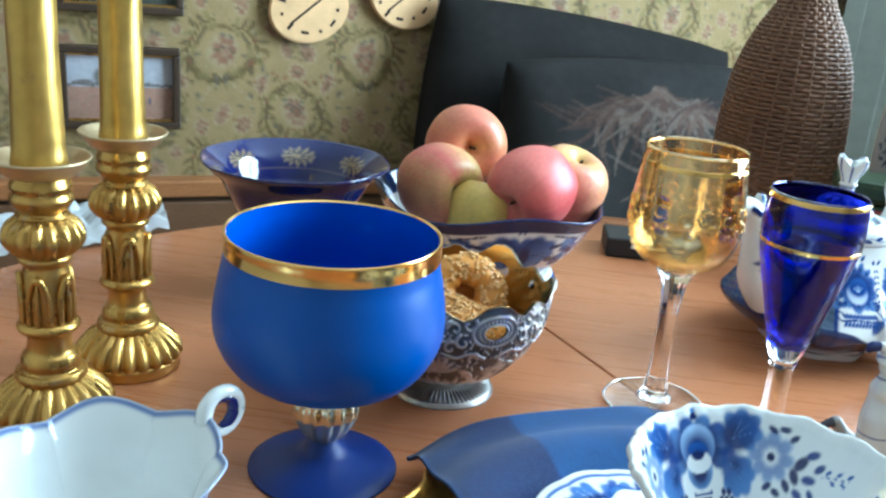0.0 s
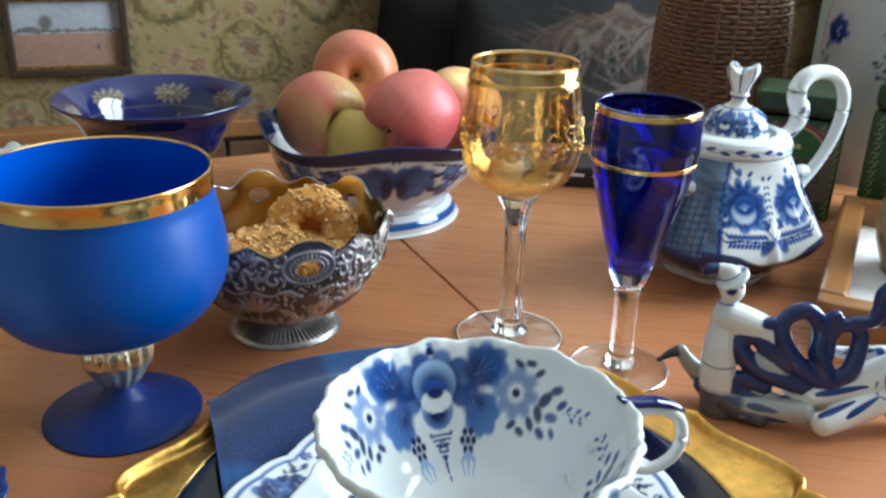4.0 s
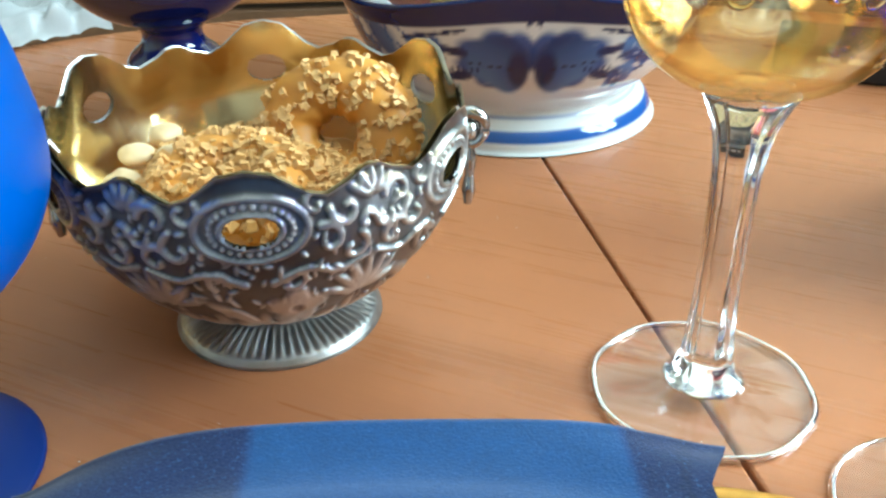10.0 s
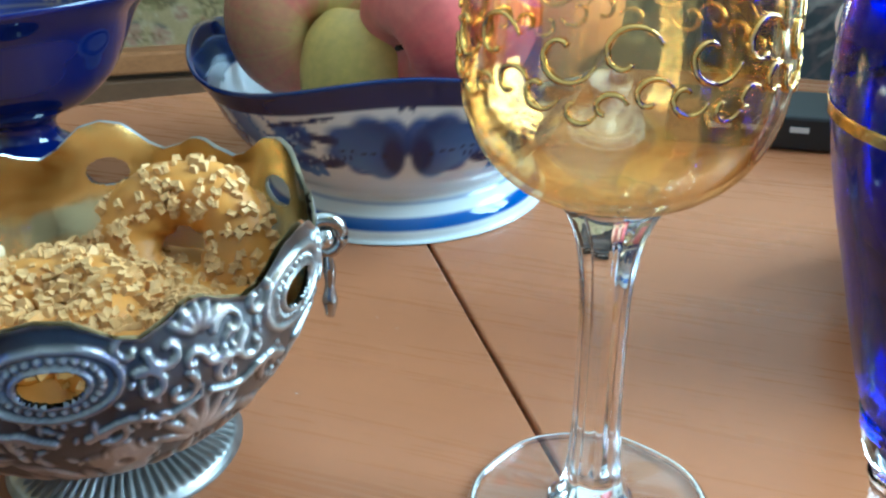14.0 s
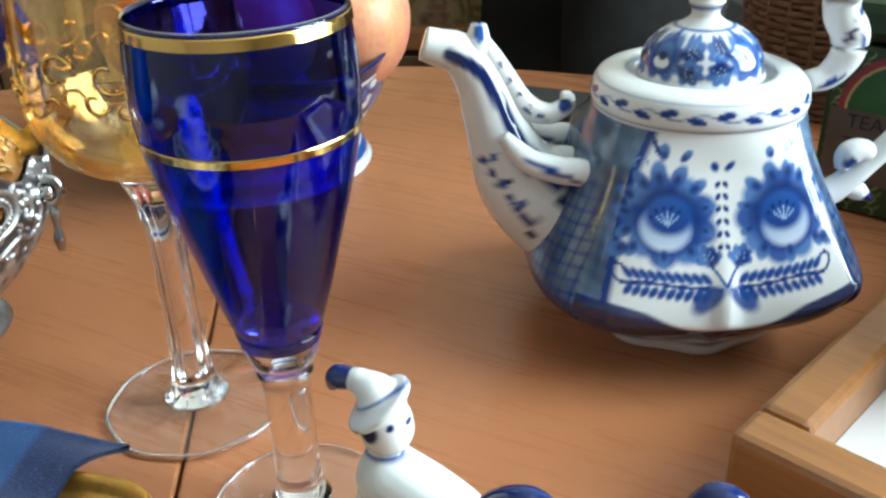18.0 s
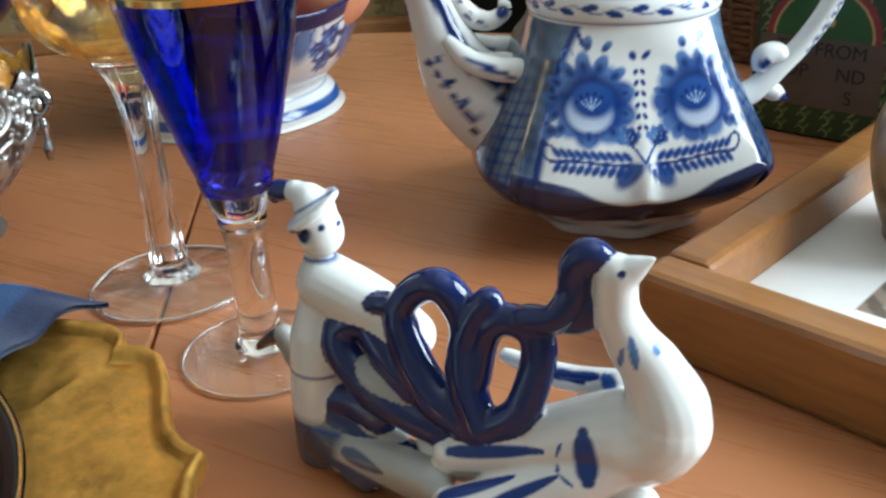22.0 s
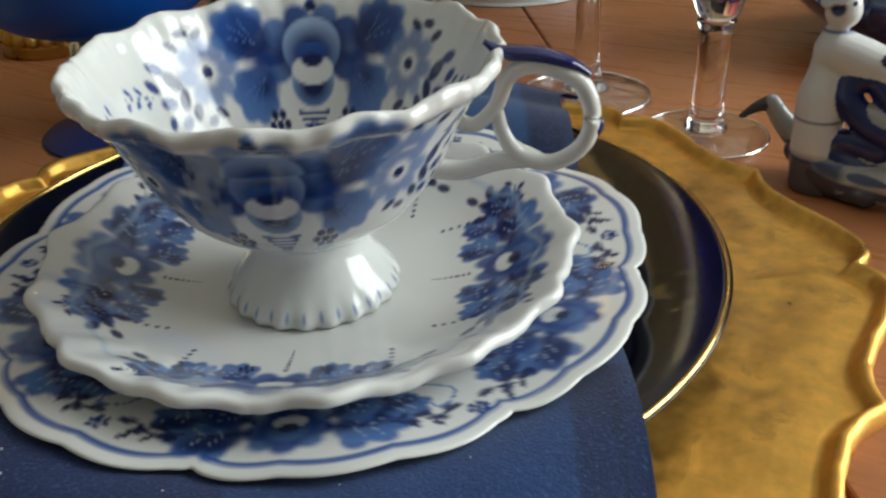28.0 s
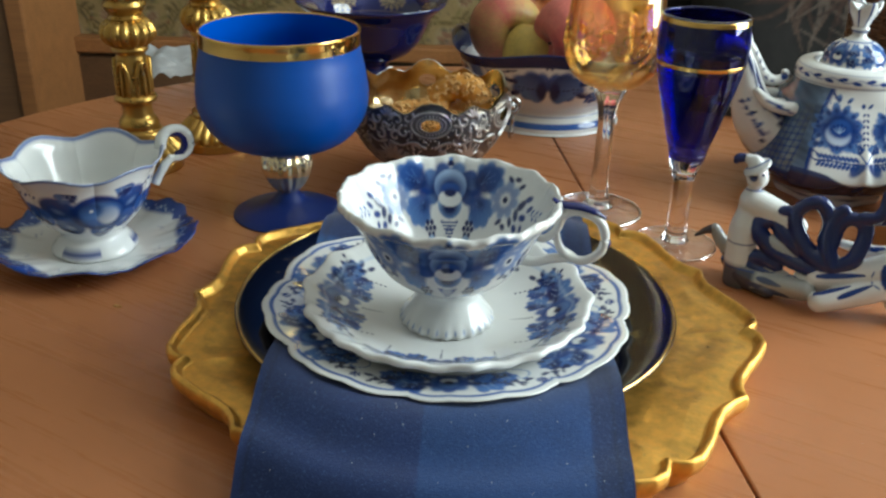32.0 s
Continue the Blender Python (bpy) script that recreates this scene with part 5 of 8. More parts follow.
RED, PINK, YEL, GRN, ORA = (0.56, 0.085, 0.085), (0.64, 0.20, 0.15), (0.66, 0.46, 0.13), (0.52, 0.46, 0.13), (0.64, 0.30, 0.11)
build_apple((0.309, 1.042, 0.1130), 0.0365, (0.25, -0.92, 0.12), (0.56, 0.17, 0.10), ORA, 1, "orange-red apple on top of the pile")
build_apple((0.2935, 0.987, 0.0875), 0.0355, (0.66, -0.74, 0.02), (0.54, 0.13, 0.10), GRN, 2, "red and green apple in the fruit bowl")
build_apple((0.3747, 0.9710, 0.0972), 0.0359, (-0.50, -0.70, -0.30), RED, PINK, 3, "deep red apple resting on the bowl rim")
build_apple((0.404, 1.020, 0.0890), 0.0350, (0.3, -0.2, 0.9), PINK, YEL, 4, "yellow and pink apple in the fruit bowl")
build_apple((0.333, 0.968, 0.0700), 0.0290, (0.1, 0.3, 0.95), YEL, (0.60, 0.45, 0.08), 5, "yellow apple below the red ones")


# ---- silver bowl with nut biscuits ----
def silver_rim(T):
    ph = np.abs((T - radians(-58) + np.pi / 6) % (np.pi / 3) - np.pi / 6) / (np.pi / 6)
    return np.interp(ph, (0, 0.2, 0.45, 0.6, 0.8, 0.92, 1.0), (0.0775, 0.0762, 0.0702, 0.0685, 0.0706, 0.0727, 0.0731))


def build_silver_bowl():
    sb = thing("silver_bowl", (0.3270, 0.7820, 0), label="tarnished embossed silver bowl with pierced wavy rim and gilt lining", category="bowl")
    sb.scale.z = 1.115
    nu, nv = 900, 170
    th = np.linspace(0, 2 * np.pi, nu, endpoint=False)
    line = curve_through([(0.012, 0.0120), (0.0240, 0.0128), (0.0360, 0.0170), (0.0480, 0.0262), (0.0582, 0.0390), (0.0643, 0.0520), (0.0660, 0.0620), (0.0657, 0.0750)], nv)
    T = np.broadcast_to(th[:, None], (nu, nv))
    k = np.clip((line[:, 1] - 0.045) / 0.030, 0, 1)
    top = silver_rim(th)
    Z = np.where(k[None] > 0, 0.045 + k[None] * (top[:, None] - 0.045), line[None, :, 1])
    R = np.broadcast_to(line[None, :, 0], (nu, nv)).copy() + 0.0016 * k[None] ** 2 * np.cos(6 * (T - radians(-58)))
    per = 2 * math.pi * 0.062
    cv = Canvas(T * 0.062, Z, (0, 0, 0), wrap=per)
    one = (1.0, 1.0, 1.0)
    rng = random.Random(5)
    meds = [(radians(-58) + i * math.pi / 3) * 0.062 for i in range(6)]

    def spiral(u, v, s, d, a0, w):
        t = np.linspace(0, 1, 10)
        a = a0 + d * 5.0 * t
        r = s * (1 - 0.8 * t)
        cv.stroke(list(zip(u + r * np.cos(a), v + r * np.sin(a))), w, w * 0.7, one, 1, 20)

    for u in meds:
        for d in (-1, 1):
            spiral(u + d * 0.0165, 0.0665, 0.0046, d, 0.6, 0.0011)
            spiral(u + d * 0.0190, 0.0560, 0.0050, -d, 2.0, 0.0012)
            spiral(u + d * 0.0245, 0.0635, 0.0046, d, 3.0, 0.0012)
            spiral(u + d * 0.0260, 0.0520, 0.0048, -d, 1.0, 0.0012)
            spiral(u + d * 0.0100, 0.0455, 0.0044, d, 4.0, 0.0011)
            spiral(u + d * 0.0300, 0.0585, 0.0030, d, 0.0, 0.0010)
            cv.stroke([(u + d * 0.004, 0.0440), (u + d * 0.014, 0.0480), (u + d * 0.022, 0.0450), (u + d * 0.031, 0.0480)], 0.0015, 0.0008, one, 1, 12)
        for i in range(5):
            a = math.pi / 2 + (i - 2) * 0.5
            cv.blob(u + 0.0325 + 0.0045 * math.cos(a), 0.0640 + 0.0055 * math.sin(a), 0.0045, 0.0015, a, one, 1, 0.6)
        for i in range(7):
            a = math.pi / 2 + (i - 3) * 0.42
            cv.blob(u + 0.0325 + 0.0075 * math.cos(a), 0.0320 + 0.0085 * math.sin(a), 0.0085, 0.0021, a, one, 1, 0.55)
        for i in range(5):
            a = i * 1.2566 + 0.3
            cv.blob(u + 0.0105 + 0.0055 * math.cos(a), 0.0310 + 0.0050 * math.sin(a), 0.0062, 0.0050, a, one, 0.85, 0.45)
        cv.blob(u + 0.0105, 0.0310, 0.0030, 0.0026, 0, (0.2, 0.2, 0.2), 1, 0.6)
        cv.stroke([(u - 0.010, 0.0300), (u - 0.004, 0.0240), (u + 0.004, 0.0215)], 0.0030, 0.0010, one, 0.9, 10)
        cv.blob(u - 0.0130, 0.0320, 0.0080, 0.0030, -0.5, one, 0.9, 0.6)
        for i in range(4):
            cv.blob(u - 0.026 + 0.0165 * i, 0.0205, 0.0070, 0.0052, 0.2 * i, one, 0.9, 0.5)
            cv.blob(u - 0.018 + 0.0165 * i, 0.0235, 0.0030, 0.0065, 0.0, one, 0.9, 0.6)
            cv.blob(u - 0.026 + 0.0165 * i, 0.0152, 0.0060, 0.0020, 0.0, one, 0.8, 0.6)
        for i in range(46):
            cv.blob(u + rng.uniform(-0.032, 0.032), rng.uniform(0.018, 0.040), rng.uniform(0.0014, 0.0032), 0.0010, rng.uniform(0, 3), one, 0.7, 0.6)
        for i in range(60):
            cv.blob(u + rng.uniform(-0.032, 0.032), rng.uniform(0.040, 0.070), rng.uniform(0.0012, 0.0026), 0.0009, rng.uniform(0, 3), one, 0.8, 0.6)
        cv.blob(u, 0.0615, 0.0165, 0.0105, 0, (0.25, 0.25, 0.25), 1, 0.15)
        t = np.linspace(0, 2 * math.pi, 25)
        cv.stroke(list(zip(u + 0.0140 * np.cos(t), 0.0615 + 0.0092 * np.sin(t))), 0.0010, 0.0010, one, 1, 50)
        for i in range(26):
            a = i * 2 * math.pi / 26
            cv.blob(u + 0.0102 * math.cos(a), 0.0615 + 0.0068 * math.sin(a), 0.0010, 0.0010, 0, one, 1, 0.6)
        cv.stroke(list(zip(u + 0.0078 * np.cos(t), 0.0615 + 0.0050 * np.sin(t))), 0.0007, 0.0007, one, 1, 40)
    H = cv.c[:, 0].reshape(nu, nv)
    edge = np.exp(-((top[:, None] - Z) / 0.0010) ** 2)
    H = np.maximum(H, edge)
    fine = 0.12 * np.sin(T * 520) * np.sin(Z * 8000)
    Ro = R + 0.0014 * H + 0.0003 * fine
    du = ((T[..., None] * 0.062 - np.array(meds)) + per / 2) % per - per / 2
    hole = (np.min((du / 0.0066) ** 2, -1) + ((Z - 0.0615) / 0.0041) ** 2) < 1
    col = np.array((0.17, 0.172, 0.18)) * (1 - np.clip(H * 1.25, 0, 1)[..., None]) + np.array((0.58, 0.575, 0.56)) * np.clip(H * 1.25, 0, 1)[..., None]
    # wall colour turns redder and warmer towards the base
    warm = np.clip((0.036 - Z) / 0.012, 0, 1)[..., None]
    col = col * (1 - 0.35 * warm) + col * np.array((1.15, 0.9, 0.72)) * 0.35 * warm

    def shell(name, RR, colour, mat, flip):
        P = np.stack([RR * np.cos(T), RR * np.sin(T), Z], -1)
        me = grid_mesh(name, P[::-1] if flip else P, True, False, colour[::-1] if flip else colour)
        h = hole[::-1] if flip else hole
        bm = bmesh.new()
        bm.from_mesh(me)
        flat = h.reshape(-1)
        bm.verts.ensure_lookup_table()
        bmesh.ops.delete(bm, geom=[v for v in bm.verts if flat[v.index]], context="VERTS")
        bm.to_mesh(me)
        bm.free()
        return part(name, me, mat, sb)

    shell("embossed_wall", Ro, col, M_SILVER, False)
    shell("gilt_lining", R - 0.0006, np.ones_like(col), M_BOWLGILT, True)
    flute = lambda TT, RR, ZZ: (RR, ZZ * (1 + 0.10 * np.cos(TT * 64) * np.clip((RR - 0.022) / 0.004, 0, 1) * np.clip((0.034 - RR) / 0.002, 0, 1)))
    white = lambda TT, A, RR, ZZ: np.tile(np.array((0.46, 0.45, 0.43)), (TT.size, 1))
    part("foot", lathe("foot", [(0, 0.0), (0.0335, 0.0), (0.0352, 0.0012), (0.0350, 0.0028), (0.0330, 0.0036), (0.0240, 0.0062), (0.0185, 0.0078), (0.0175, 0.0098), (0.0200, 0.0125), (0.0240, 0.0132), (0, 0.0140)], 512, 60, flute, paint=white), M_SILVER, sb)
    for a in (radians(33), radians(213)):
        c, s = math.cos(a), math.sin(a)
        at = lambda r, t, z: (r * c - t * s, r * s + t * c, z)
        h = part("ring_handle", tube("ring_handle", [at(0.0630, 0, 0.059), at(0.067, 0, 0.0635), at(0.0725, 0, 0.0620), at(0.0735, 0, 0.0570), at(0.0695, 0, 0.0535), at(0.0655, 0, 0.0555)], [0.0015, 0.0022, 0.0022, 0.0020, 0.0018, 0.0012], 10, 36), M_SILVERPLAIN, sb, "scrolled silver handle")
        part("boss", lathe("boss", [(0, -0.003), (0.0026, -0.002), (0.0034, 0.0005), (0.0022, 0.0030), (0, 0.0034)], 16, 14), M_SILVERPLAIN, h).location = at(0.0682, 0, 0.0580)
        part("drop", tube("drop", [at(0.0688, 0, 0.0535), at(0.0690, 0, 0.0475), at(0.0686, 0, 0.0415), at(0.0680, 0, 0.0335)], [0.0014, 0.0022, 0.0015, 0.0026, 0.0014], 10, 26), M_SILVERPLAIN, h, "hanging silver leaf drop")


M_SILVERPLAIN = material("bright_silver", (0.56, 0.55, 0.53), 0.22, metal=1.0, vary=0.5, scale=160, rough_vary=0.1)
build_silver_bowl()


def nut_pieces(rng, places, size):
    """Chopped nuts: small uneven chips set at places with normals."""
    verts, faces = [], []
    for p, n in places:
        s = size * rng.uniform(0.6, 1.25)
        u = Vector((rng.uniform(-1, 1), rng.uniform(-1, 1), rng.uniform(-1, 1))).normalized()
        v = n.cross(u).normalized()
        u = v.cross(n)
        b = len(verts)
        for su, sv, h in ((-1, -0.7, -0.3), (1, -0.8, -0.3), (0.8, 0.8, -0.3), (-0.9, 0.7, -0.3), (-0.7, -0.6, 0.85), (0.7, -0.5, 1.0), (0.6, 0.6, 0.9), (-0.6, 0.5, 1.05)):
            j = rng.uniform(0.75, 1.2)
            verts.append(tuple(p + (u * su * j + v * sv * j * 0.8) * s + n * h * s))
        faces += [(b + 4, b + 5, b + 6, b + 7), (b, b + 1, b + 5, b + 4), (b + 1, b + 2, b + 6, b + 5), (b + 2, b + 3, b + 7, b + 6), (b + 3, b, b + 4, b + 7)]
    me = bpy.data.meshes.new("chopped_nuts")
    me.from_pydata(verts, [], faces)
    me.update()
    return me


def build_biscuits():
    rng = random.Random(11)
    O = Vector((0.3270, 0.7820, 0.0062))

    def ring(loc, axis, R, r, label, squash=0.8):
        b = thing("ring_biscuit", loc, label=label, category="biscuit", group="biscuits in the silver bowl")
        b.rotation_mode = "QUATERNION"
        b.rotation_quaternion = Vector((0, 0, 1)).rotation_difference(Vector(axis))
        th = np.linspace(0, 2 * np.pi, 56, endpoint=False)
        ph = np.linspace(0, 2 * np.pi, 28, endpoint=False)
        T, Pp = np.meshgrid(th, ph, indexing="ij")
        rr = r * (1 + 0.05 * np.sin(5 * T + 1) + 0.04 * np.sin(9 * T + 3 * Pp))
        P = np.stack([(R + rr * np.cos(Pp)) * np.cos(T), (R + rr * np.cos(Pp)) * np.sin(T), squash * rr * np.sin(Pp)], -1)
        part("dough", grid_mesh("dough", P, True, True), M_BISCUIT, b)
        places = []
        for _ in range(270):
            a, p = rng.uniform(0, 2 * math.pi), rng.uniform(-0.35, 2.35)
            n = Vector((math.cos(p) * math.cos(a), math.cos(p) * math.sin(a), math.sin(p))).normalized()
            places.append((Vector(((R + r * math.cos(p)) * math.cos(a), (R + r * math.cos(p)) * math.sin(a), squash * r * math.sin(p))), n))
        nuts = part("nut_coating", nut_pieces(rng, places, 0.0019), M_NUT, b, "pale chopped nuts", smooth=False)
        nuts["kind"] = "stuff"

    ring(O + Vector((0.0090, 0.0330, 0.0500)), (0.26, -0.80, 0.54), 0.0180, 0.0110, "ring biscuit crusted with chopped nuts, leaning on the rim")
    ring(O + Vector((-0.004, -0.014, 0.0495)), (0.05, -0.10, 1.0), 0.0160, 0.0105, "ring biscuit crusted with chopped nuts, lying flat")
    ring(O + Vector((0.024, -0.012, 0.0450)), (-0.3, 0.1, 1.0), 0.0150, 0.0095, "ring biscuit under the others")
    for k, (x, y, z, s) in enumerate(((-0.043, -0.012, 0.0525, 0.0090), (-0.034, -0.029, 0.0520, 0.0085), (-0.020, -0.040, 0.0520, 0.0090), (-0.046, 0.006, 0.0520, 0.0085), (-0.030, -0.010, 0.0540, 0.0075), (-0.006, -0.045, 0.0500, 0.0075))):
        b = thing("pale_biscuit", O + Vector((x, y, z)), label="thin pale uneven nut slice", category="biscuit", group="pale biscuits")
        bm = bmesh.new()
        bmesh.ops.create_icosphere(bm, subdivisions=3, radius=s * 0.64)
        for v in bm.verts:
            v.co *= 1 + 0.32 * noise.noise(v.co * 170 + Vector((k * 3.1, 0, 0)))
            v.co.z *= 0.55
        bmesh.ops.rotate(bm, verts=bm.verts, matrix=Matrix.Rotation(0.35 * math.sin(k * 2.3), 3, "X") @ Matrix.Rotation(k * 1.1, 3, "Z"))
        part("dough", bm, M_PALE, b)
    heap = thing("nut_crumbs", O, label="loose chopped nuts over the biscuits", category="nuts", kind="stuff")
    bm = bmesh.new()
    bmesh.ops.create_uvsphere(bm, u_segments=40, v_segments=20, radius=1.0)
    for v in bm.verts:
        v.co = Vector((v.co.x * 0.052, v.co.y * 0.052, 0.036 + v.co.z * 0.013))
        v.co.z += 0.003 * noise.noise(v.co * 90)
    part("heap", bm, M_BISCUIT, heap)
    places = []
    for _ in range(430):
        a, r = rng.uniform(0, 6.283), 0.040 * math.sqrt(rng.random())
        places.append((Vector((r * math.cos(a), r * math.sin(a) - 0.004, 0.0555 - 3.5 * r * r - 0.25 * max(0.0, r * math.cos(a - 0.6) - 0.005) + rng.uniform(-0.001, 0.001))), Vector((rng.uniform(-0.4, 0.4), rng.uniform(-0.4, 0.4), 1)).normalized()))
    part("chips", nut_pieces(rng, places, 0.0020), M_NUT, heap, smooth=False)


build_biscuits()


# ---- the second cup ----
def build_side_cup():
    sc = thing("side_saucer", (0.2070, 0.5380, 0), label="white saucer with a ruffled cobalt-painted rim", category="saucer")

    def shape(T, R, Z):
        k = np.clip((R - 0.035) / 0.03, 0, 1)
        return R * (1 + 0.055 * (np.abs(np.cos(T * 4 + 0.4)) ** 0.7 - 0.65) * k + 0.012 * np.cos(T * 24) * k), Z + (0.0022 * np.cos(T * 8 + 0.8) + 0.0006 * np.cos(T * 24)) * k

    def paint(T, A, R, Z):
        per = 2 * math.pi * 0.055
        cv = Canvas(T * 0.055, R, WHITE, wrap=per)
        for k in range(8):
            u = per * k / 8
            cv.blob(u, 0.063, 0.021, 0.0125, 0, MID, 1, 0.3, (DEEP, 1.57))
            for j in range(6):
                for i in range(2):
                    cv.blob(u - 0.012 + 0.005 * j, 0.058 + 0.005 * i, 0.0017, 0.0012, 0.5, PALE, 0.9, 0.5)
            for j in range(6):
                cv.blob(u + 0.010 + 0.0026 * j, 0.046 - 0.0012 * (j % 3), 0.0013, 0.0006, 0.4, MID, 0.9, 0.5)
        q = (0.0655 * (1 + 0.055 * (np.abs(np.cos(T * 4 + 0.4)) ** 0.7 - 0.65) + 0.012 * np.cos(T * 24)) - R).reshape(-1)
        band = 0.0085 + 0.0022 * np.sin(T.reshape(-1) * 16) + 0.0010 * np.sin(T.reshape(-1) * 43)
        cv.lay(np.arange(len(q)), 0.97 * np.clip((band - q) / 0.0016, 0, 1), (0.012, 0.050, 0.25))
        for k in range(40):
            for i in range(2):
                cv.blob(per * (k + 0.5 * i) / 40, 0.0565 + 0.0035 * i, 0.0014, 0.0009, 0.5, PALE, 0.9, 0.5)
        cv.lay(np.arange(len(q)), np.clip(1 - np.abs(q) / 0.0012, 0, 1), NAVY)
        cv.c[(A > 0.0705).reshape(-1)] = WHITE
        return cv.c

    dish, rim, foot = lathe("side_saucer",  [(0, 0.0045), (0.020, 0.0045), (0.035, 0.0060), (0.050, 0.0095), (0.0645, 0.0150), (0.0655, 0.0140), (0.050, 0.0070), (0.032, 0.0020), (0.026, 0.0), (0, 0.001)], 480, 110, shape, paint=paint, cuts=(0.36, 0.53))
    part("saucer_dish", dish, M_GLAZE, sc)
    part("ruffled_rim", rim, M_GLAZE, sc, "ruffled rim banded in cobalt")
    part("underside", foot, M_GLAZE, sc, "plain white underside")

    cp = thing("side_cup", (0.2080, 0.5360, 0.0052), radians(57), label="white porcelain cup with wavy rim, blue roses and a ring handle", category="cup")
    cp.scale.z = 0.92

    def lob(T):
        return np.abs(np.cos(T * 3)) ** 0.8 - 0.68

    def cshape(T, R, Z):
        k = np.clip((Z - 0.015) / 0.05, 0, 1)
        f = np.clip((0.012 - Z) / 0.01, 0, 1)
        return R * (1 + 0.075 * lob(T) * k + 0.05 * lob(T) * f), Z + 0.0026 * np.cos(T * 6) * np.clip((Z - 0.045) / 0.022, 0, 1) ** 1.5

    def cpaint(T, A, R, Z):
        per = 2 * math.pi * 0.040
        cv = Canvas(T * 0.040, Z, WHITE, wrap=per)
        for k in range(3):
            u = per * (k + 0.5) / 3 - 0.02
            for sd, x, y, r, d2 in ((1, 0.022, 0.049, 0.0120, NAVY), (-1, 0.024, 0.048, 0.0125, NAVY), (1, 0.019, 0.034, 0.0095, DEEP), (-1, 0.020, 0.033, 0.0105, NAVY), (1, 0.035, 0.041, 0.0095, DEEP), (-1, 0.038, 0.040, 0.0095, DEEP), (1, 0.003, 0.0275, 0.0105, NAVY)):
                cv.blob(u + sd * x, y, r * 1.1, r * 0.95, 0.4 * sd, d2, 1, 0.22, (MID, 1.57))
                cv.blob(u + sd * x, y - r * 0.1, r * 0.45, r * 0.22, 0.5 * sd, PALE, 0.45, 0.8)
            cv.blob(u, 0.0430, 0.0180, 0.0160, 0, DEEP, 1, 0.15, (NAVY, -1.57))
            cv.blob(u + 0.002, 0.0415, 0.0150, 0.0125, 0, MID, 1, 0.3, (SKY, 1.57))
            cv.blob(u + 0.006, 0.0405, 0.0085, 0.0095, 0.4, WHITE, 0.97, 0.3, (SKY, 1.57))
            cv.blob(u - 0.004, 0.0455, 0.0088, 0.0080, 0, NAVY, 1, 0.4, (SKY, -1.57))
            cv.blob(u - 0.004, 0.0455, 0.0016, 0.0016, 0, WHITE, 0.9, 0.5)
            leaf(cv, u + 0.012, 0.054, 0.014, 0.9, NAVY)
            leaf(cv, u - 0.012, 0.054, 0.014, 2.2, NAVY)
            for j in range(5):
                cv.blob(u + 0.030 + 0.004 * j, 0.0560 + 0.001 * (j % 2), 0.0026, 0.0012, 0.8, DEEP, 0.95, 0.4)
        for k in range(24):
            cv.blob(per * k / 24, 0.0645 - 0.002 * (k % 2), 0.0016, 0.0009, 0.5, DEEP, 0.9, 0.5)
        zz = cv.v
        rim = 0.0708 + 0.0026 * np.cos(T.reshape(-1) * 6)
        cv.lay(np.arange(len(zz)), np.clip(1 - np.abs(zz - rim) / 0.0022, 0, 1), MID)
        cv.lay(np.arange(len(zz)), 0.95 * np.clip(1 - np.abs(zz - 0.006) / 0.0045, 0, 1) * (0.5 + 0.5 * np.sign(np.cos(T.reshape(-1) * 3))), DEEP)
        ins = (A > 0.098).reshape(-1) & (zz < rim - 0.003)
        cv.c[ins] = WHITE
        return cv.c

    prof = [(0, 0.003), (0.020, 0.0025), (0.0265, 0.0), (0.0280, 0.0030), (0.0245, 0.0085), (0.0205, 0.0130), (0.0225, 0.0180), (0.0300, 0.0260), (0.0370, 0.0370), (0.0415, 0.0500), (0.0455, 0.0620), (0.0505, 0.0705), (0.0510, 0.0715), (0.0495, 0.0715), (0.0440, 0.0630), (0.0395, 0.0510), (0.0345, 0.0380), (0.0270, 0.0280), (0.018, 0.0225), (0, 0.0205)]
    part("bowl", lathe("bowl", prof, 480, 200, cshape, paint=cpaint), M_GLAZE, cp)
    hl = part("ring_handle", tube("ring_handle", [(0.0500, 0, 0.0700), (0.0520, 0, 0.0780), (0.0570, 0, 0.0830), (0.0640, 0, 0.0830), (0.0690, 0, 0.0780), (0.0700, 0, 0.0700), (0.0660, 0, 0.0630), (0.0590, 0, 0.0610), (0.0545, 0, 0.0625)], [0.0040, 0.0040, 0.0036, 0.0034, 0.0034, 0.0034, 0.0032, 0.0030, 0.0022], 14, 60, flat=1.0), M_WHITE, cp, "white ring handle, cobalt inside")
    part("blue_lining", tube("blue_lining", [(0.0560, 0, 0.0790), (0.0600, 0, 0.0805), (0.0640, 0, 0.0795), (0.0668, 0, 0.0755), (0.0672, 0, 0.0700), (0.0645, 0, 0.0655), (0.0595, 0, 0.0640)], [0.0015, 0.0031, 0.0032, 0.0032, 0.0032, 0.0030, 0.0015], 10, 40), M_COBALT, hl, "cobalt stripe")
    part("lower_branch", tube("lower_branch", [(0.0585, 0, 0.0615), (0.0530, 0, 0.0580), (0.0480, 0, 0.0500), (0.0440, 0, 0.0430)], [0.0024, 0.0032, 0.0030, 0.0034], 12, 26), M_WHITE, hl)


build_side_cup()


# ---- the teapot ----
def coords(me):
    co = np.empty(len(me.vertices) * 3, np.float32)
    me.vertices.foreach_get("co", co)
    return co.reshape(-1, 3).astype(float)


def square_round(ph, p):
    return 1 / (np.abs(np.cos(ph)) ** p + np.abs(np.sin(ph)) ** p) ** (1 / p)


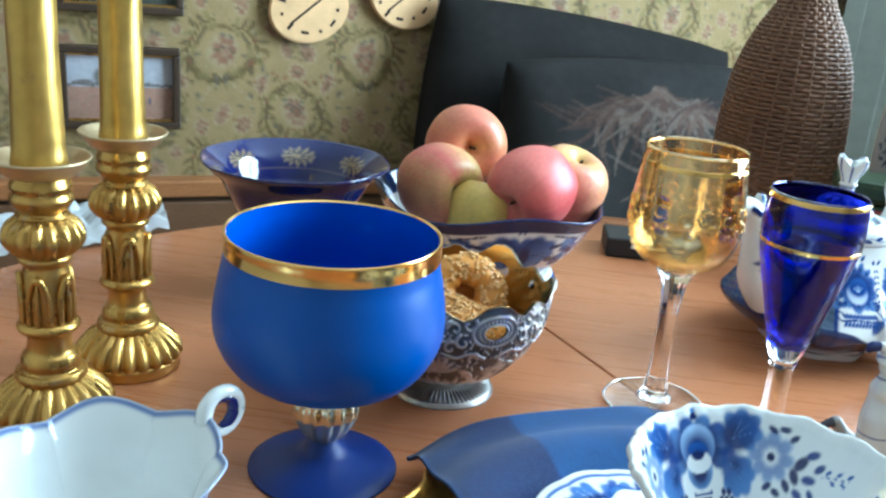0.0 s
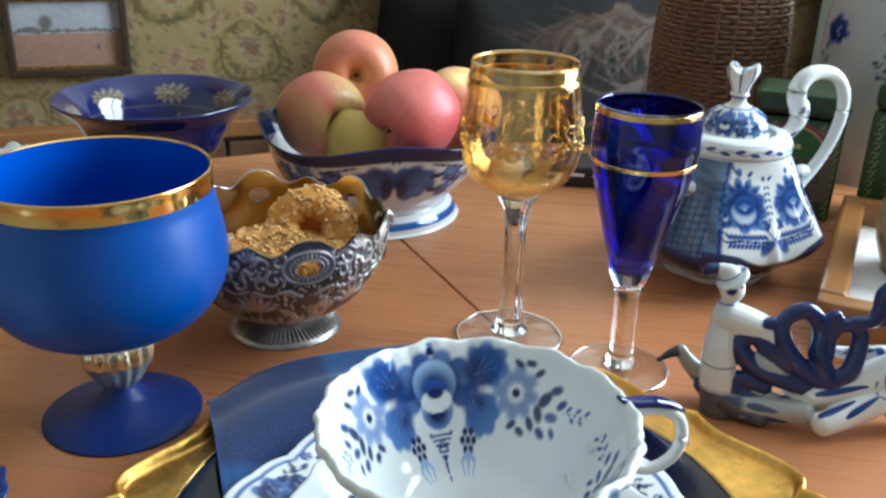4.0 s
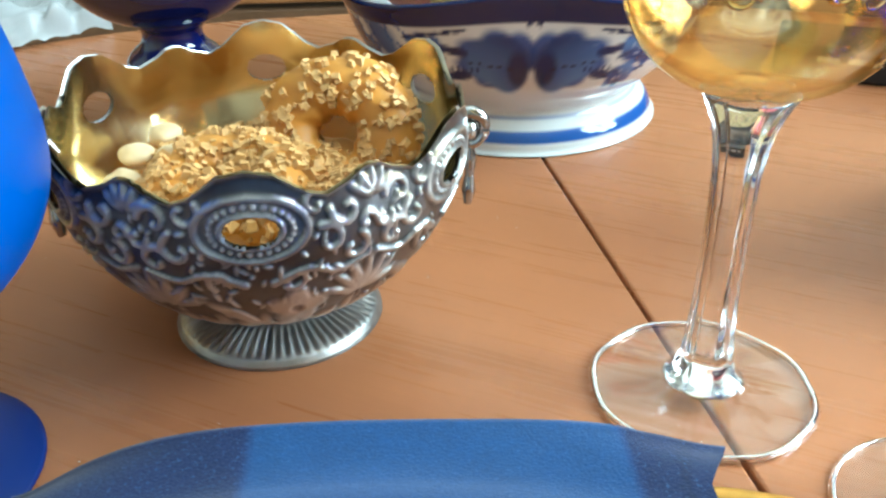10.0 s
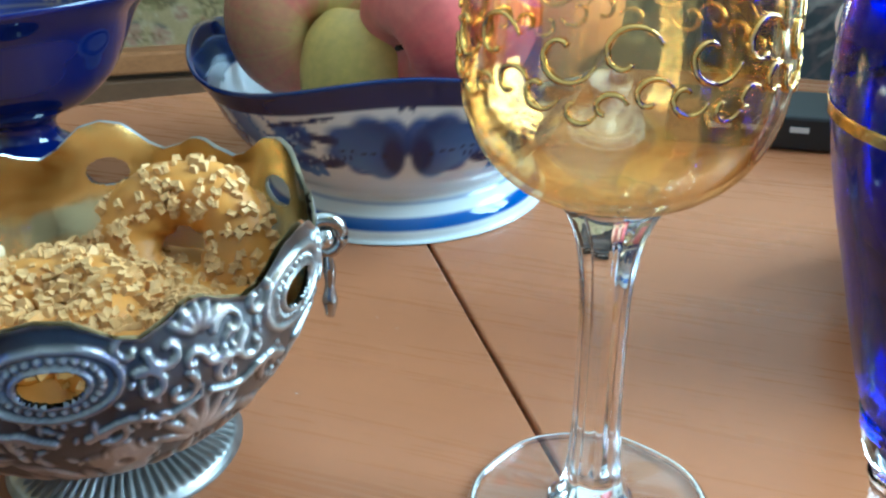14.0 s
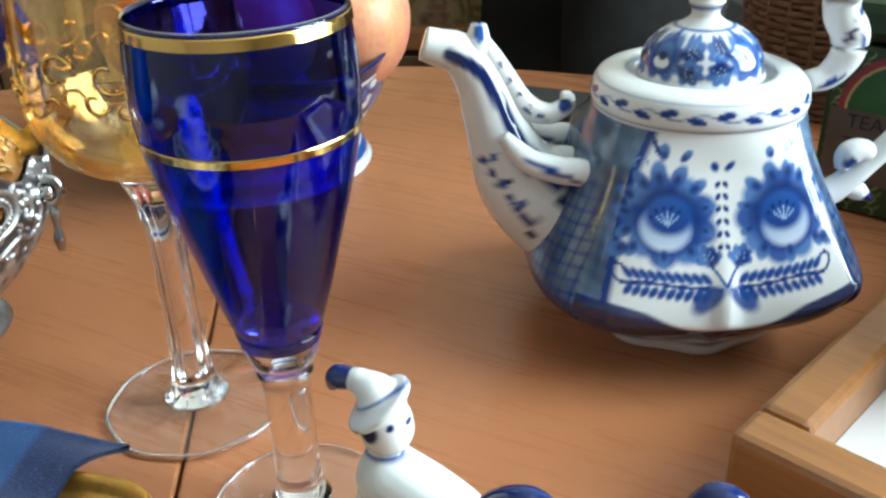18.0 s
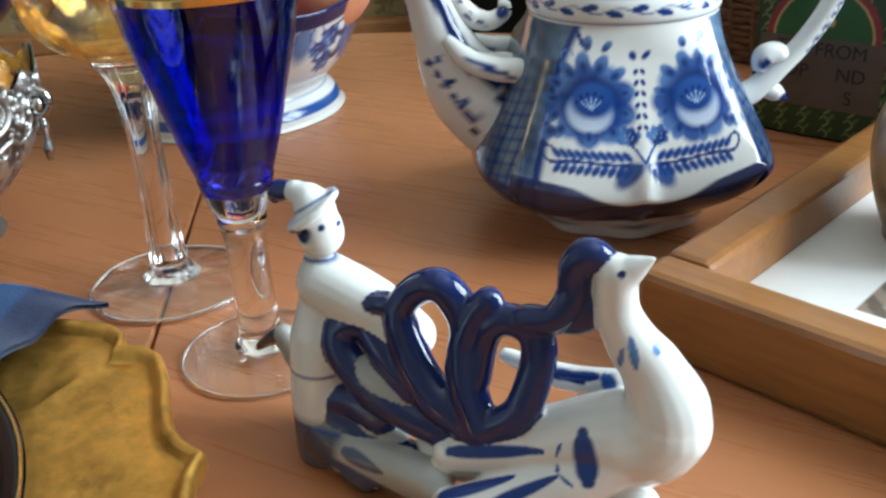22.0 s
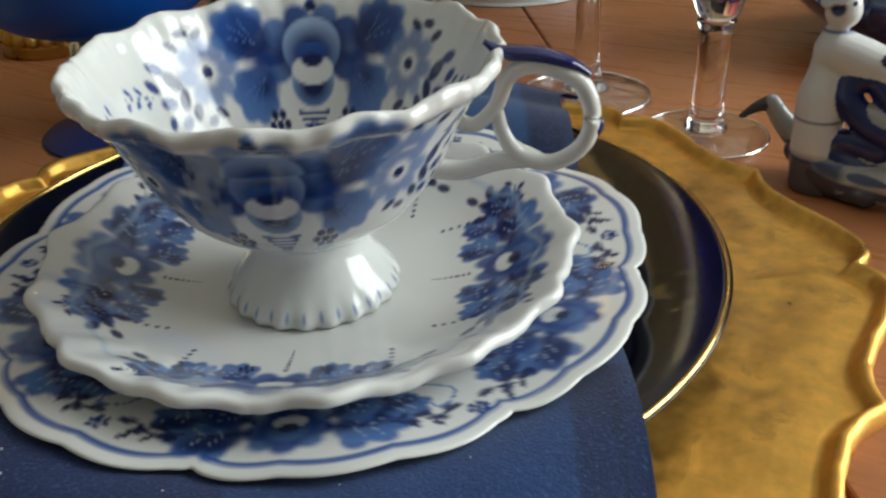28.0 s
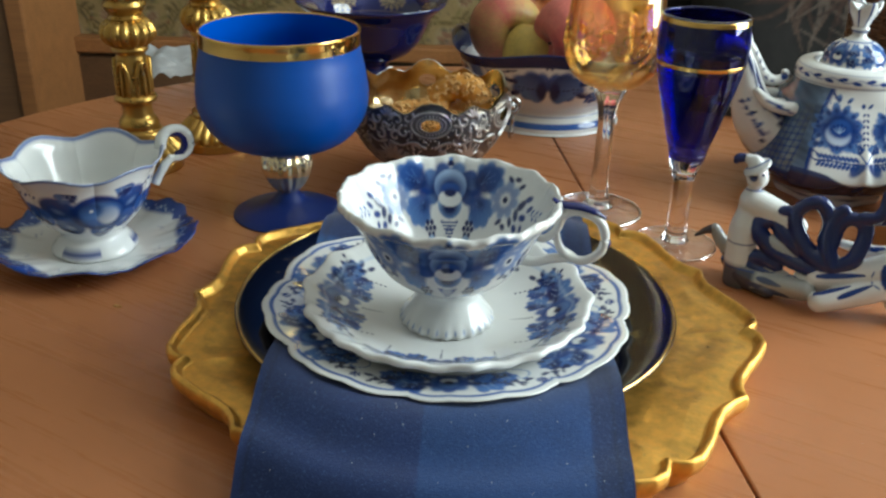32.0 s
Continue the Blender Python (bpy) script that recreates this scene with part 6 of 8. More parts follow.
def build_teapot():
    tp = thing("teapot", (0.62, 0.95, 0), radians(31), label="white porcelain teapot painted with cobalt roses, four-sided and flared", category="teapot")
    nu, nv = 760, 250
    prof = curve_through([(0.0, 0.002), (0.030, 0.002), (0.0400, 0.0), (0.0430, 0.0030), (0.0455, 0.0080), (0.0530, 0.0150), (0.0630, 0.0230), (0.0694, 0.0305), (0.0698, 0.0350), (0.0660, 0.0440), (0.0590, 0.0570), (0.0525, 0.0695), (0.0470, 0.0815), (0.0430, 0.0930), (0.0421, 0.0962),
                          (0.0427, 0.0980), (0.0428, 0.1010), (0.0416, 0.1052), (0.0388, 0.1080), (0.0330, 0.1095), (0.0290, 0.1090), (0.0280, 0.1040), (0.0, 0.1030)], nv)
    ph = np.linspace(0, 2 * np.pi, nu, endpoint=False)
    T, R0, Z = np.broadcast_arrays(ph[:, None], prof[None, :, 0], prof[None, :, 1])
    k = np.clip((0.0955 - Z) / 0.012, 0, 1) * np.clip((Z - 0.004) / 0.014, 0, 1)
    sq = square_round(T, 3.5)
    q = (T + np.pi / 4) % (np.pi / 2) - np.pi / 4          # angle from the middle of the nearest side
    front = (np.abs(np.sin(T)) > 0.707)
    pleat = np.exp(-(q / 0.07) ** 2) * np.clip((0.07 - Z) / 0.05, 0, 1) * front
    R = R0 * (1 + (sq * 0.955 - 1) * k + 0.055 * pleat * k)
    foot = np.clip((0.012 - Z) / 0.012, 0, 1) * np.clip((R0 - 0.036) / 0.006, 0, 1)
    R = R * (1 + 0.035 * np.cos(8 * T) * foot)
    Zs = Z - 0.0035 * np.exp(-((Z - 0.033) / 0.006) ** 2) * np.cos(q * 4) * front + 0.004 * pleat * np.exp(-((Z - 0.035) / 0.01) ** 2)
    P = np.stack([R * np.cos(T) - 0.003 * k, R * np.sin(T), Zs], -1)
    # painting: u runs round each side from its middle, v is the height
    u = np.where(front, q * R, q * R + 1.0).reshape(-1)
    zv = Z.reshape(-1)
    v = np.where(zv < 0.036, zv * 0.0235 / 0.036, np.where(zv < 0.0955, 0.0235 + (zv - 0.036) * (0.0955 - 0.0235) / (0.0955 - 0.036), zv))
    cv = Canvas(u, v, WHITE)
    every = np.arange(len(v))
    fr = front.reshape(-1)
    # net-painted flanks
    x = (q * R).reshape(-1)
    lat = np.abs(np.sin((x + v * 0.25) * 520)) ** 10 + np.abs(np.sin((v - x * 0.2) * 520)) ** 10
    flank = (~fr) & (v > 0.018) & (v < 0.0955)
    wash = np.array((0.10, 0.155, 0.245)) * (0.80 + 0.22 * np.sin(v * 150 + x * 160) + 0.10 * np.sin(v * 900 + x * 300))[:, None]
    net = np.clip(lat * 0.8, 0, 1)[:, None] * np.clip((0.085 - v) / 0.030, 0, 1)[:, None]
    cv.c[flank] = (wash * (1 - net) + np.array(DEEP) * net)[flank]
    # panel outline, widening downwards
    half = np.interp(v, (0.020, 0.030, 0.060, 0.0955), (0.0505, 0.0490, 0.0415, 0.0300)) * np.where(x > 0, 1.18, 0.97)
    e = half - np.abs(x)
    cv.lay(every[fr], (1.6 * np.clip(1 - np.abs(e + 0.0005) / 0.0044, 0, 1) * (v < 0.0955) * (v > 0.016))[fr], DEEP)
    out = fr & (e < -0.0012) & (v < 0.0955) & (v > 0.018)
    cv.c[out] = wash[out]
    for sd in (-1, 1):
        c0 = 0.0240 if sd > 0 else -0.0208
        r0 = 0.0205
        for a in range(9):
            an = a * 0.698 + 0.35
            cv.blob(c0 + r0 * 0.62 * math.cos(an), 0.0610 + r0 * 0.62 * math.sin(an), r0 * 0.40, r0 * 0.36, an, DEEP, 0.97, 0.35, (SKY if a % 2 else MID, 0))
        cv.blob(c0, 0.0610, r0 * 0.76, r0 * 0.78, 0, NAVY, 0.97, 0.35, (DEEP, -1.57))
        cv.blob(c0 + 0.0008 * sd, 0.0572, r0 * 0.62, r0 * 0.54, 0.2 * sd, DEEP, 1, 0.25, (MID, 1.57))
        cv.blob(c0 + 0.0012 * sd, 0.0576, r0 * 0.56, r0 * 0.48, 0.2 * sd, (0.62, 0.68, 0.76), 0.95, 0.25, (SKY, 1.57))
        cv.blob(c0 - 0.0006 * sd, 0.0632, r0 * 0.54, r0 * 0.46, 0, DEEP, 1, 0.3, (MID, 1.57))
        for a in range(5):
            an = 1.57 + (a - 2) * 0.45
            cv.stroke([(c0, 0.0590), (c0 + 0.0052 * math.cos(an), 0.0590 + 0.0052 * math.sin(an))], 0.0003, 0.0005, PALE, 0.8, 4)
            cv.blob(c0 + 0.0072 * math.cos(an + 0.2), 0.0590 + 0.0072 * math.sin(an + 0.2), 0.0011, 0.0007, an, NAVY, 1, 0.4)
        # brush leaves standing off the bloom, each shaded from its tip
        for x9, y9, s9, t9 in ((0.0030, 0.0800, 0.0062, 1.40), (-0.0050, 0.0790, 0.0056, 2.00), (0.0100, 0.0770, 0.0052, 0.85), (-0.0120, 0.0745, 0.0046, 2.45), (0.0020, 0.0885, 0.0040, 1.50), (-0.0065, 0.0872, 0.0034, 2.1),
                               (0.0165, 0.0715, 0.0044, 0.40), (-0.0155, 0.0660, 0.0036, 2.9), (0.0185, 0.0640, 0.0046, 0.05), (0.0180, 0.0560, 0.0044, -0.5), (0.0150, 0.0495, 0.0042, -0.9), (-0.0150, 0.0560, 0.0034, 3.7),
                               (0.0205, 0.0490, 0.0058, -0.35), (-0.0090, 0.0475, 0.0048, -2.0), (0.0020, 0.0455, 0.0044, -1.5)):
            an = t9 if sd > 0 else math.pi - t9
            cv.blob(c0 + sd * x9, y9, s9, s9 * 0.62, an, DEEP, 0.97, 0.3, (SKY, 0))
            cv.blob(c0 + sd * x9 - 0.25 * s9 * math.cos(an), y9 - 0.25 * s9 * math.sin(an), s9 * 0.55, s9 * 0.36, an, NAVY, 0.7, 0.7)
        for j in range(6):
            cv.blob(c0 + sd * (0.004 + 0.0008 * j), 0.0880 + 0.0013 * j, 0.0018 - 0.0001 * j, 0.0011, 0.9 * sd * (-1) ** j, DEEP, 1, 0.4)
            cv.blob(sd * 0.0014, 0.0500 + 0.0050 * j, 0.0012, 0.0019, 0.5 * sd, DEEP, 1, 0.4)
        cv.blob(sd * 0.0028, 0.0825, 0.0030, 0.0018, 1.57 - sd * 0.5, DEEP, 1, 0.4, (MID, 0))
        cv.stroke([(0.002 * sd, 0.0330), (sd * 0.016, 0.0345), (sd * 0.030, 0.0365), (sd * 0.041, 0.0365), (sd * 0.0445, 0.0415), (sd * 0.0410, 0.0440), (sd * 0.0385, 0.0410)], 0.0010, 0.0007, DEEP, 1, 22)
        for j in range(10):
            uu = sd * (0.007 + 0.0034 * j)
            vv = 0.0338 + 0.00034 * j
            cv.blob(uu, vv + 0.0034, 0.0037, 0.0018, sd * 0.9, DEEP, 1, 0.4, (MID, 0))
            cv.blob(uu, vv - 0.0032, 0.0036, 0.0018, -sd * 0.9, DEEP, 1, 0.4, (MID, 0))
        cv.blob(sd * 0.0065, 0.0295, 0.0088, 0.0044, -0.6 * sd, DEEP, 0.95, 0.4, (MID, 0))
        cv.stroke([(0, 0.034), (sd * 0.004, 0.041), (sd * 0.010, 0.0450)], 0.0009, 0.0004, MID, 0.9, 10)
        leaf(cv, sd * 0.004, 0.0415, 0.010, 1.57 - sd * 0.4)
        t = np.linspace(0, 5.5, 14)
        cv.stroke(list(zip(c0 + sd * 0.011 + 0.0035 * (1 - t / 7) * np.cos(t), 0.0830 + 0.0035 * (1 - t / 7) * np.sin(t))), 0.0004, 0.0004, SKY, 0.9, 24)
    band = lambda lo, hi, c, a=1.0: cv.lay(every, a * np.clip((v - lo) / 0.0007, 0, 1) * np.clip((hi - v) / 0.0007, 0, 1), c)
    dark = np.clip((0.0235 - 0.004 * np.cos(q.reshape(-1) * 4) * fr - v) / 0.001, 0, 1) * np.clip((v - 0.0080) / 0.001, 0, 1)
    cv.lay(every, dark * 0.97, (0.012, 0.022, 0.10))
    band(0.0965, 0.0978, DEEP)
    tt = T.reshape(-1)
    shell = np.tile(np.arange(nv), nu) < 0.86 * nv
    wave = 0.1022 + 0.0012 * np.sin(tt * 13)
    cv.lay(every, 0.9 * np.clip(1 - np.abs(v - wave) / 0.0007, 0, 1) * shell, MID)
    for j in range(26):
        m = ((tt - j * 2 * math.pi / 26 - 0.06) + np.pi) % (2 * np.pi) - np.pi
        up = 1 if j % 2 else -1
        zz = v - 0.1022 - up * (0.0010 + m * 0.006)
        cv.lay(every, np.clip(2.2 * (1 - (m * 0.043 / 0.0042) ** 2 - (zz / 0.0016) ** 2), 0, 1) * shell, DEEP)
    band(0.1062, 0.1071, MID)
    cv.lay(every, np.clip(1 - np.abs(v - 0.005) / 0.0018, 0, 1) * (0.5 + 0.5 * np.cos(8 * T.reshape(-1))) * 0.9, NAVY)
    part("body", grid_mesh("body", P, True, False, cv.c), M_GLAZE, tp)

    def lid_paint(TT, A, RR, ZZ):
        c = Canvas(TT * 0.022, ZZ, WHITE, wrap=2 * math.pi * 0.022)
        per = 2 * math.pi * 0.022
        for j in range(4):
            u0 = per * (j + 0.35) / 4
            rose(c, u0, 0.1172, 0.0092)
            for dz, an in ((0.0016, 0.35), (-0.0020, -0.35)):
                leaf(c, u0 + 0.007, 0.1172 + dz, 0.0105, an, NAVY)
                leaf(c, u0 - 0.007, 0.1172 + dz, 0.0105, math.pi - an, NAVY)
            berries(c, u0 + 0.012, 0.1140, 0.003)
        z2 = c.v
        ev = np.arange(len(z2))
        c.lay(ev, np.clip(1 - np.abs(z2 - 0.1262) / 0.0006, 0, 1), MID)
        c.lay(ev, np.clip(1 - np.abs(z2 - 0.1335) / 0.0017, 0, 1), DEEP)
        c.lay(ev, 0.9 * np.clip((z2 - 0.1365) / 0.001, 0, 1) * (np.abs(np.sin(TT.reshape(-1) * 4)) < 0.30), DEEP)
        return c.c

    lid = part("lid", lathe("lid", [(0, 0.1050), (0.0262, 0.1060), (0.0268, 0.1100), (0.0262, 0.1145), (0.0232, 0.1200), (0.0170, 0.1245), (0.0100, 0.1272), (0.0062, 0.1300), (0.0066, 0.1330), (0.0080, 0.1352), (0.0068, 0.1370), (0.0088, 0.1420), (0.0120, 0.1480), (0.0136, 0.1525), (0.0122, 0.1540), (0.0080, 0.1520), (0, 0.1515)],
                            300, 150, lambda TT, RR, ZZ: (RR * (1 + 0.10 * np.cos(TT * 4) * np.clip((ZZ - 0.138) / 0.01, 0, 1)), ZZ + 0.0030 * np.cos(TT * 4) * np.clip((ZZ - 0.147) / 0.005, 0, 1)), paint=lid_paint), M_GLAZE, tp)
    lid.scale = (0.89, 0.89, 1.0)
    X = lambda r, z, t=0.0: (r, t, z)

    def painted_tube(name, pts, radii, marks, parent, sides=20, n=60, flat=None):
        me = tube(name, pts, radii, sides, n, flat=flat)
        co = coords(me)
        c = np.tile(np.array(WHITE), (len(co), 1))
        for (x, y, z), (rx, ry, rz), tilt, rgb in marks:
            d = co - np.array((x, y, z))
            ct, st = math.cos(tilt), math.sin(tilt)
            dx, dz = d[:, 0] * ct + d[:, 2] * st, -d[:, 0] * st + d[:, 2] * ct
            a = np.clip((1 - np.sqrt((dx / rx) ** 2 + (d[:, 1] / ry) ** 2 + (dz / rz) ** 2)) / 0.3, 0, 1)[:, None]
            c = c * (1 - a) + np.array(rgb) * a
        set_paint(me, c)
        return part(name, me, M_GLAZE, parent)

    side_marks = []
    for y in (-0.016, 0.016):
        side_marks += [((-0.074, y, 0.084), (0.012, 0.010, 0.0022), 1.9, DEEP), ((-0.084, y, 0.108), (0.013, 0.010, 0.0022), 1.75, DEEP), ((-0.064, y, 0.072), (0.014, 0.012, 0.0022), 2.6, DEEP),
                       ((-0.080, y, 0.070), (0.004, 0.012, 0.0018), 0.4, NAVY), ((-0.074, y, 0.062), (0.004, 0.012, 0.0018), 0.1, MID), ((-0.084, y, 0.080), (0.0035, 0.012, 0.0015), 0.9, MID), ((-0.070, y, 0.055), (0.006, 0.014, 0.0028), -0.4, DEEP),
                       ((-0.056, y, 0.062), (0.005, 0.014, 0.0045), 0.0, NAVY), ((-0.066, y, 0.047), (0.010, 0.014, 0.0014), -0.3, NAVY)]
        for x, z in curve_through([(-0.1040, 0.1205), (-0.0930, 0.1140), (-0.0850, 0.1020), (-0.0780, 0.0870), (-0.0690, 0.0760), (-0.0570, 0.0705), (-0.0500, 0.0640)], 40):
            side_marks.append(((x + 0.004, y, z), (0.0036, 0.018, 0.0036), 0.0, NAVY))
        for k in range(6):
            side_marks.append(((-0.088 + 0.0035 * k, y, 0.078 - 0.0045 * k), (0.0026, 0.016, 0.0020), 0.9, DEEP))
    sp = painted_tube("spout", [X(-0.044, 0.045), X(-0.058, 0.053), X(-0.073, 0.068), X(-0.0815, 0.088), X(-0.0875, 0.106), X(-0.0950, 0.1180), X(-0.1040, 0.1215), X(-0.1095, 0.1235)],
                      [0.023, 0.0235, 0.0205, 0.0155, 0.0120, 0.0098, 0.0084, 0.0066], side_marks, tp, 36, 110)
    painted_tube("spout_crest", [X(-0.0905, 0.1165), X(-0.0885, 0.1240), X(-0.0880, 0.1300)], [0.0062, 0.0056, 0.0030], [((-0.088, 0.0, 0.127), (0.0026, 0.02, 0.0045), 0.0, MID)], sp, 18, 24)
    painted_tube("spout_ridge", [X(-0.0885, 0.1250), X(-0.0820, 0.1150), X(-0.0765, 0.1060), X(-0.0715, 0.0985), X(-0.0660, 0.0935)], [0.0036, 0.0044, 0.0048, 0.0050, 0.0050],
                 [((-0.0800 + 0.0036 * j, 0.0, 0.1150 - 0.0062 * j), (0.0022, 0.02, 0.0012), 1.1, NAVY) for j in range(4)], sp, 18, 40)
    for y in (-0.0195, 0.0195):
        painted_tube("side_scroll", [X(-0.0800, 0.0890, y * 0.70), X(-0.0705, 0.0800, y * 0.92), X(-0.0590, 0.0760, y), X(-0.0490, 0.0745, y * 1.08), X(-0.0425, 0.0690, y * 1.15), X(-0.0425, 0.0610, y * 1.15), X(-0.0480, 0.0575, y * 1.12)],
                     [0.0026, 0.0046, 0.0054, 0.0056, 0.0058, 0.0056, 0.0034], [((-0.0440, y * 1.3, 0.0625), (0.0050, 0.02, 0.0070), 0.3, NAVY), ((-0.0620, y * 1.3, 0.0775), (0.0150, 0.02, 0.0016), -0.4, DEEP)], sp, 18, 60)
    painted_tube("spout_curl", [X(-0.0745, 0.1020), X(-0.0690, 0.0955), X(-0.0600, 0.0925), X(-0.0535, 0.0955), X(-0.0525, 0.0990), X(-0.0555, 0.0998)], [0.0050, 0.0052, 0.0048, 0.0042, 0.0036, 0.0020],
                 [((-0.054, 0, 0.0965), (0.0036, 0.02, 0.0030), 0.6, DEEP), ((-0.067, 0, 0.0945), (0.008, 0.02, 0.0012), -0.5, DEEP)], sp, 18, 40)
    painted_tube("lower_scroll", [X(-0.0640, 0.0720), X(-0.0520, 0.0700), X(-0.0450, 0.0640), X(-0.0470, 0.0570), X(-0.0530, 0.0560)], [0.0060, 0.0075, 0.0085, 0.0080, 0.0040],
                 [((-0.049, -0.01, 0.0575), (0.006, 0.02, 0.0050), 0.5, NAVY), ((-0.049, 0.01, 0.0575), (0.006, 0.02, 0.0050), 0.5, NAVY)], sp, 20, 40)
    hm = []
    for y in (-0.006, 0.006):
        hm += [((0.0555, y, 0.121), (0.004, 0.010, 0.0016), 1.2, NAVY), ((0.0590, y, 0.1300), (0.005, 0.010, 0.0022), 1.1, DEEP), ((0.052, y, 0.1020), (0.007, 0.010, 0.0016), 0.5, DEEP), ((0.0610, y, 0.1180), (0.0045, 0.010, 0.0022), 1.9, DEEP)]
        for j in range(7):
            hm.append(((0.1040 - 0.0028 * j, y, 0.102 - 0.0050 * j), (0.0038, 0.010, 0.0013), 0.5, DEEP))
    grip = lambda r, z: X(0.0440 + (r - 0.0440) * 0.90, z)
    painted_tube("handle", [grip(0.0440, 0.1010), grip(0.0530, 0.1030), grip(0.0600, 0.1110), grip(0.0600, 0.1200), grip(0.0550, 0.1280), grip(0.0545, 0.1370), grip(0.0610, 0.1445), grip(0.0740, 0.1475), grip(0.0920, 0.1440), grip(0.1045, 0.1310), grip(0.1075, 0.1140), grip(0.1020, 0.0930), grip(0.0910, 0.0760), grip(0.0780, 0.0630), grip(0.0660, 0.0530), grip(0.0560, 0.0490)],
                 [0.0045, 0.0060, 0.0076, 0.0072, 0.0066, 0.0056, 0.0050, 0.0048, 0.0048, 0.0048, 0.0048, 0.0048, 0.0048, 0.0050, 0.0056, 0.0065], hm, tp, 20, 130)
    painted_tube("handle_curl", [X(0.0800, 0.0660), X(0.0720, 0.0700), X(0.0665, 0.0680), X(0.0650, 0.0620)], [0.0030, 0.0050, 0.0054, 0.0030], [((0.0665, 0, 0.066), (0.0035, 0.02, 0.0034), 0, DEEP)], tp, 16, 30)
    painted_tube("handle_spur", [X(0.0690, 0.0540), X(0.0760, 0.0500), X(0.0800, 0.0475)], [0.0045, 0.0042, 0.0015], [((0.0785, 0, 0.048), (0.004, 0.02, 0.004), 0, NAVY)], tp, 14, 20)


build_teapot()


# ---- porcelain figurine: a rider on a bird ----
def build_figurine():
    B, W = np.array((0.008, 0.020, 0.11)), np.array(WHITE)
    G, K = np.array((0.34, 0.34, 0.32)), np.array((0.05, 0.055, 0.075))
    bm = bmesh.new()
    chains = []

    def limb(rgb, pts, rad):
        n = 6 * len(pts)
        line = curve_through(pts, n)
        r = np.interp(np.linspace(0, 1, n), np.linspace(0, 1, len(rad)), rad)
        chains.append((rgb, line, r))
        bm.from_mesh(tube("limb", pts, rad, 20, n))
        for end, rr in ((line[0], r[0]), (line[-1], r[-1])):
            bmesh.ops.create_uvsphere(bm, u_segments=20, v_segments=12, radius=rr * 0.999, matrix=Matrix.Translation(end))

    limb(W, [(0.599, 0.733, 0.003), (0.597, 0.735, 0.018), (0.596, 0.738, 0.033), (0.596, 0.741, 0.047), (0.595, 0.742, 0.058), (0.596, 0.742, 0.063)], [0.0106, 0.0101, 0.0098, 0.0097, 0.0069, 0.0045])
    limb(W, [(0.598, 0.742, 0.072), (0.598, 0.742, 0.074)], [0.0071, 0.0068])
    limb(W, [(0.597, 0.742, 0.079), (0.595, 0.742, 0.082), (0.591, 0.742, 0.084)], [0.0063, 0.0052, 0.0034])
    limb(B, [(0.588, 0.742, 0.084), (0.584, 0.742, 0.083), (0.583, 0.742, 0.081)], [0.003, 0.0034, 0.0022])
    limb(W, [(0.598, 0.742, 0.056), (0.607, 0.742, 0.053), (0.616, 0.742, 0.05), (0.627, 0.741, 0.045)], [0.0092, 0.0094, 0.0086, 0.0074])
    limb(G, [(0.594, 0.745, 0.012), (0.582, 0.745, 0.022), (0.576, 0.745, 0.03)], [0.0078, 0.0052, 0.0037])
    limb(K, [(0.576, 0.745, 0.03), (0.57, 0.745, 0.027), (0.564, 0.745, 0.022)], [0.0037, 0.0024, 0.0013])
    limb(G, [(0.601, 0.731, 0.009), (0.612, 0.728, 0.007), (0.627, 0.725, 0.009), (0.642, 0.722, 0.011)], [0.0089, 0.0084, 0.0074, 0.0066])
    limb(K, [(0.589, 0.738, 0.013), (0.601, 0.73, 0.006), (0.62, 0.722, 0.005)], [0.0048, 0.0061, 0.0051])
    limb(W, [(0.64, 0.733, 0.013), (0.656, 0.735, 0.018), (0.674, 0.737, 0.024), (0.687, 0.739, 0.029), (0.697, 0.741, 0.031), (0.701, 0.742, 0.036)], [0.0084, 0.0099, 0.0107, 0.0118, 0.0131, 0.0126])
    limb(W, [(0.701, 0.742, 0.036), (0.701, 0.742, 0.043), (0.697, 0.742, 0.052), (0.692, 0.742, 0.058), (0.688, 0.742, 0.065), (0.687, 0.742, 0.071), (0.687, 0.742, 0.077)], [0.0126, 0.0109, 0.0086, 0.0073, 0.0063, 0.0056, 0.0054])
    limb(W, [(0.688, 0.742, 0.077), (0.692, 0.742, 0.08), (0.696, 0.742, 0.083)], [0.005, 0.0032, 0.0007])
    limb(W, [(0.692, 0.738, 0.013), (0.696, 0.736, 0.01), (0.699, 0.734, 0.008)], [0.0066, 0.0079, 0.0075])
    limb(W, [(0.693, 0.735, 0.028), (0.681, 0.729, 0.02), (0.667, 0.723, 0.014), (0.652, 0.716, 0.009)], [0.0079, 0.0079, 0.0073, 0.0067])
    limb(W, [(0.682, 0.736, 0.028), (0.663, 0.73, 0.023), (0.646, 0.726, 0.019)], [0.0057, 0.0061, 0.0049])
    limb(W, [(0.686, 0.752, 0.038), (0.669, 0.754, 0.034), (0.65, 0.756, 0.035)], [0.0039, 0.004, 0.0024])
    limb(B, [(0.642, 0.729, 0.023), (0.629, 0.73, 0.026), (0.615, 0.733, 0.031), (0.606, 0.735, 0.039), (0.606, 0.737, 0.045), (0.614, 0.738, 0.047), (0.62, 0.736, 0.042), (0.632, 0.732, 0.033)], [0.0042, 0.0050, 0.0058, 0.0059, 0.0055, 0.0050, 0.0053, 0.0042])
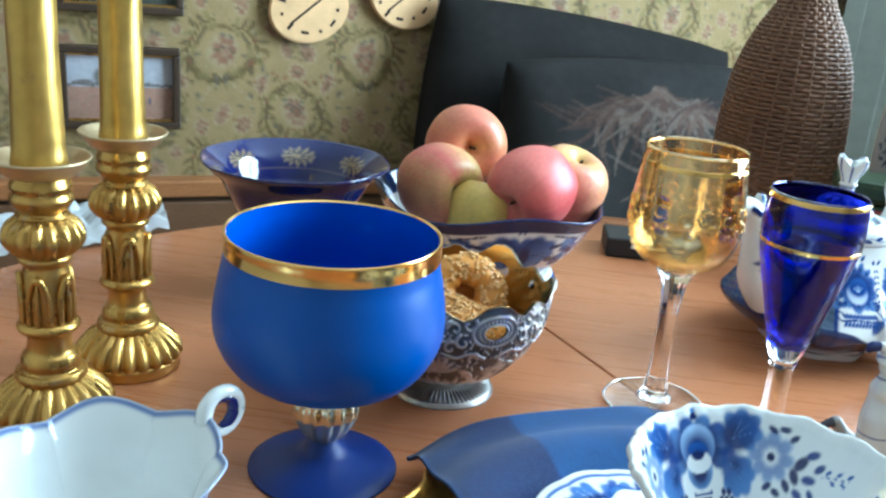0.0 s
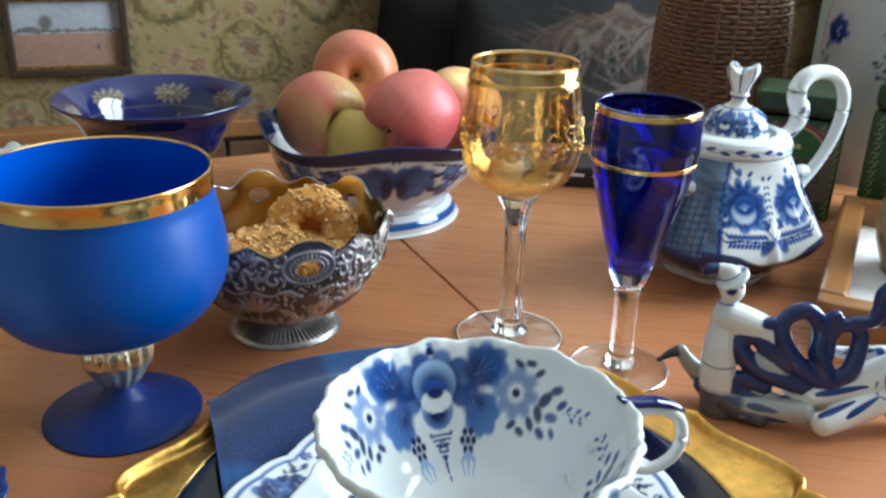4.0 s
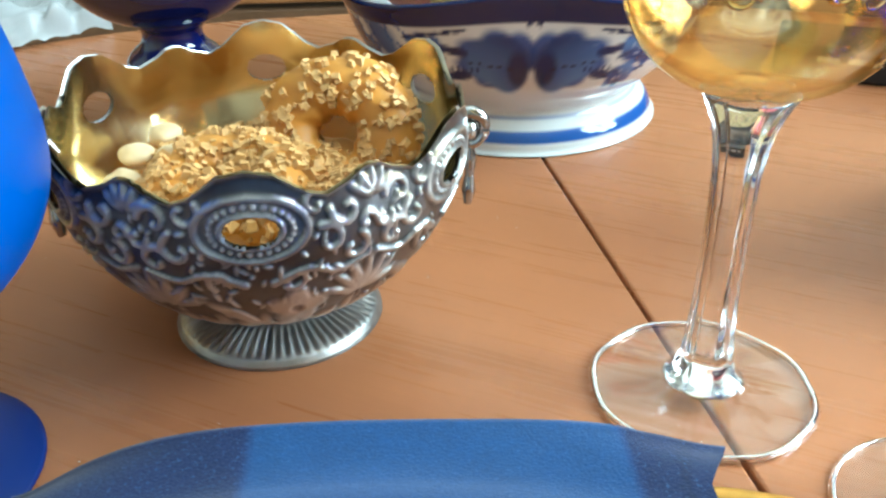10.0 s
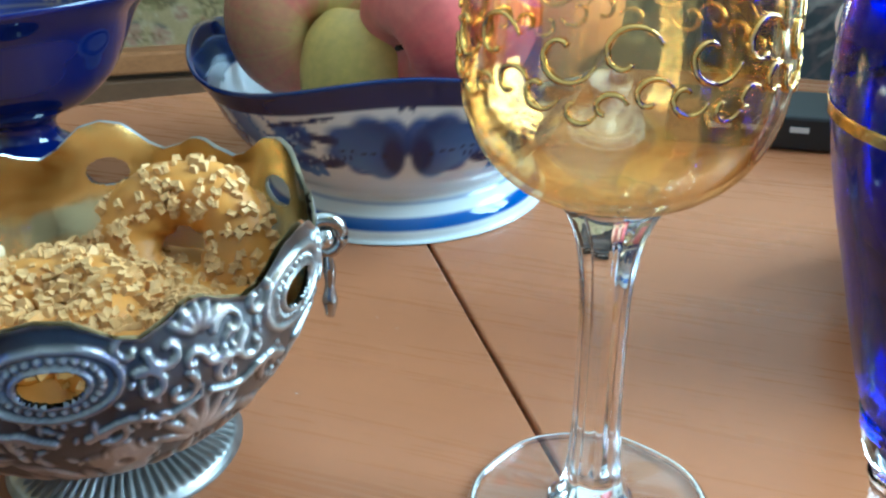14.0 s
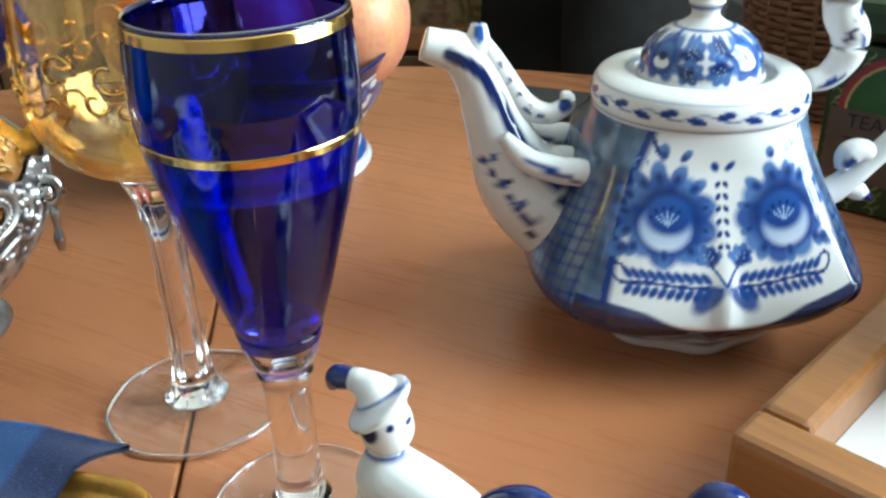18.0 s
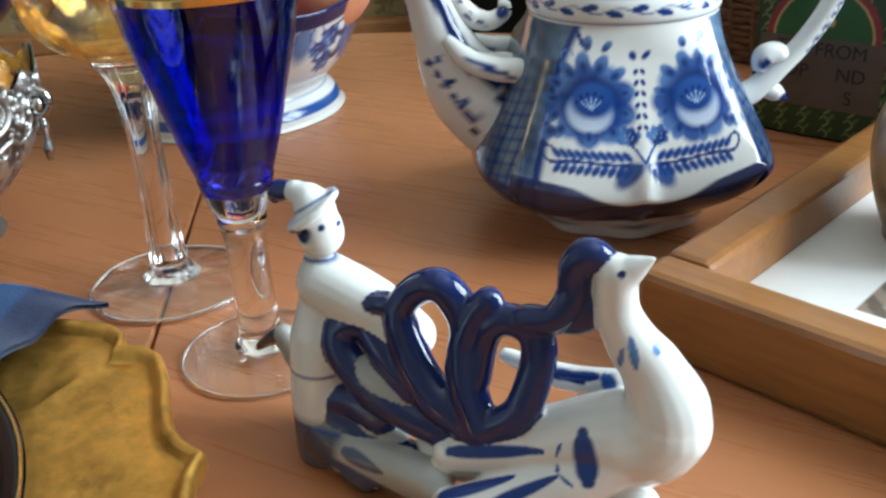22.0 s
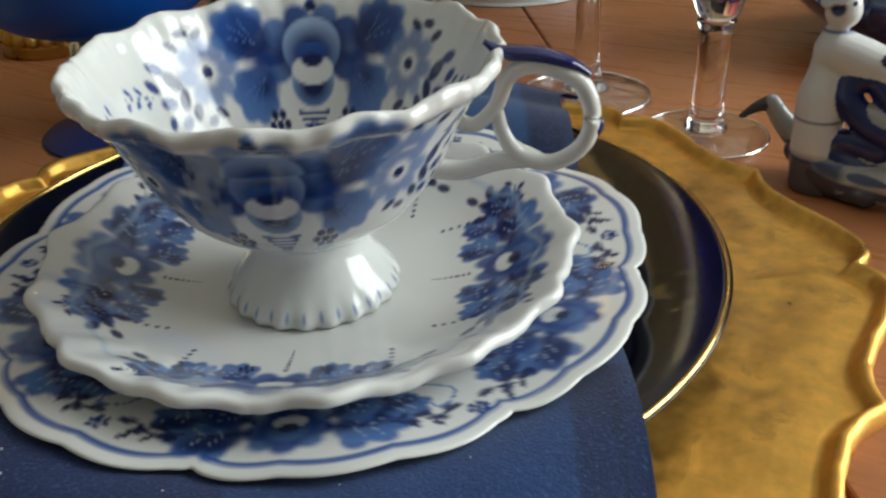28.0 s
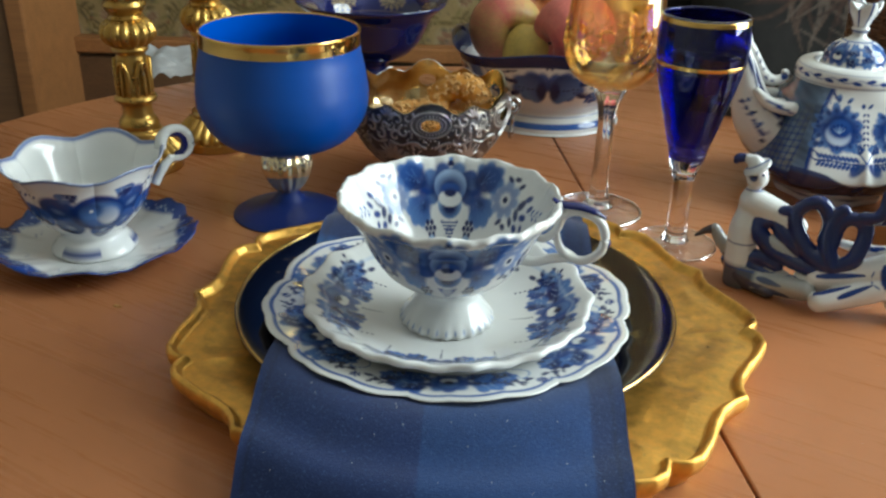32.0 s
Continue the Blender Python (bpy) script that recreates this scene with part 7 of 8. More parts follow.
    limb(B, [(0.638, 0.728, 0.014), (0.623, 0.729, 0.012), (0.61, 0.731, 0.013), (0.602, 0.733, 0.018), (0.609, 0.733, 0.022), (0.621, 0.731, 0.02)], [0.0031, 0.0044, 0.0057, 0.0061, 0.0052, 0.0048])
    limb(B, [(0.651, 0.73, 0.027), (0.639, 0.732, 0.033), (0.63, 0.735, 0.043), (0.626, 0.737, 0.054), (0.63, 0.739, 0.061), (0.638, 0.739, 0.065), (0.644, 0.739, 0.06), (0.647, 0.738, 0.053), (0.646, 0.735, 0.042)], [0.0049, 0.0060, 0.0057, 0.0052, 0.0046, 0.0048, 0.0051, 0.0051, 0.0048])
    limb(B, [(0.616, 0.738, 0.054), (0.622, 0.738, 0.056), (0.627, 0.738, 0.056)], [0.0038, 0.0037, 0.0030])
    limb(B, [(0.654, 0.73, 0.028), (0.649, 0.733, 0.038), (0.647, 0.736, 0.049), (0.65, 0.738, 0.059), (0.653, 0.739, 0.063)], [0.0056, 0.0056, 0.0051, 0.0046, 0.0043])
    limb(B, [(0.656, 0.73, 0.028), (0.664, 0.732, 0.034), (0.667, 0.735, 0.042), (0.668, 0.738, 0.051), (0.666, 0.739, 0.057), (0.66, 0.739, 0.059), (0.655, 0.738, 0.057), (0.652, 0.737, 0.051), (0.651, 0.734, 0.041)], [0.0048, 0.0051, 0.0051, 0.0050, 0.0050, 0.0046, 0.0043, 0.0043, 0.0044])
    limb(B, [(0.665, 0.738, 0.061), (0.672, 0.738, 0.063), (0.676, 0.741, 0.069), (0.676, 0.742, 0.076), (0.68, 0.742, 0.081), (0.685, 0.742, 0.079)], [0.0042, 0.0038, 0.0045, 0.0045, 0.0048, 0.0034])
    limb(B, [(0.673, 0.741, 0.061), (0.679, 0.742, 0.062), (0.683, 0.742, 0.068)], [0.0039, 0.0035, 0.0028])
    limb(G, [(0.6090, 0.7345, 0.036), (0.6200, 0.7320, 0.032), (0.6320, 0.7300, 0.027)], [0.0042, 0.0049, 0.0034])
    limb(G, [(0.6080, 0.7330, 0.0165), (0.6180, 0.7310, 0.0155), (0.6280, 0.7295, 0.0150)], [0.0032, 0.0043, 0.0029])
    # hat brim
    brim = lathe("brim", [(0, -0.0015), (0.0084, -0.0012), (0.0094, 0.0002), (0.0084, 0.0014), (0, 0.0016)], 40, 20)
    brim.transform(Matrix.Translation((0.5970, 0.7410, 0.0795)) @ Matrix.Rotation(radians(-33), 4, "Y") @ Matrix.Rotation(radians(14), 4, "X"))
    bm.from_mesh(brim)
    bmesh.ops.recalc_face_normals(bm, faces=bm.faces)
    raw = bpy.data.meshes.new("figurine_raw")
    bm.to_mesh(raw)
    bm.free()
    tmp = new("figurine_raw", raw)
    m = tmp.modifiers.new("union", "REMESH")
    m.mode, m.voxel_size = "VOXEL", 0.00065
    s = tmp.modifiers.new("soften", "SMOOTH")
    s.factor, s.iterations = 0.5, 7
    me = bpy.data.meshes.new_from_object(tmp.evaluated_get(bpy.context.evaluated_depsgraph_get()))
    bpy.data.objects.remove(tmp)
    co = coords(me)
    best, col = np.full(len(co), 1e9), np.tile(W, (len(co), 1))
    for rgb, line, r in chains:
        d = np.min(np.linalg.norm(co[:, None] - line[None], axis=2) - r[None], axis=1)
        hit = d < best
        best[hit] = d[hit]
        col[hit] = rgb
    # dots of the faces and the flat brush patches
    marks = [(0.6020, 0.7373, 0.0763, 0.0011, NAVY), (0.6043, 0.7425, 0.0760, 0.0010, NAVY), (0.5965, 0.7353, 0.0743, 0.0034, NAVY), (0.6894, 0.7378, 0.0793, 0.0012, NAVY), (0.7000, 0.7280, 0.0080, 0.0020, SKY)]
    for x, y, z, r, rgb in marks:
        d = np.linalg.norm((co - np.array((x, y, z))) * np.array((1, 0.5, 1)), axis=1)
        a = np.clip((1 - d / r) / 0.3, 0, 1)[:, None]
        col = col * (1 - a) + np.array(rgb) * a

    def petal(p, q, w0, w1, rgb, strength=1.0):
        """A brush petal from p to q on the glaze, w0 wide at its start and w1 at its end."""
        p, q = np.array(p), np.array(q)
        t = np.clip((co - p) @ (q - p) / ((q - p) @ (q - p)), 0, 1)
        d = np.linalg.norm((co - p - t[:, None] * (q - p)) * np.array((1, 0.6, 1)), axis=1)
        w = (w0 + (w1 - w0) * t) * np.sqrt(np.clip(4 * t * (1 - t), 0.12, 1)) ** 0.6
        a = strength * np.clip((1 - d / w) / 0.3, 0, 1)[:, None]
        return col * (1 - a) + np.array(rgb) * a

    low = np.clip((0.018 - co[:, 2]) / 0.004, 0, 1) * np.clip((0.612 - co[:, 0]) / 0.004, 0, 1)
    col = col * (1 - 0.9 * low[:, None]) + np.array((0.020, 0.026, 0.060)) * 0.9 * low[:, None]
    for p, q, w0, w1, rgb in (((0.6475, 0.7230, 0.0228), (0.6735, 0.7267, 0.0287), 0.0024, 0.0015, DEEP), ((0.6488, 0.7144, 0.0145), (0.6672, 0.7222, 0.0217), 0.0026, 0.0012, DEEP),
                              ((0.6630, 0.7148, 0.0156), (0.6790, 0.7232, 0.0251), 0.0025, 0.0012, DEEP), ((0.6836, 0.7288, 0.0362), (0.6872, 0.7240, 0.0256), 0.0036, 0.0040, DEEP),
                              ((0.6781, 0.7274, 0.0322), (0.6772, 0.7252, 0.0280), 0.0007, 0.0007, MID), ((0.6772, 0.7252, 0.0280), (0.6790, 0.7245, 0.0255), 0.0007, 0.0007, MID), ((0.6790, 0.7245, 0.0255), (0.6835, 0.7225, 0.0240), 0.0007, 0.0007, MID),
                              ((0.6925, 0.7358, 0.0640), (0.6950, 0.7350, 0.0560), 0.0010, 0.0016, SKY), ((0.6985, 0.7390, 0.0640), (0.6990, 0.7390, 0.0580), 0.0010, 0.0014, SKY), ((0.6911, 0.7352, 0.0600), (0.6905, 0.7350, 0.0550), 0.0008, 0.0012, SKY),
                              ((0.6600, 0.7510, 0.0385), (0.6760, 0.7494, 0.0370), 0.0014, 0.0022, DEEP), ((0.6640, 0.7500, 0.0350), (0.6800, 0.7500, 0.0395), 0.0012, 0.0020, DEEP), ((0.6820, 0.7495, 0.0400), (0.6860, 0.7490, 0.0380), 0.0026, 0.0026, MID),
                              ((0.6130, 0.7210, 0.0125), (0.6280, 0.7183, 0.0120), 0.0030, 0.0012, (0.05, 0.07, 0.14)), ((0.6060, 0.7230, 0.0080), (0.6350, 0.7160, 0.0060), 0.0030, 0.0020, (0.04, 0.06, 0.13))):
        col = petal(p, q, w0, w1, rgb)
    for z0, x0, x1, w in ((0.0645, 0.585, 0.606, 0.0009), (0.0300, 0.580, 0.606, 0.0008), (0.0145, 0.583, 0.610, 0.0008)):
        a = (np.clip(1 - np.abs(co[:, 2] - z0) / w, 0, 1) * (co[:, 0] > x0) * (co[:, 0] < x1))[:, None]
        col = col * (1 - a) + np.array(DEEP) * a
    hatband = (np.clip(1 - np.abs((co[:, 2] - 0.0795) - (co[:, 0] - 0.597) * 0.62 - 0.0022) / 0.0008, 0, 1) * (co[:, 2] > 0.074) * (co[:, 0] < 0.612))[:, None]
    col = col * (1 - hatband) + np.array(MID) * hatband
    set_paint(me, col)
    co[:, 2] = np.maximum(co[:, 2], 0.0003)
    me.vertices.foreach_set("co", co.astype(np.float32).reshape(-1))
    me.update()
    fig = part("figurine", me, M_GLAZE)
    tagged(fig, "white porcelain figurine of a bird rider with cobalt openwork fan", "figurine")


build_figurine()


# ---- tray, jar, tins and wicker bottle at the far side ----
def build_frame_tray():
    ax, ay = Vector((0.956, -0.292, 0)), Vector((0.292, 0.956, 0))
    a = math.atan2(ax.y, ax.x)
    ft = thing("picture_frame", (0.667, 0.829, 0), a, label="honey-coloured wooden frame lying flat with a printed card inside", category="frame")
    L, W, w, h = 0.30, 0.24, 0.0185, 0.031
    for x0, x1, y0, y1 in ((0, L, 0, w), (0, L, W - w, W), (0, w, w, W - w), (L - w, L, w, W - w)):
        box_part("rail", (x1 - x0 - 0.0004, y1 - y0 - 0.0004, h), M_OAK, ft, Matrix.Translation(((x0 + x1) / 2, (y0 + y1) / 2, h / 2 + 0.0005)), 0.003)
    s, t = np.meshgrid(np.linspace(w, L - w, 240), np.linspace(w, W - w, 200), indexing="ij")
    cv = Canvas(s, t, (0.74, 0.73, 0.71))
    u, v = cv.u - 0.056, cv.v - 0.056
    inside = (u > 0) & (v > 0) & (u < 0.20) & (v < 0.13)
    edge = np.minimum(np.minimum(u, v), np.minimum(0.20 - u, 0.13 - v))
    tone = np.where((edge < 0.022)[:, None], np.array((0.16, 0.12, 0.09)) * (0.7 + 0.8 * (np.sin((u + v) * 420) > 0)[:, None]), np.array((0.30, 0.13, 0.09)))
    tone = np.where((np.abs(edge - 0.011) < 0.004)[:, None], np.array((0.45, 0.40, 0.32)) * (0.6 + 0.5 * (np.sin((u - v) * 600) > 0.2)[:, None]), tone)
    cv.c[inside] = tone[inside]
    P = np.stack([s, t, 0 * s + 0.0115], -1)
    part("card", grid_mesh("card", P, False, False, cv.c), M_MAT, ft, "white card with a dark printed border")
    box_part("backing", (L - 2 * w + 0.004, W - 2 * w + 0.004, 0.009), M_DADO, ft, Matrix.Translation((L / 2, W / 2, 0.006)), 0.0)


build_frame_tray()


def build_jar():
    j = thing("stoneware_jar", (0.768, 0.938, 0.0118), label="beige glazed stoneware jar with a painted scene and wooden stopper", category="jar")

    def paint(T, A, R, Z):
        cv = Canvas(T * 0.035, Z, (0.30, 0.195, 0.10), wrap=2 * math.pi * 0.035)
        z = cv.v
        cv.lay(np.arange(len(z)), np.clip(1 - np.abs(z - 0.058) / 0.0016, 0, 1), (0.50, 0.46, 0.38))
        cv.lay(np.arange(len(z)), 0.5 * np.clip((z - 0.060) / 0.004, 0, 1), (0.36, 0.31, 0.22))
        rng = random.Random(3)
        for k in range(60):
            cv.blob(rng.uniform(0, 0.22), rng.uniform(0.010, 0.052), rng.uniform(0.003, 0.008), rng.uniform(0.003, 0.007), rng.uniform(0, 3), rng.choice(((0.15, 0.08, 0.035), (0.36, 0.25, 0.10), (0.09, 0.07, 0.05), (0.38, 0.30, 0.18))), 0.75, 0.5)
        return cv.c

    part("body", lathe("body", [(0, 0.0), (0.026, 0.0), (0.0285, 0.004), (0.034, 0.018), (0.0375, 0.034), (0.0370, 0.048), (0.0330, 0.060), (0.0270, 0.068), (0.0205, 0.0735), (0.0195, 0.082), (0.0215, 0.088), (0.0190, 0.089), (0, 0.089)], 160, 120, paint=paint), M_STONEWARE, j)
    part("white_collar", lathe("white_collar", [(0.0200, 0.0745), (0.0205, 0.079), (0.0206, 0.084), (0.0203, 0.084), (0.0198, 0.0745)], 64, 20), M_WHITE, j, "cracked white collar")
    part("stopper", lathe("stopper", [(0, 0.088), (0.0185, 0.088), (0.0200, 0.092), (0.0200, 0.101), (0.0180, 0.1045), (0, 0.1055)], 64, 30), M_CORK, j, "orange wooden stopper")


build_jar()


def letters(text, size, m, mat, parent):
    cu = bpy.data.curves.new("lettering", "FONT")
    cu.body, cu.size, cu.extrude, cu.align_x = text, size, 0.0001, "CENTER"
    ob = new("lettering", cu)
    me = bpy.data.meshes.new_from_object(ob.evaluated_get(bpy.context.evaluated_depsgraph_get()))
    bpy.data.objects.remove(ob)
    me.transform(m)
    return part("lettering", me, mat, parent, smooth=False)


def build_tin(loc, turn, size, label, with_text, name):
    t = thing(name, loc, turn, label=label, category="tea tin", group="tea tins")
    w, d, h = size
    box_part("body", (w - 0.001, d, h * 0.80), M_TINSIDE, t, Matrix.Translation((0, 0, h * 0.40)), 0.003)
    s, z = np.meshgrid(np.linspace(-w / 2 + 0.002, w / 2 - 0.002, 150), np.linspace(0.002, h * 0.80 - 0.003, 150), indexing="ij")
    cv = Canvas(s, z, (0.026, 0.050, 0.014))
    for k in range(12):
        for i in range(6):
            x, y = -w / 2 + w * (i + 0.5) / 6, h * 0.8 * (k + 0.5) / 12
            c = (0.22, 0.26, 0.10)
            cv.stroke([(x, y - 0.003), (x + 0.003, y), (x, y + 0.003), (x - 0.002, y + 0.001)], 0.0008, 0.0004, c, 0.8, 8)
            cv.blob(x + 0.004, y + 0.003, 0.003, 0.0012, 0.8, (0.10, 0.17, 0.05), 0.9, 0.5)
    if with_text:
        u, v = cv.u, cv.v
        r = np.hypot(u, v - h * 0.50)
        up = v > h * 0.50
        for lo, hi, c in ((0.0, 0.026, (0.03, 0.10, 0.02)), (0.026, 0.0275, (0.45, 0.30, 0.12)), (0.0275, 0.0310, (0.22, 0.03, 0.03))):
            m = (r >= lo) & (r < hi) & up
            cv.c[m] = c
        m = (np.abs(u) < w * 0.44) & (v < h * 0.50) & (v > h * 0.16)
        cv.c[m] = (0.11, 0.080, 0.058)
        for k in range(3):
            cv.blob(-0.004 + 0.004 * k, h * 0.585, 0.0022, 0.003, 0, (0.55, 0.42, 0.15), 1, 0.4)
    P = np.stack([s, 0 * s - d / 2 - 0.0012, z], -1)
    lab = part("printed_label", grid_mesh("printed_label", P, False, False, cv.c), M_TIN, t, "green and gold printed label")
    if with_text:
        for text, zz in (("TEA FROM", 0.42), ("TOP     ND", 0.31), ("            S", 0.20)):
            letters(text, 0.0105, Matrix.Translation((0, -d / 2 - 0.0016, h * zz)) @ Matrix.Rotation(radians(90), 4, "X"), M_INK, lab)
    lid = box_part("lid", (w, d + 0.001, h * 0.19), M_TINSIDE, t, Matrix.Translation((0, 0, h * 0.90)), 0.006)
    return t


M_TINSIDE = material("green_tin", (0.028, 0.048, 0.018), 0.4, vary=0.4, scale=110, metal=0.2)
build_tin((0.700, 1.105, 0.0), radians(-14), (0.078, 0.060, 0.112), "green and gold patterned tea tin with a printed panel", True, "tea_tin")
build_tin((0.805, 1.085, 0.0), radians(-24), (0.090, 0.060, 0.126), "tall green floral tea tin", False, "tea_tin")


def build_wicker_bottle():
    b = thing("wicker_bottle", (0.645, 1.275, -0.02), label="brown woven wicker demijohn with a narrow neck", category="bottle")
    stand = [(0.052, 0.0), (0.062, 0.03), (0.0675, 0.09), (0.0670, 0.15), (0.0600, 0.205), (0.0460, 0.245), (0.0300, 0.275), (0.0215, 0.300), (0.0200, 0.345)]
    # core behind the weave; its brown stands for shade in the gaps
    part("shaded_core", lathe("shaded_core", [(0, 0)] + [(r - 0.003, z) for r, z in stand] + [(0, 0.345)], 64, 60), M_WICKERIN, b, "inner bottle coloured as shaded wicker behind the strands")
    line = curve_through(stand, 74)
    th = np.linspace(0, 2 * np.pi, 120, endpoint=False)
    for k in range(73):
        r, z = line[k]
        w = 0.0013 * np.cos(th * 24 + (k % 2) * np.pi)
        pts = np.stack([(r + w) * np.cos(th), (r + w) * np.sin(th), np.full_like(th, z)], -1)
        ph = np.linspace(0, 2 * np.pi, 6, endpoint=False)
        ring = pts[:, None] + np.stack([np.cos(th)[:, None] * np.cos(ph) * 0.0019, np.sin(th)[:, None] * np.cos(ph) * 0.0019, np.broadcast_to(np.sin(ph) * 0.0024, (120, 6))], -1)
        part("wicker_strand", grid_mesh("wicker_strand", ring, True, True), M_WICKER, b)
    for k in range(24):
        a = k * 2 * math.pi / 24 + math.pi / 48
        part("wicker_stake", tube("wicker_stake", [(r * math.cos(a), r * math.sin(a), z) for r, z in stand], [0.0022, 0.0022, 0.0016], 6, 30), M_WICKER, b)


build_wicker_bottle()


def build_vase():
    v = thing("porcelain_vase", (0.800, 1.235, -0.02), label="tall white porcelain vase with dark blue painted leaves", category="vase")

    def paint(T, A, R, Z):
        cv = Canvas(T * 0.06, Z, (0.42, 0.43, 0.42), wrap=2 * math.pi * 0.06)
        for k in range(6):
            u = 2 * math.pi * 0.06 * k / 6
            leaf(cv, u, 0.20, 0.034, 1.2, NAVY, DEEP)
            leaf(cv, u + 0.01, 0.17, 0.030, -0.2, NAVY, DEEP)
            bud_spray(cv, u + 0.02, 0.12, 0.03, 1.9)
            leaf(cv, u - 0.01, 0.08, 0.024, 2.2, NAVY, DEEP)
        return cv.c

    part("body", lathe("body", [(0, 0), (0.040, 0), (0.044, 0.01), (0.056, 0.06), (0.0620, 0.12), (0.0600, 0.18), (0.048, 0.225), (0.032, 0.250), (0.029, 0.27), (0.034, 0.29), (0.031, 0.29), (0.026, 0.27), (0, 0.26)], 160, 120, paint=paint), M_GLAZE, v)


build_vase()


# ---- bench cushions and things on the wall ----
def cushion(name, loc, size, turn, mat, label, category, paint=None, lean=12, roll=0.0):
    c = thing(name, loc, turn, label=label, category=category)
    u, v = np.meshgrid(np.linspace(-1, 1, 150), np.linspace(-1, 1, 150), indexing="ij")
    puff = ((1 - u ** 4) * (1 - v ** 4)) ** 0.5
    wr = 0.004 * np.sin(u * 7 + v * 3) * puff + 0.003 * np.sin(v * 11 - u * 4)
    X, Zc = u * size[0] / 2 * (1 - 0.05 * (v ** 2)), v * size[2] / 2 * (1 - 0.06 * u ** 2) + size[2] / 2
    F_, B_ = -(puff * size[1] / 2 + wr), puff * size[1] / 2
    rot = Matrix.Rotation(radians(-lean), 3, "X") @ Matrix.Rotation(radians(roll), 3, "Y")
    R3 = np.array(rot)
    front = np.stack([X, F_, Zc], -1) @ R3.T
    back = np.stack([X, B_, Zc], -1) @ R3.T
    rgb = paint(u, v) if paint else None
    part("cover", grid_mesh("cover", front, False, False, rgb), mat, c)
    part("back_cover", grid_mesh("back_cover", back[::-1], False, False, None), M_BLACK, c)
    return c


def feather_print(u, v):
    cv = Canvas(u, v, (0.016, 0.015, 0.014))
    rng = random.Random(8)
    for x0, y0 in ((-0.30, 0.62), (0.05, 0.70), (0.38, 0.62), (0.20, 0.20)):
        for k in range(34):
            a = -1.57 + rng.uniform(-1.6, 1.6)
            s = rng.uniform(0.25, 0.62)
            c = rng.choice(((0.060, 0.040, 0.030), (0.050, 0.030, 0.022), (0.085, 0.066, 0.052), (0.035, 0.022, 0.018)))
            x, y = x0 + rng.uniform(-0.06, 0.06), y0 + rng.uniform(-0.06, 0.06)
            b = a + rng.uniform(-0.5, 0.5)
            cv.stroke([(x, y), (x + s * 0.5 * math.cos(a), y + s * 0.5 * math.sin(a)), (x + s * math.cos(b), y + s * math.sin(b))], 0.030, 0.008, c, 0.5, 10)
    return cv.c


A_BACK = math.atan2(BACK.y, BACK.x)
bench = thing("bench", label="low dark bench along the wall behind the table", category="bench")
_m = Matrix.Translation(room(0.62, 0.20, -0.30)) @ Matrix.Rotation(A_BACK, 4, "Z")
box_part("seat", (1.25, 0.36, 0.06), M_DADO, bench, _m, 0.006)
for _s in (0.05, 1.19):
    box_part("leg", (0.06, 0.34, FLOOR_Z * -1 - 0.33), M_DADO, bench, Matrix.Translation(room(_s, 0.20, (FLOOR_Z - 0.33) / 2)) @ Matrix.Rotation(A_BACK, 4, "Z"), 0.004)
cushion("black_cushion", room(0.43, 0.14, -0.262), (0.60, 0.14, 0.46), A_BACK, M_BLACK, "large plain black cushion leaning on the wall", "cushion", roll=7.0)
cushion("printed_cushion", room(0.47, 0.30, -0.27), (0.46, 0.13, 0.42), A_BACK, M_PRINT, "black cushion printed with a pale feathery pattern", "cushion", feather_print, 14)


def build_curtain():
    c = thing("curtain", label="grey-green curtain hanging in the corner", category="curtain")
    s, z = np.meshgrid(np.linspace(0, 1, 140), np.linspace(-0.70, 1.5, 30), indexing="ij")
    off = 0.020 * np.sin(s * 55) + 0.010 * np.sin(s * 23 + 1)
    P = np.array([[tuple(room(CORNER_S - 0.03 - 0.25 * max(0.0, 1 - a * 1.6) + 0.0 + o * 0.4, 0.05 + 0.46 * a + o * 0.5, zz)) for a, o, zz in zip(ra, ro, rz)] for ra, ro, rz in zip(s, off, z)])
    part("cloth", grid_mesh("cloth", P, False), M_CURTAIN, c)


build_curtain()


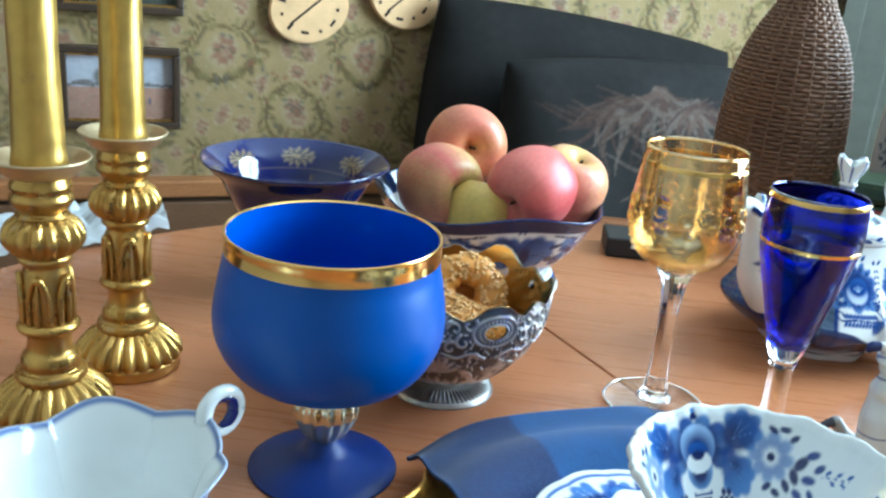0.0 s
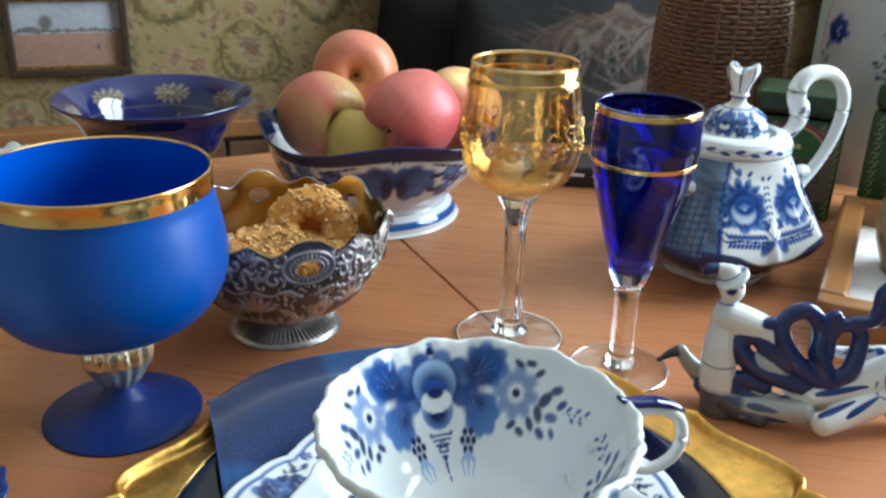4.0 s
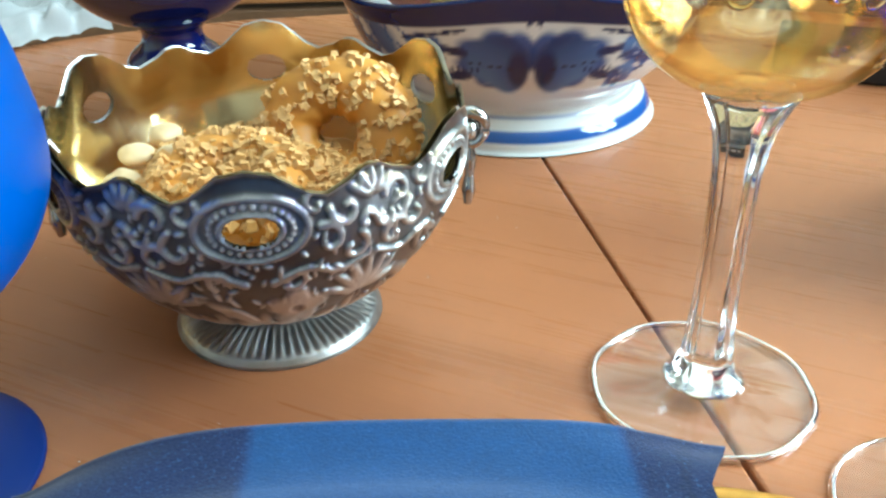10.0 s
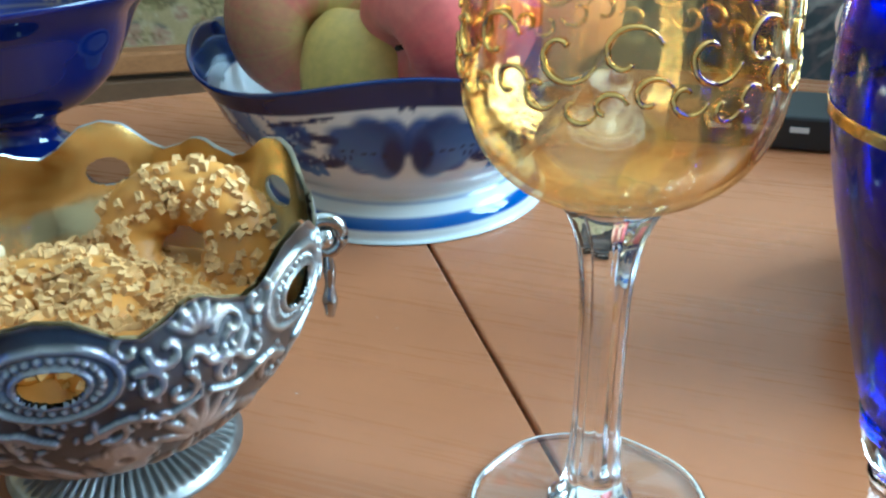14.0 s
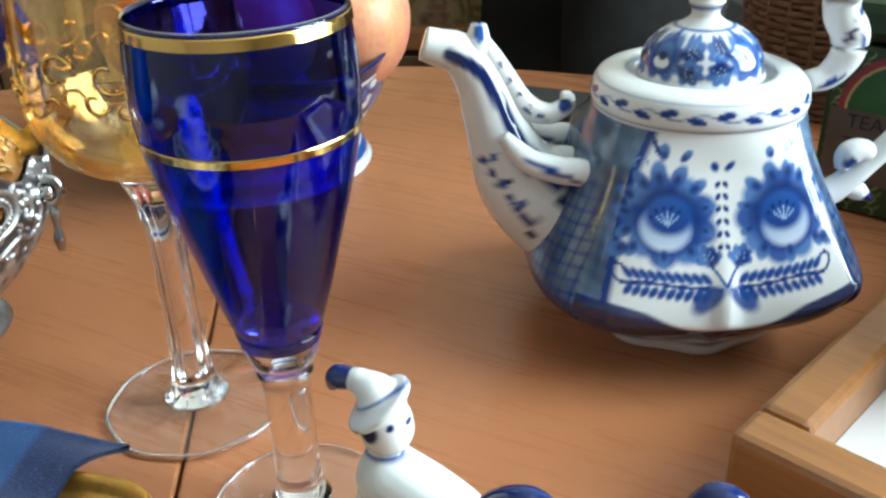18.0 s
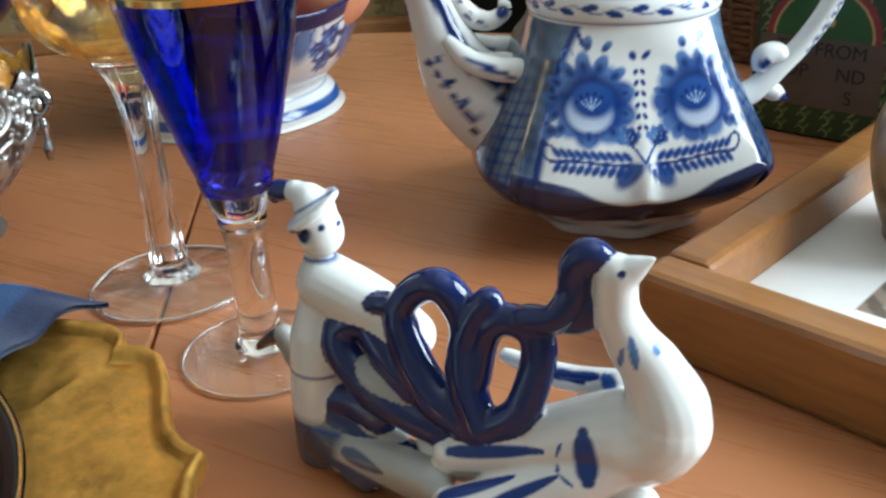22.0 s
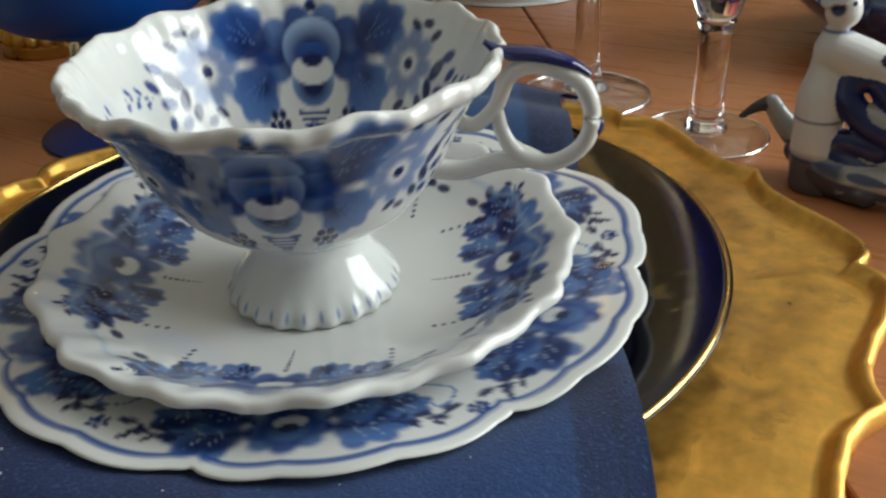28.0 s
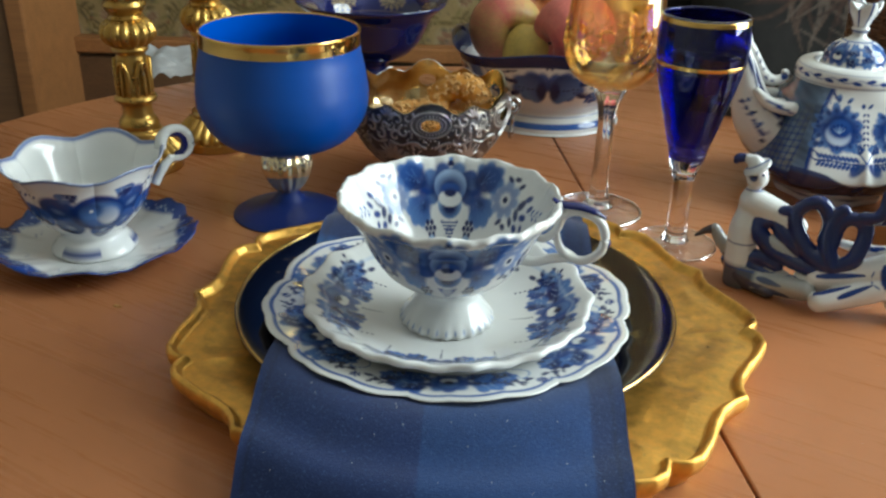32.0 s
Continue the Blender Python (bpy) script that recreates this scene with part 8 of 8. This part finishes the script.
def build_picture(s0, s1, z0, z1, w, label, plain=False):
    p = thing("framed_picture", room((s0 + s1) / 2, 0.0, z0), A_BACK, label=label, category="picture", group="pictures on the wall")
    W, H = s1 - s0, z1 - z0
    for x, z, sx, sz in ((0, w / 2, W, w), (0, H - w / 2, W, w), (-W / 2 + w / 2, H / 2, w, H - 2 * w), (W / 2 - w / 2, H / 2, w, H - 2 * w)):
        box_part("frame_side", (sx, 0.016, sz), M_DARKFRAME, p, Matrix.Translation((x, -0.010, z)), 0.002)
    for x, z, sx, sz in ((0, w + 0.0015, W - 2 * w, 0.003), (0, H - w - 0.0015, W - 2 * w, 0.003)):
        box_part("gilt_slip", (sx, 0.010, sz), M_GILT, p, Matrix.Translation((x, -0.008, z)), 0.0)
    u, v = np.meshgrid(np.linspace(-W / 2 + w, W / 2 - w, 120), np.linspace(w, H - w, 80), indexing="ij")
    cv = Canvas(u, (v - w) / (H - 2 * w), (0.30, 0.31, 0.36))
    t = cv.v
    if plain:
        cv.c[:] = np.array((0.05, 0.055, 0.04)) * (0.7 + 0.6 * t)[:, None]
    else:
        cv.c[t > 0.5] = (np.array((0.36, 0.36, 0.39)) * (0.8 + 0.35 * t)[:, None])[t > 0.5]
        cv.c[t <= 0.5] = (np.array((0.34, 0.20, 0.14)) * (0.75 + 0.4 * t)[:, None])[t <= 0.5]
        rng = random.Random(4)
        for k in range(26):
            x = -W / 2 + W * k / 26
            cv.blob(x, 0.53 + rng.uniform(-0.01, 0.02), 0.005, rng.uniform(0.02, 0.05), 0, (0.09, 0.08, 0.06), 0.9, 0.6)
        cv.blob(-W * 0.17, 0.66, 0.012, 0.14, 0, (0.10, 0.09, 0.07), 0.9, 0.5)
        cv.blob(-W * 0.30, 0.57, 0.016, 0.05, 0, (0.12, 0.10, 0.09), 0.9, 0.5)
        cv.blob(W * 0.24, 0.30, 0.003, 0.07, 0, (0.07, 0.07, 0.10), 0.9, 0.5)
        for k in range(90):
            cv.blob(rng.uniform(-W / 2, W / 2), rng.uniform(0.03, 0.45), 0.0022, 0.012, 0, rng.choice(((0.40, 0.12, 0.08), (0.38, 0.28, 0.2), (0.25, 0.2, 0.12))), 0.6, 0.6)
    P = np.stack([u, 0 * u - 0.006, v], -1)
    part("canvas", grid_mesh("canvas", P, False, False, cv.c), M_PICTURE, p, "painted field under a pale sky" if not plain else "dark landscape")


build_picture(-0.370, -0.200, -0.022, 0.100, 0.011, "small field landscape in a dark wooden frame")
build_picture(-0.370, -0.194, 0.148, 0.270, 0.011, "dark landscape in a dark wooden frame", True)


def build_plaque(s, z, r, turn, label):
    p = thing("carved_plaque", room(s, 0.004, z), A_BACK, label=label, category="plaque", group="carved plaques on the wall")
    bm = bmesh.new()
    bmesh.ops.create_cone(bm, segments=48, radius1=r, radius2=r, depth=0.012, cap_ends=True)
    bmesh.ops.bevel(bm, geom=[e for e in bm.edges if len([f for f in e.link_faces if len(f.verts) > 4]) == 1], offset=0.003, segments=2, affect="EDGES")
    bmesh.ops.scale(bm, vec=(1.0, 0.82, 1.0), verts=bm.verts)
    bmesh.ops.transform(bm, matrix=Matrix.Translation((0, -0.008, 0)) @ Matrix.Rotation(radians(90), 4, "X") @ Matrix.Rotation(turn, 4, "Z"), verts=bm.verts)
    part("disc", bm, M_BIRCH, p, smooth=False)
    for k in range(11):
        a = k * 2 * math.pi / 11
        m = Matrix.Translation((r * 0.70 * math.cos(a), -0.0145, r * 0.58 * math.sin(a))) @ Matrix.Rotation(-a + (0 if k % 2 else math.pi / 2), 4, "Y")
        box_part("burnt_slot", (0.012 if k % 3 else 0.005, 0.001, 0.0045), M_BURN, p, m, 0.0004)
    box_part("stem_line", (r * 1.2, 0.001, 0.003), M_BURN, p, Matrix.Translation((0, -0.0145, 0.0)) @ Matrix.Rotation(-0.7, 4, "Y"), 0.0)


build_plaque(-0.006, 0.170, 0.064, 0.3, "round birch plaque with burnt slots")
build_plaque(0.148, 0.196, 0.060, -0.4, "round birch plaque with burnt slots, partly hidden")


def build_left_post():
    p = thing("cabinet", room(-1.02, 0.10, FLOOR_Z), A_BACK, label="tall brown wooden cabinet side against the wall", category="cabinet")
    box_part("side_panel", (0.40, 0.20, 1.9), M_DADO, p, Matrix.Translation((0, 0, 0.95)), 0.004)
    box_part("edge_strip", (0.03, 0.21, 1.9), M_TRIM, p, Matrix.Translation((0.2, 0, 0.95)), 0.004)


build_left_post()


def build_film():
    f = thing("plastic_bag", (-0.055, 0.955, 0.001), 0.9, label="crumpled translucent plastic bag at the table edge", category="bag")
    u, v = np.meshgrid(np.linspace(-1, 1, 60), np.linspace(-1, 1, 40), indexing="ij")
    z = np.array([[max(0.0, 0.030 * (1 - b * b) * (0.6 + 0.9 * noise.noise((a * 2.2, b * 2.2, 1.0))) + 0.020 * abs(noise.noise((a * 5, b * 5, 3.0)))) for a, b in zip(ra, rb)] for ra, rb in zip(u, v)])
    P = np.stack([u * 0.11, v * 0.030 * (1 + 0.2 * np.sin(u * 5)), z + 0.001], -1)
    part("film", grid_mesh("film", P, False), M_CRUMPLE, f)


build_film()


def build_black_box():
    b = thing("black_box", (0.505, 1.135, 0), 0.05, label="small black box with pale lettering", category="box")
    box_part("case", (0.10, 0.05, 0.020), M_INK, b, Matrix.Translation((0, 0, 0.0105)), 0.002)
    for x, w in ((-0.02, 0.012), (0.0, 0.018), (0.022, 0.010)):
        box_part("pale_bar", (w, 0.0006, 0.003), M_WHITE, b, Matrix.Translation((x, -0.0255, 0.013)), 0.0)


build_black_box()


# ---- dust and crumbs ----
def build_dust():
    rng = random.Random(77)
    d = thing("dust_specks", label="tiny pale dust specks on the wood and the napkin", category="dust", kind="stuff")
    places = []
    for _ in range(150):
        a, r = rng.uniform(0, 2 * math.pi), 0.46 * math.sqrt(rng.random())
        p = Vector((TABLE_C.x + r * math.cos(a), TABLE_C.y + r * math.sin(a), 0.0))
        if (p.xy - Vector(TRAY_C)).length > 0.18:
            places.append((p, Vector((0, 0, 1))))
    for _ in range(90):
        a, b = rng.uniform(0.05, 0.95), rng.uniform(0.45, 0.98)
        x, y = 0.321 + 0.155 * a + 0.1885 * b, 0.667 + 0.081 * a - 0.372 * b
        places.append((Vector((x, y, float(napkin_height(x, y)) + 0.0012)), Vector((0, 0, 1))))
    part("specks", nut_pieces(rng, places, 0.00022), M_DUST, d, smooth=False)
    c = thing("pastry_crumbs", label="pale pastry crumbs on the wood beside the tray", category="crumbs", kind="stuff")
    spots = [(Vector((x + rng.uniform(-0.001, 0.001), y + rng.uniform(-0.0006, 0.0006), 0.0003)), Vector((0, 0, 1))) for x, y in ((0.276, 0.490), (0.2775, 0.4905), (0.279, 0.491), (0.238, 0.496)) for _ in range(2)]
    part("crumbs", nut_pieces(rng, spots, 0.0010), M_NUT, c, smooth=False)


M_DUST = material("pale_dust", (0.75, 0.73, 0.70), 0.9, vary=0.1)
build_dust()
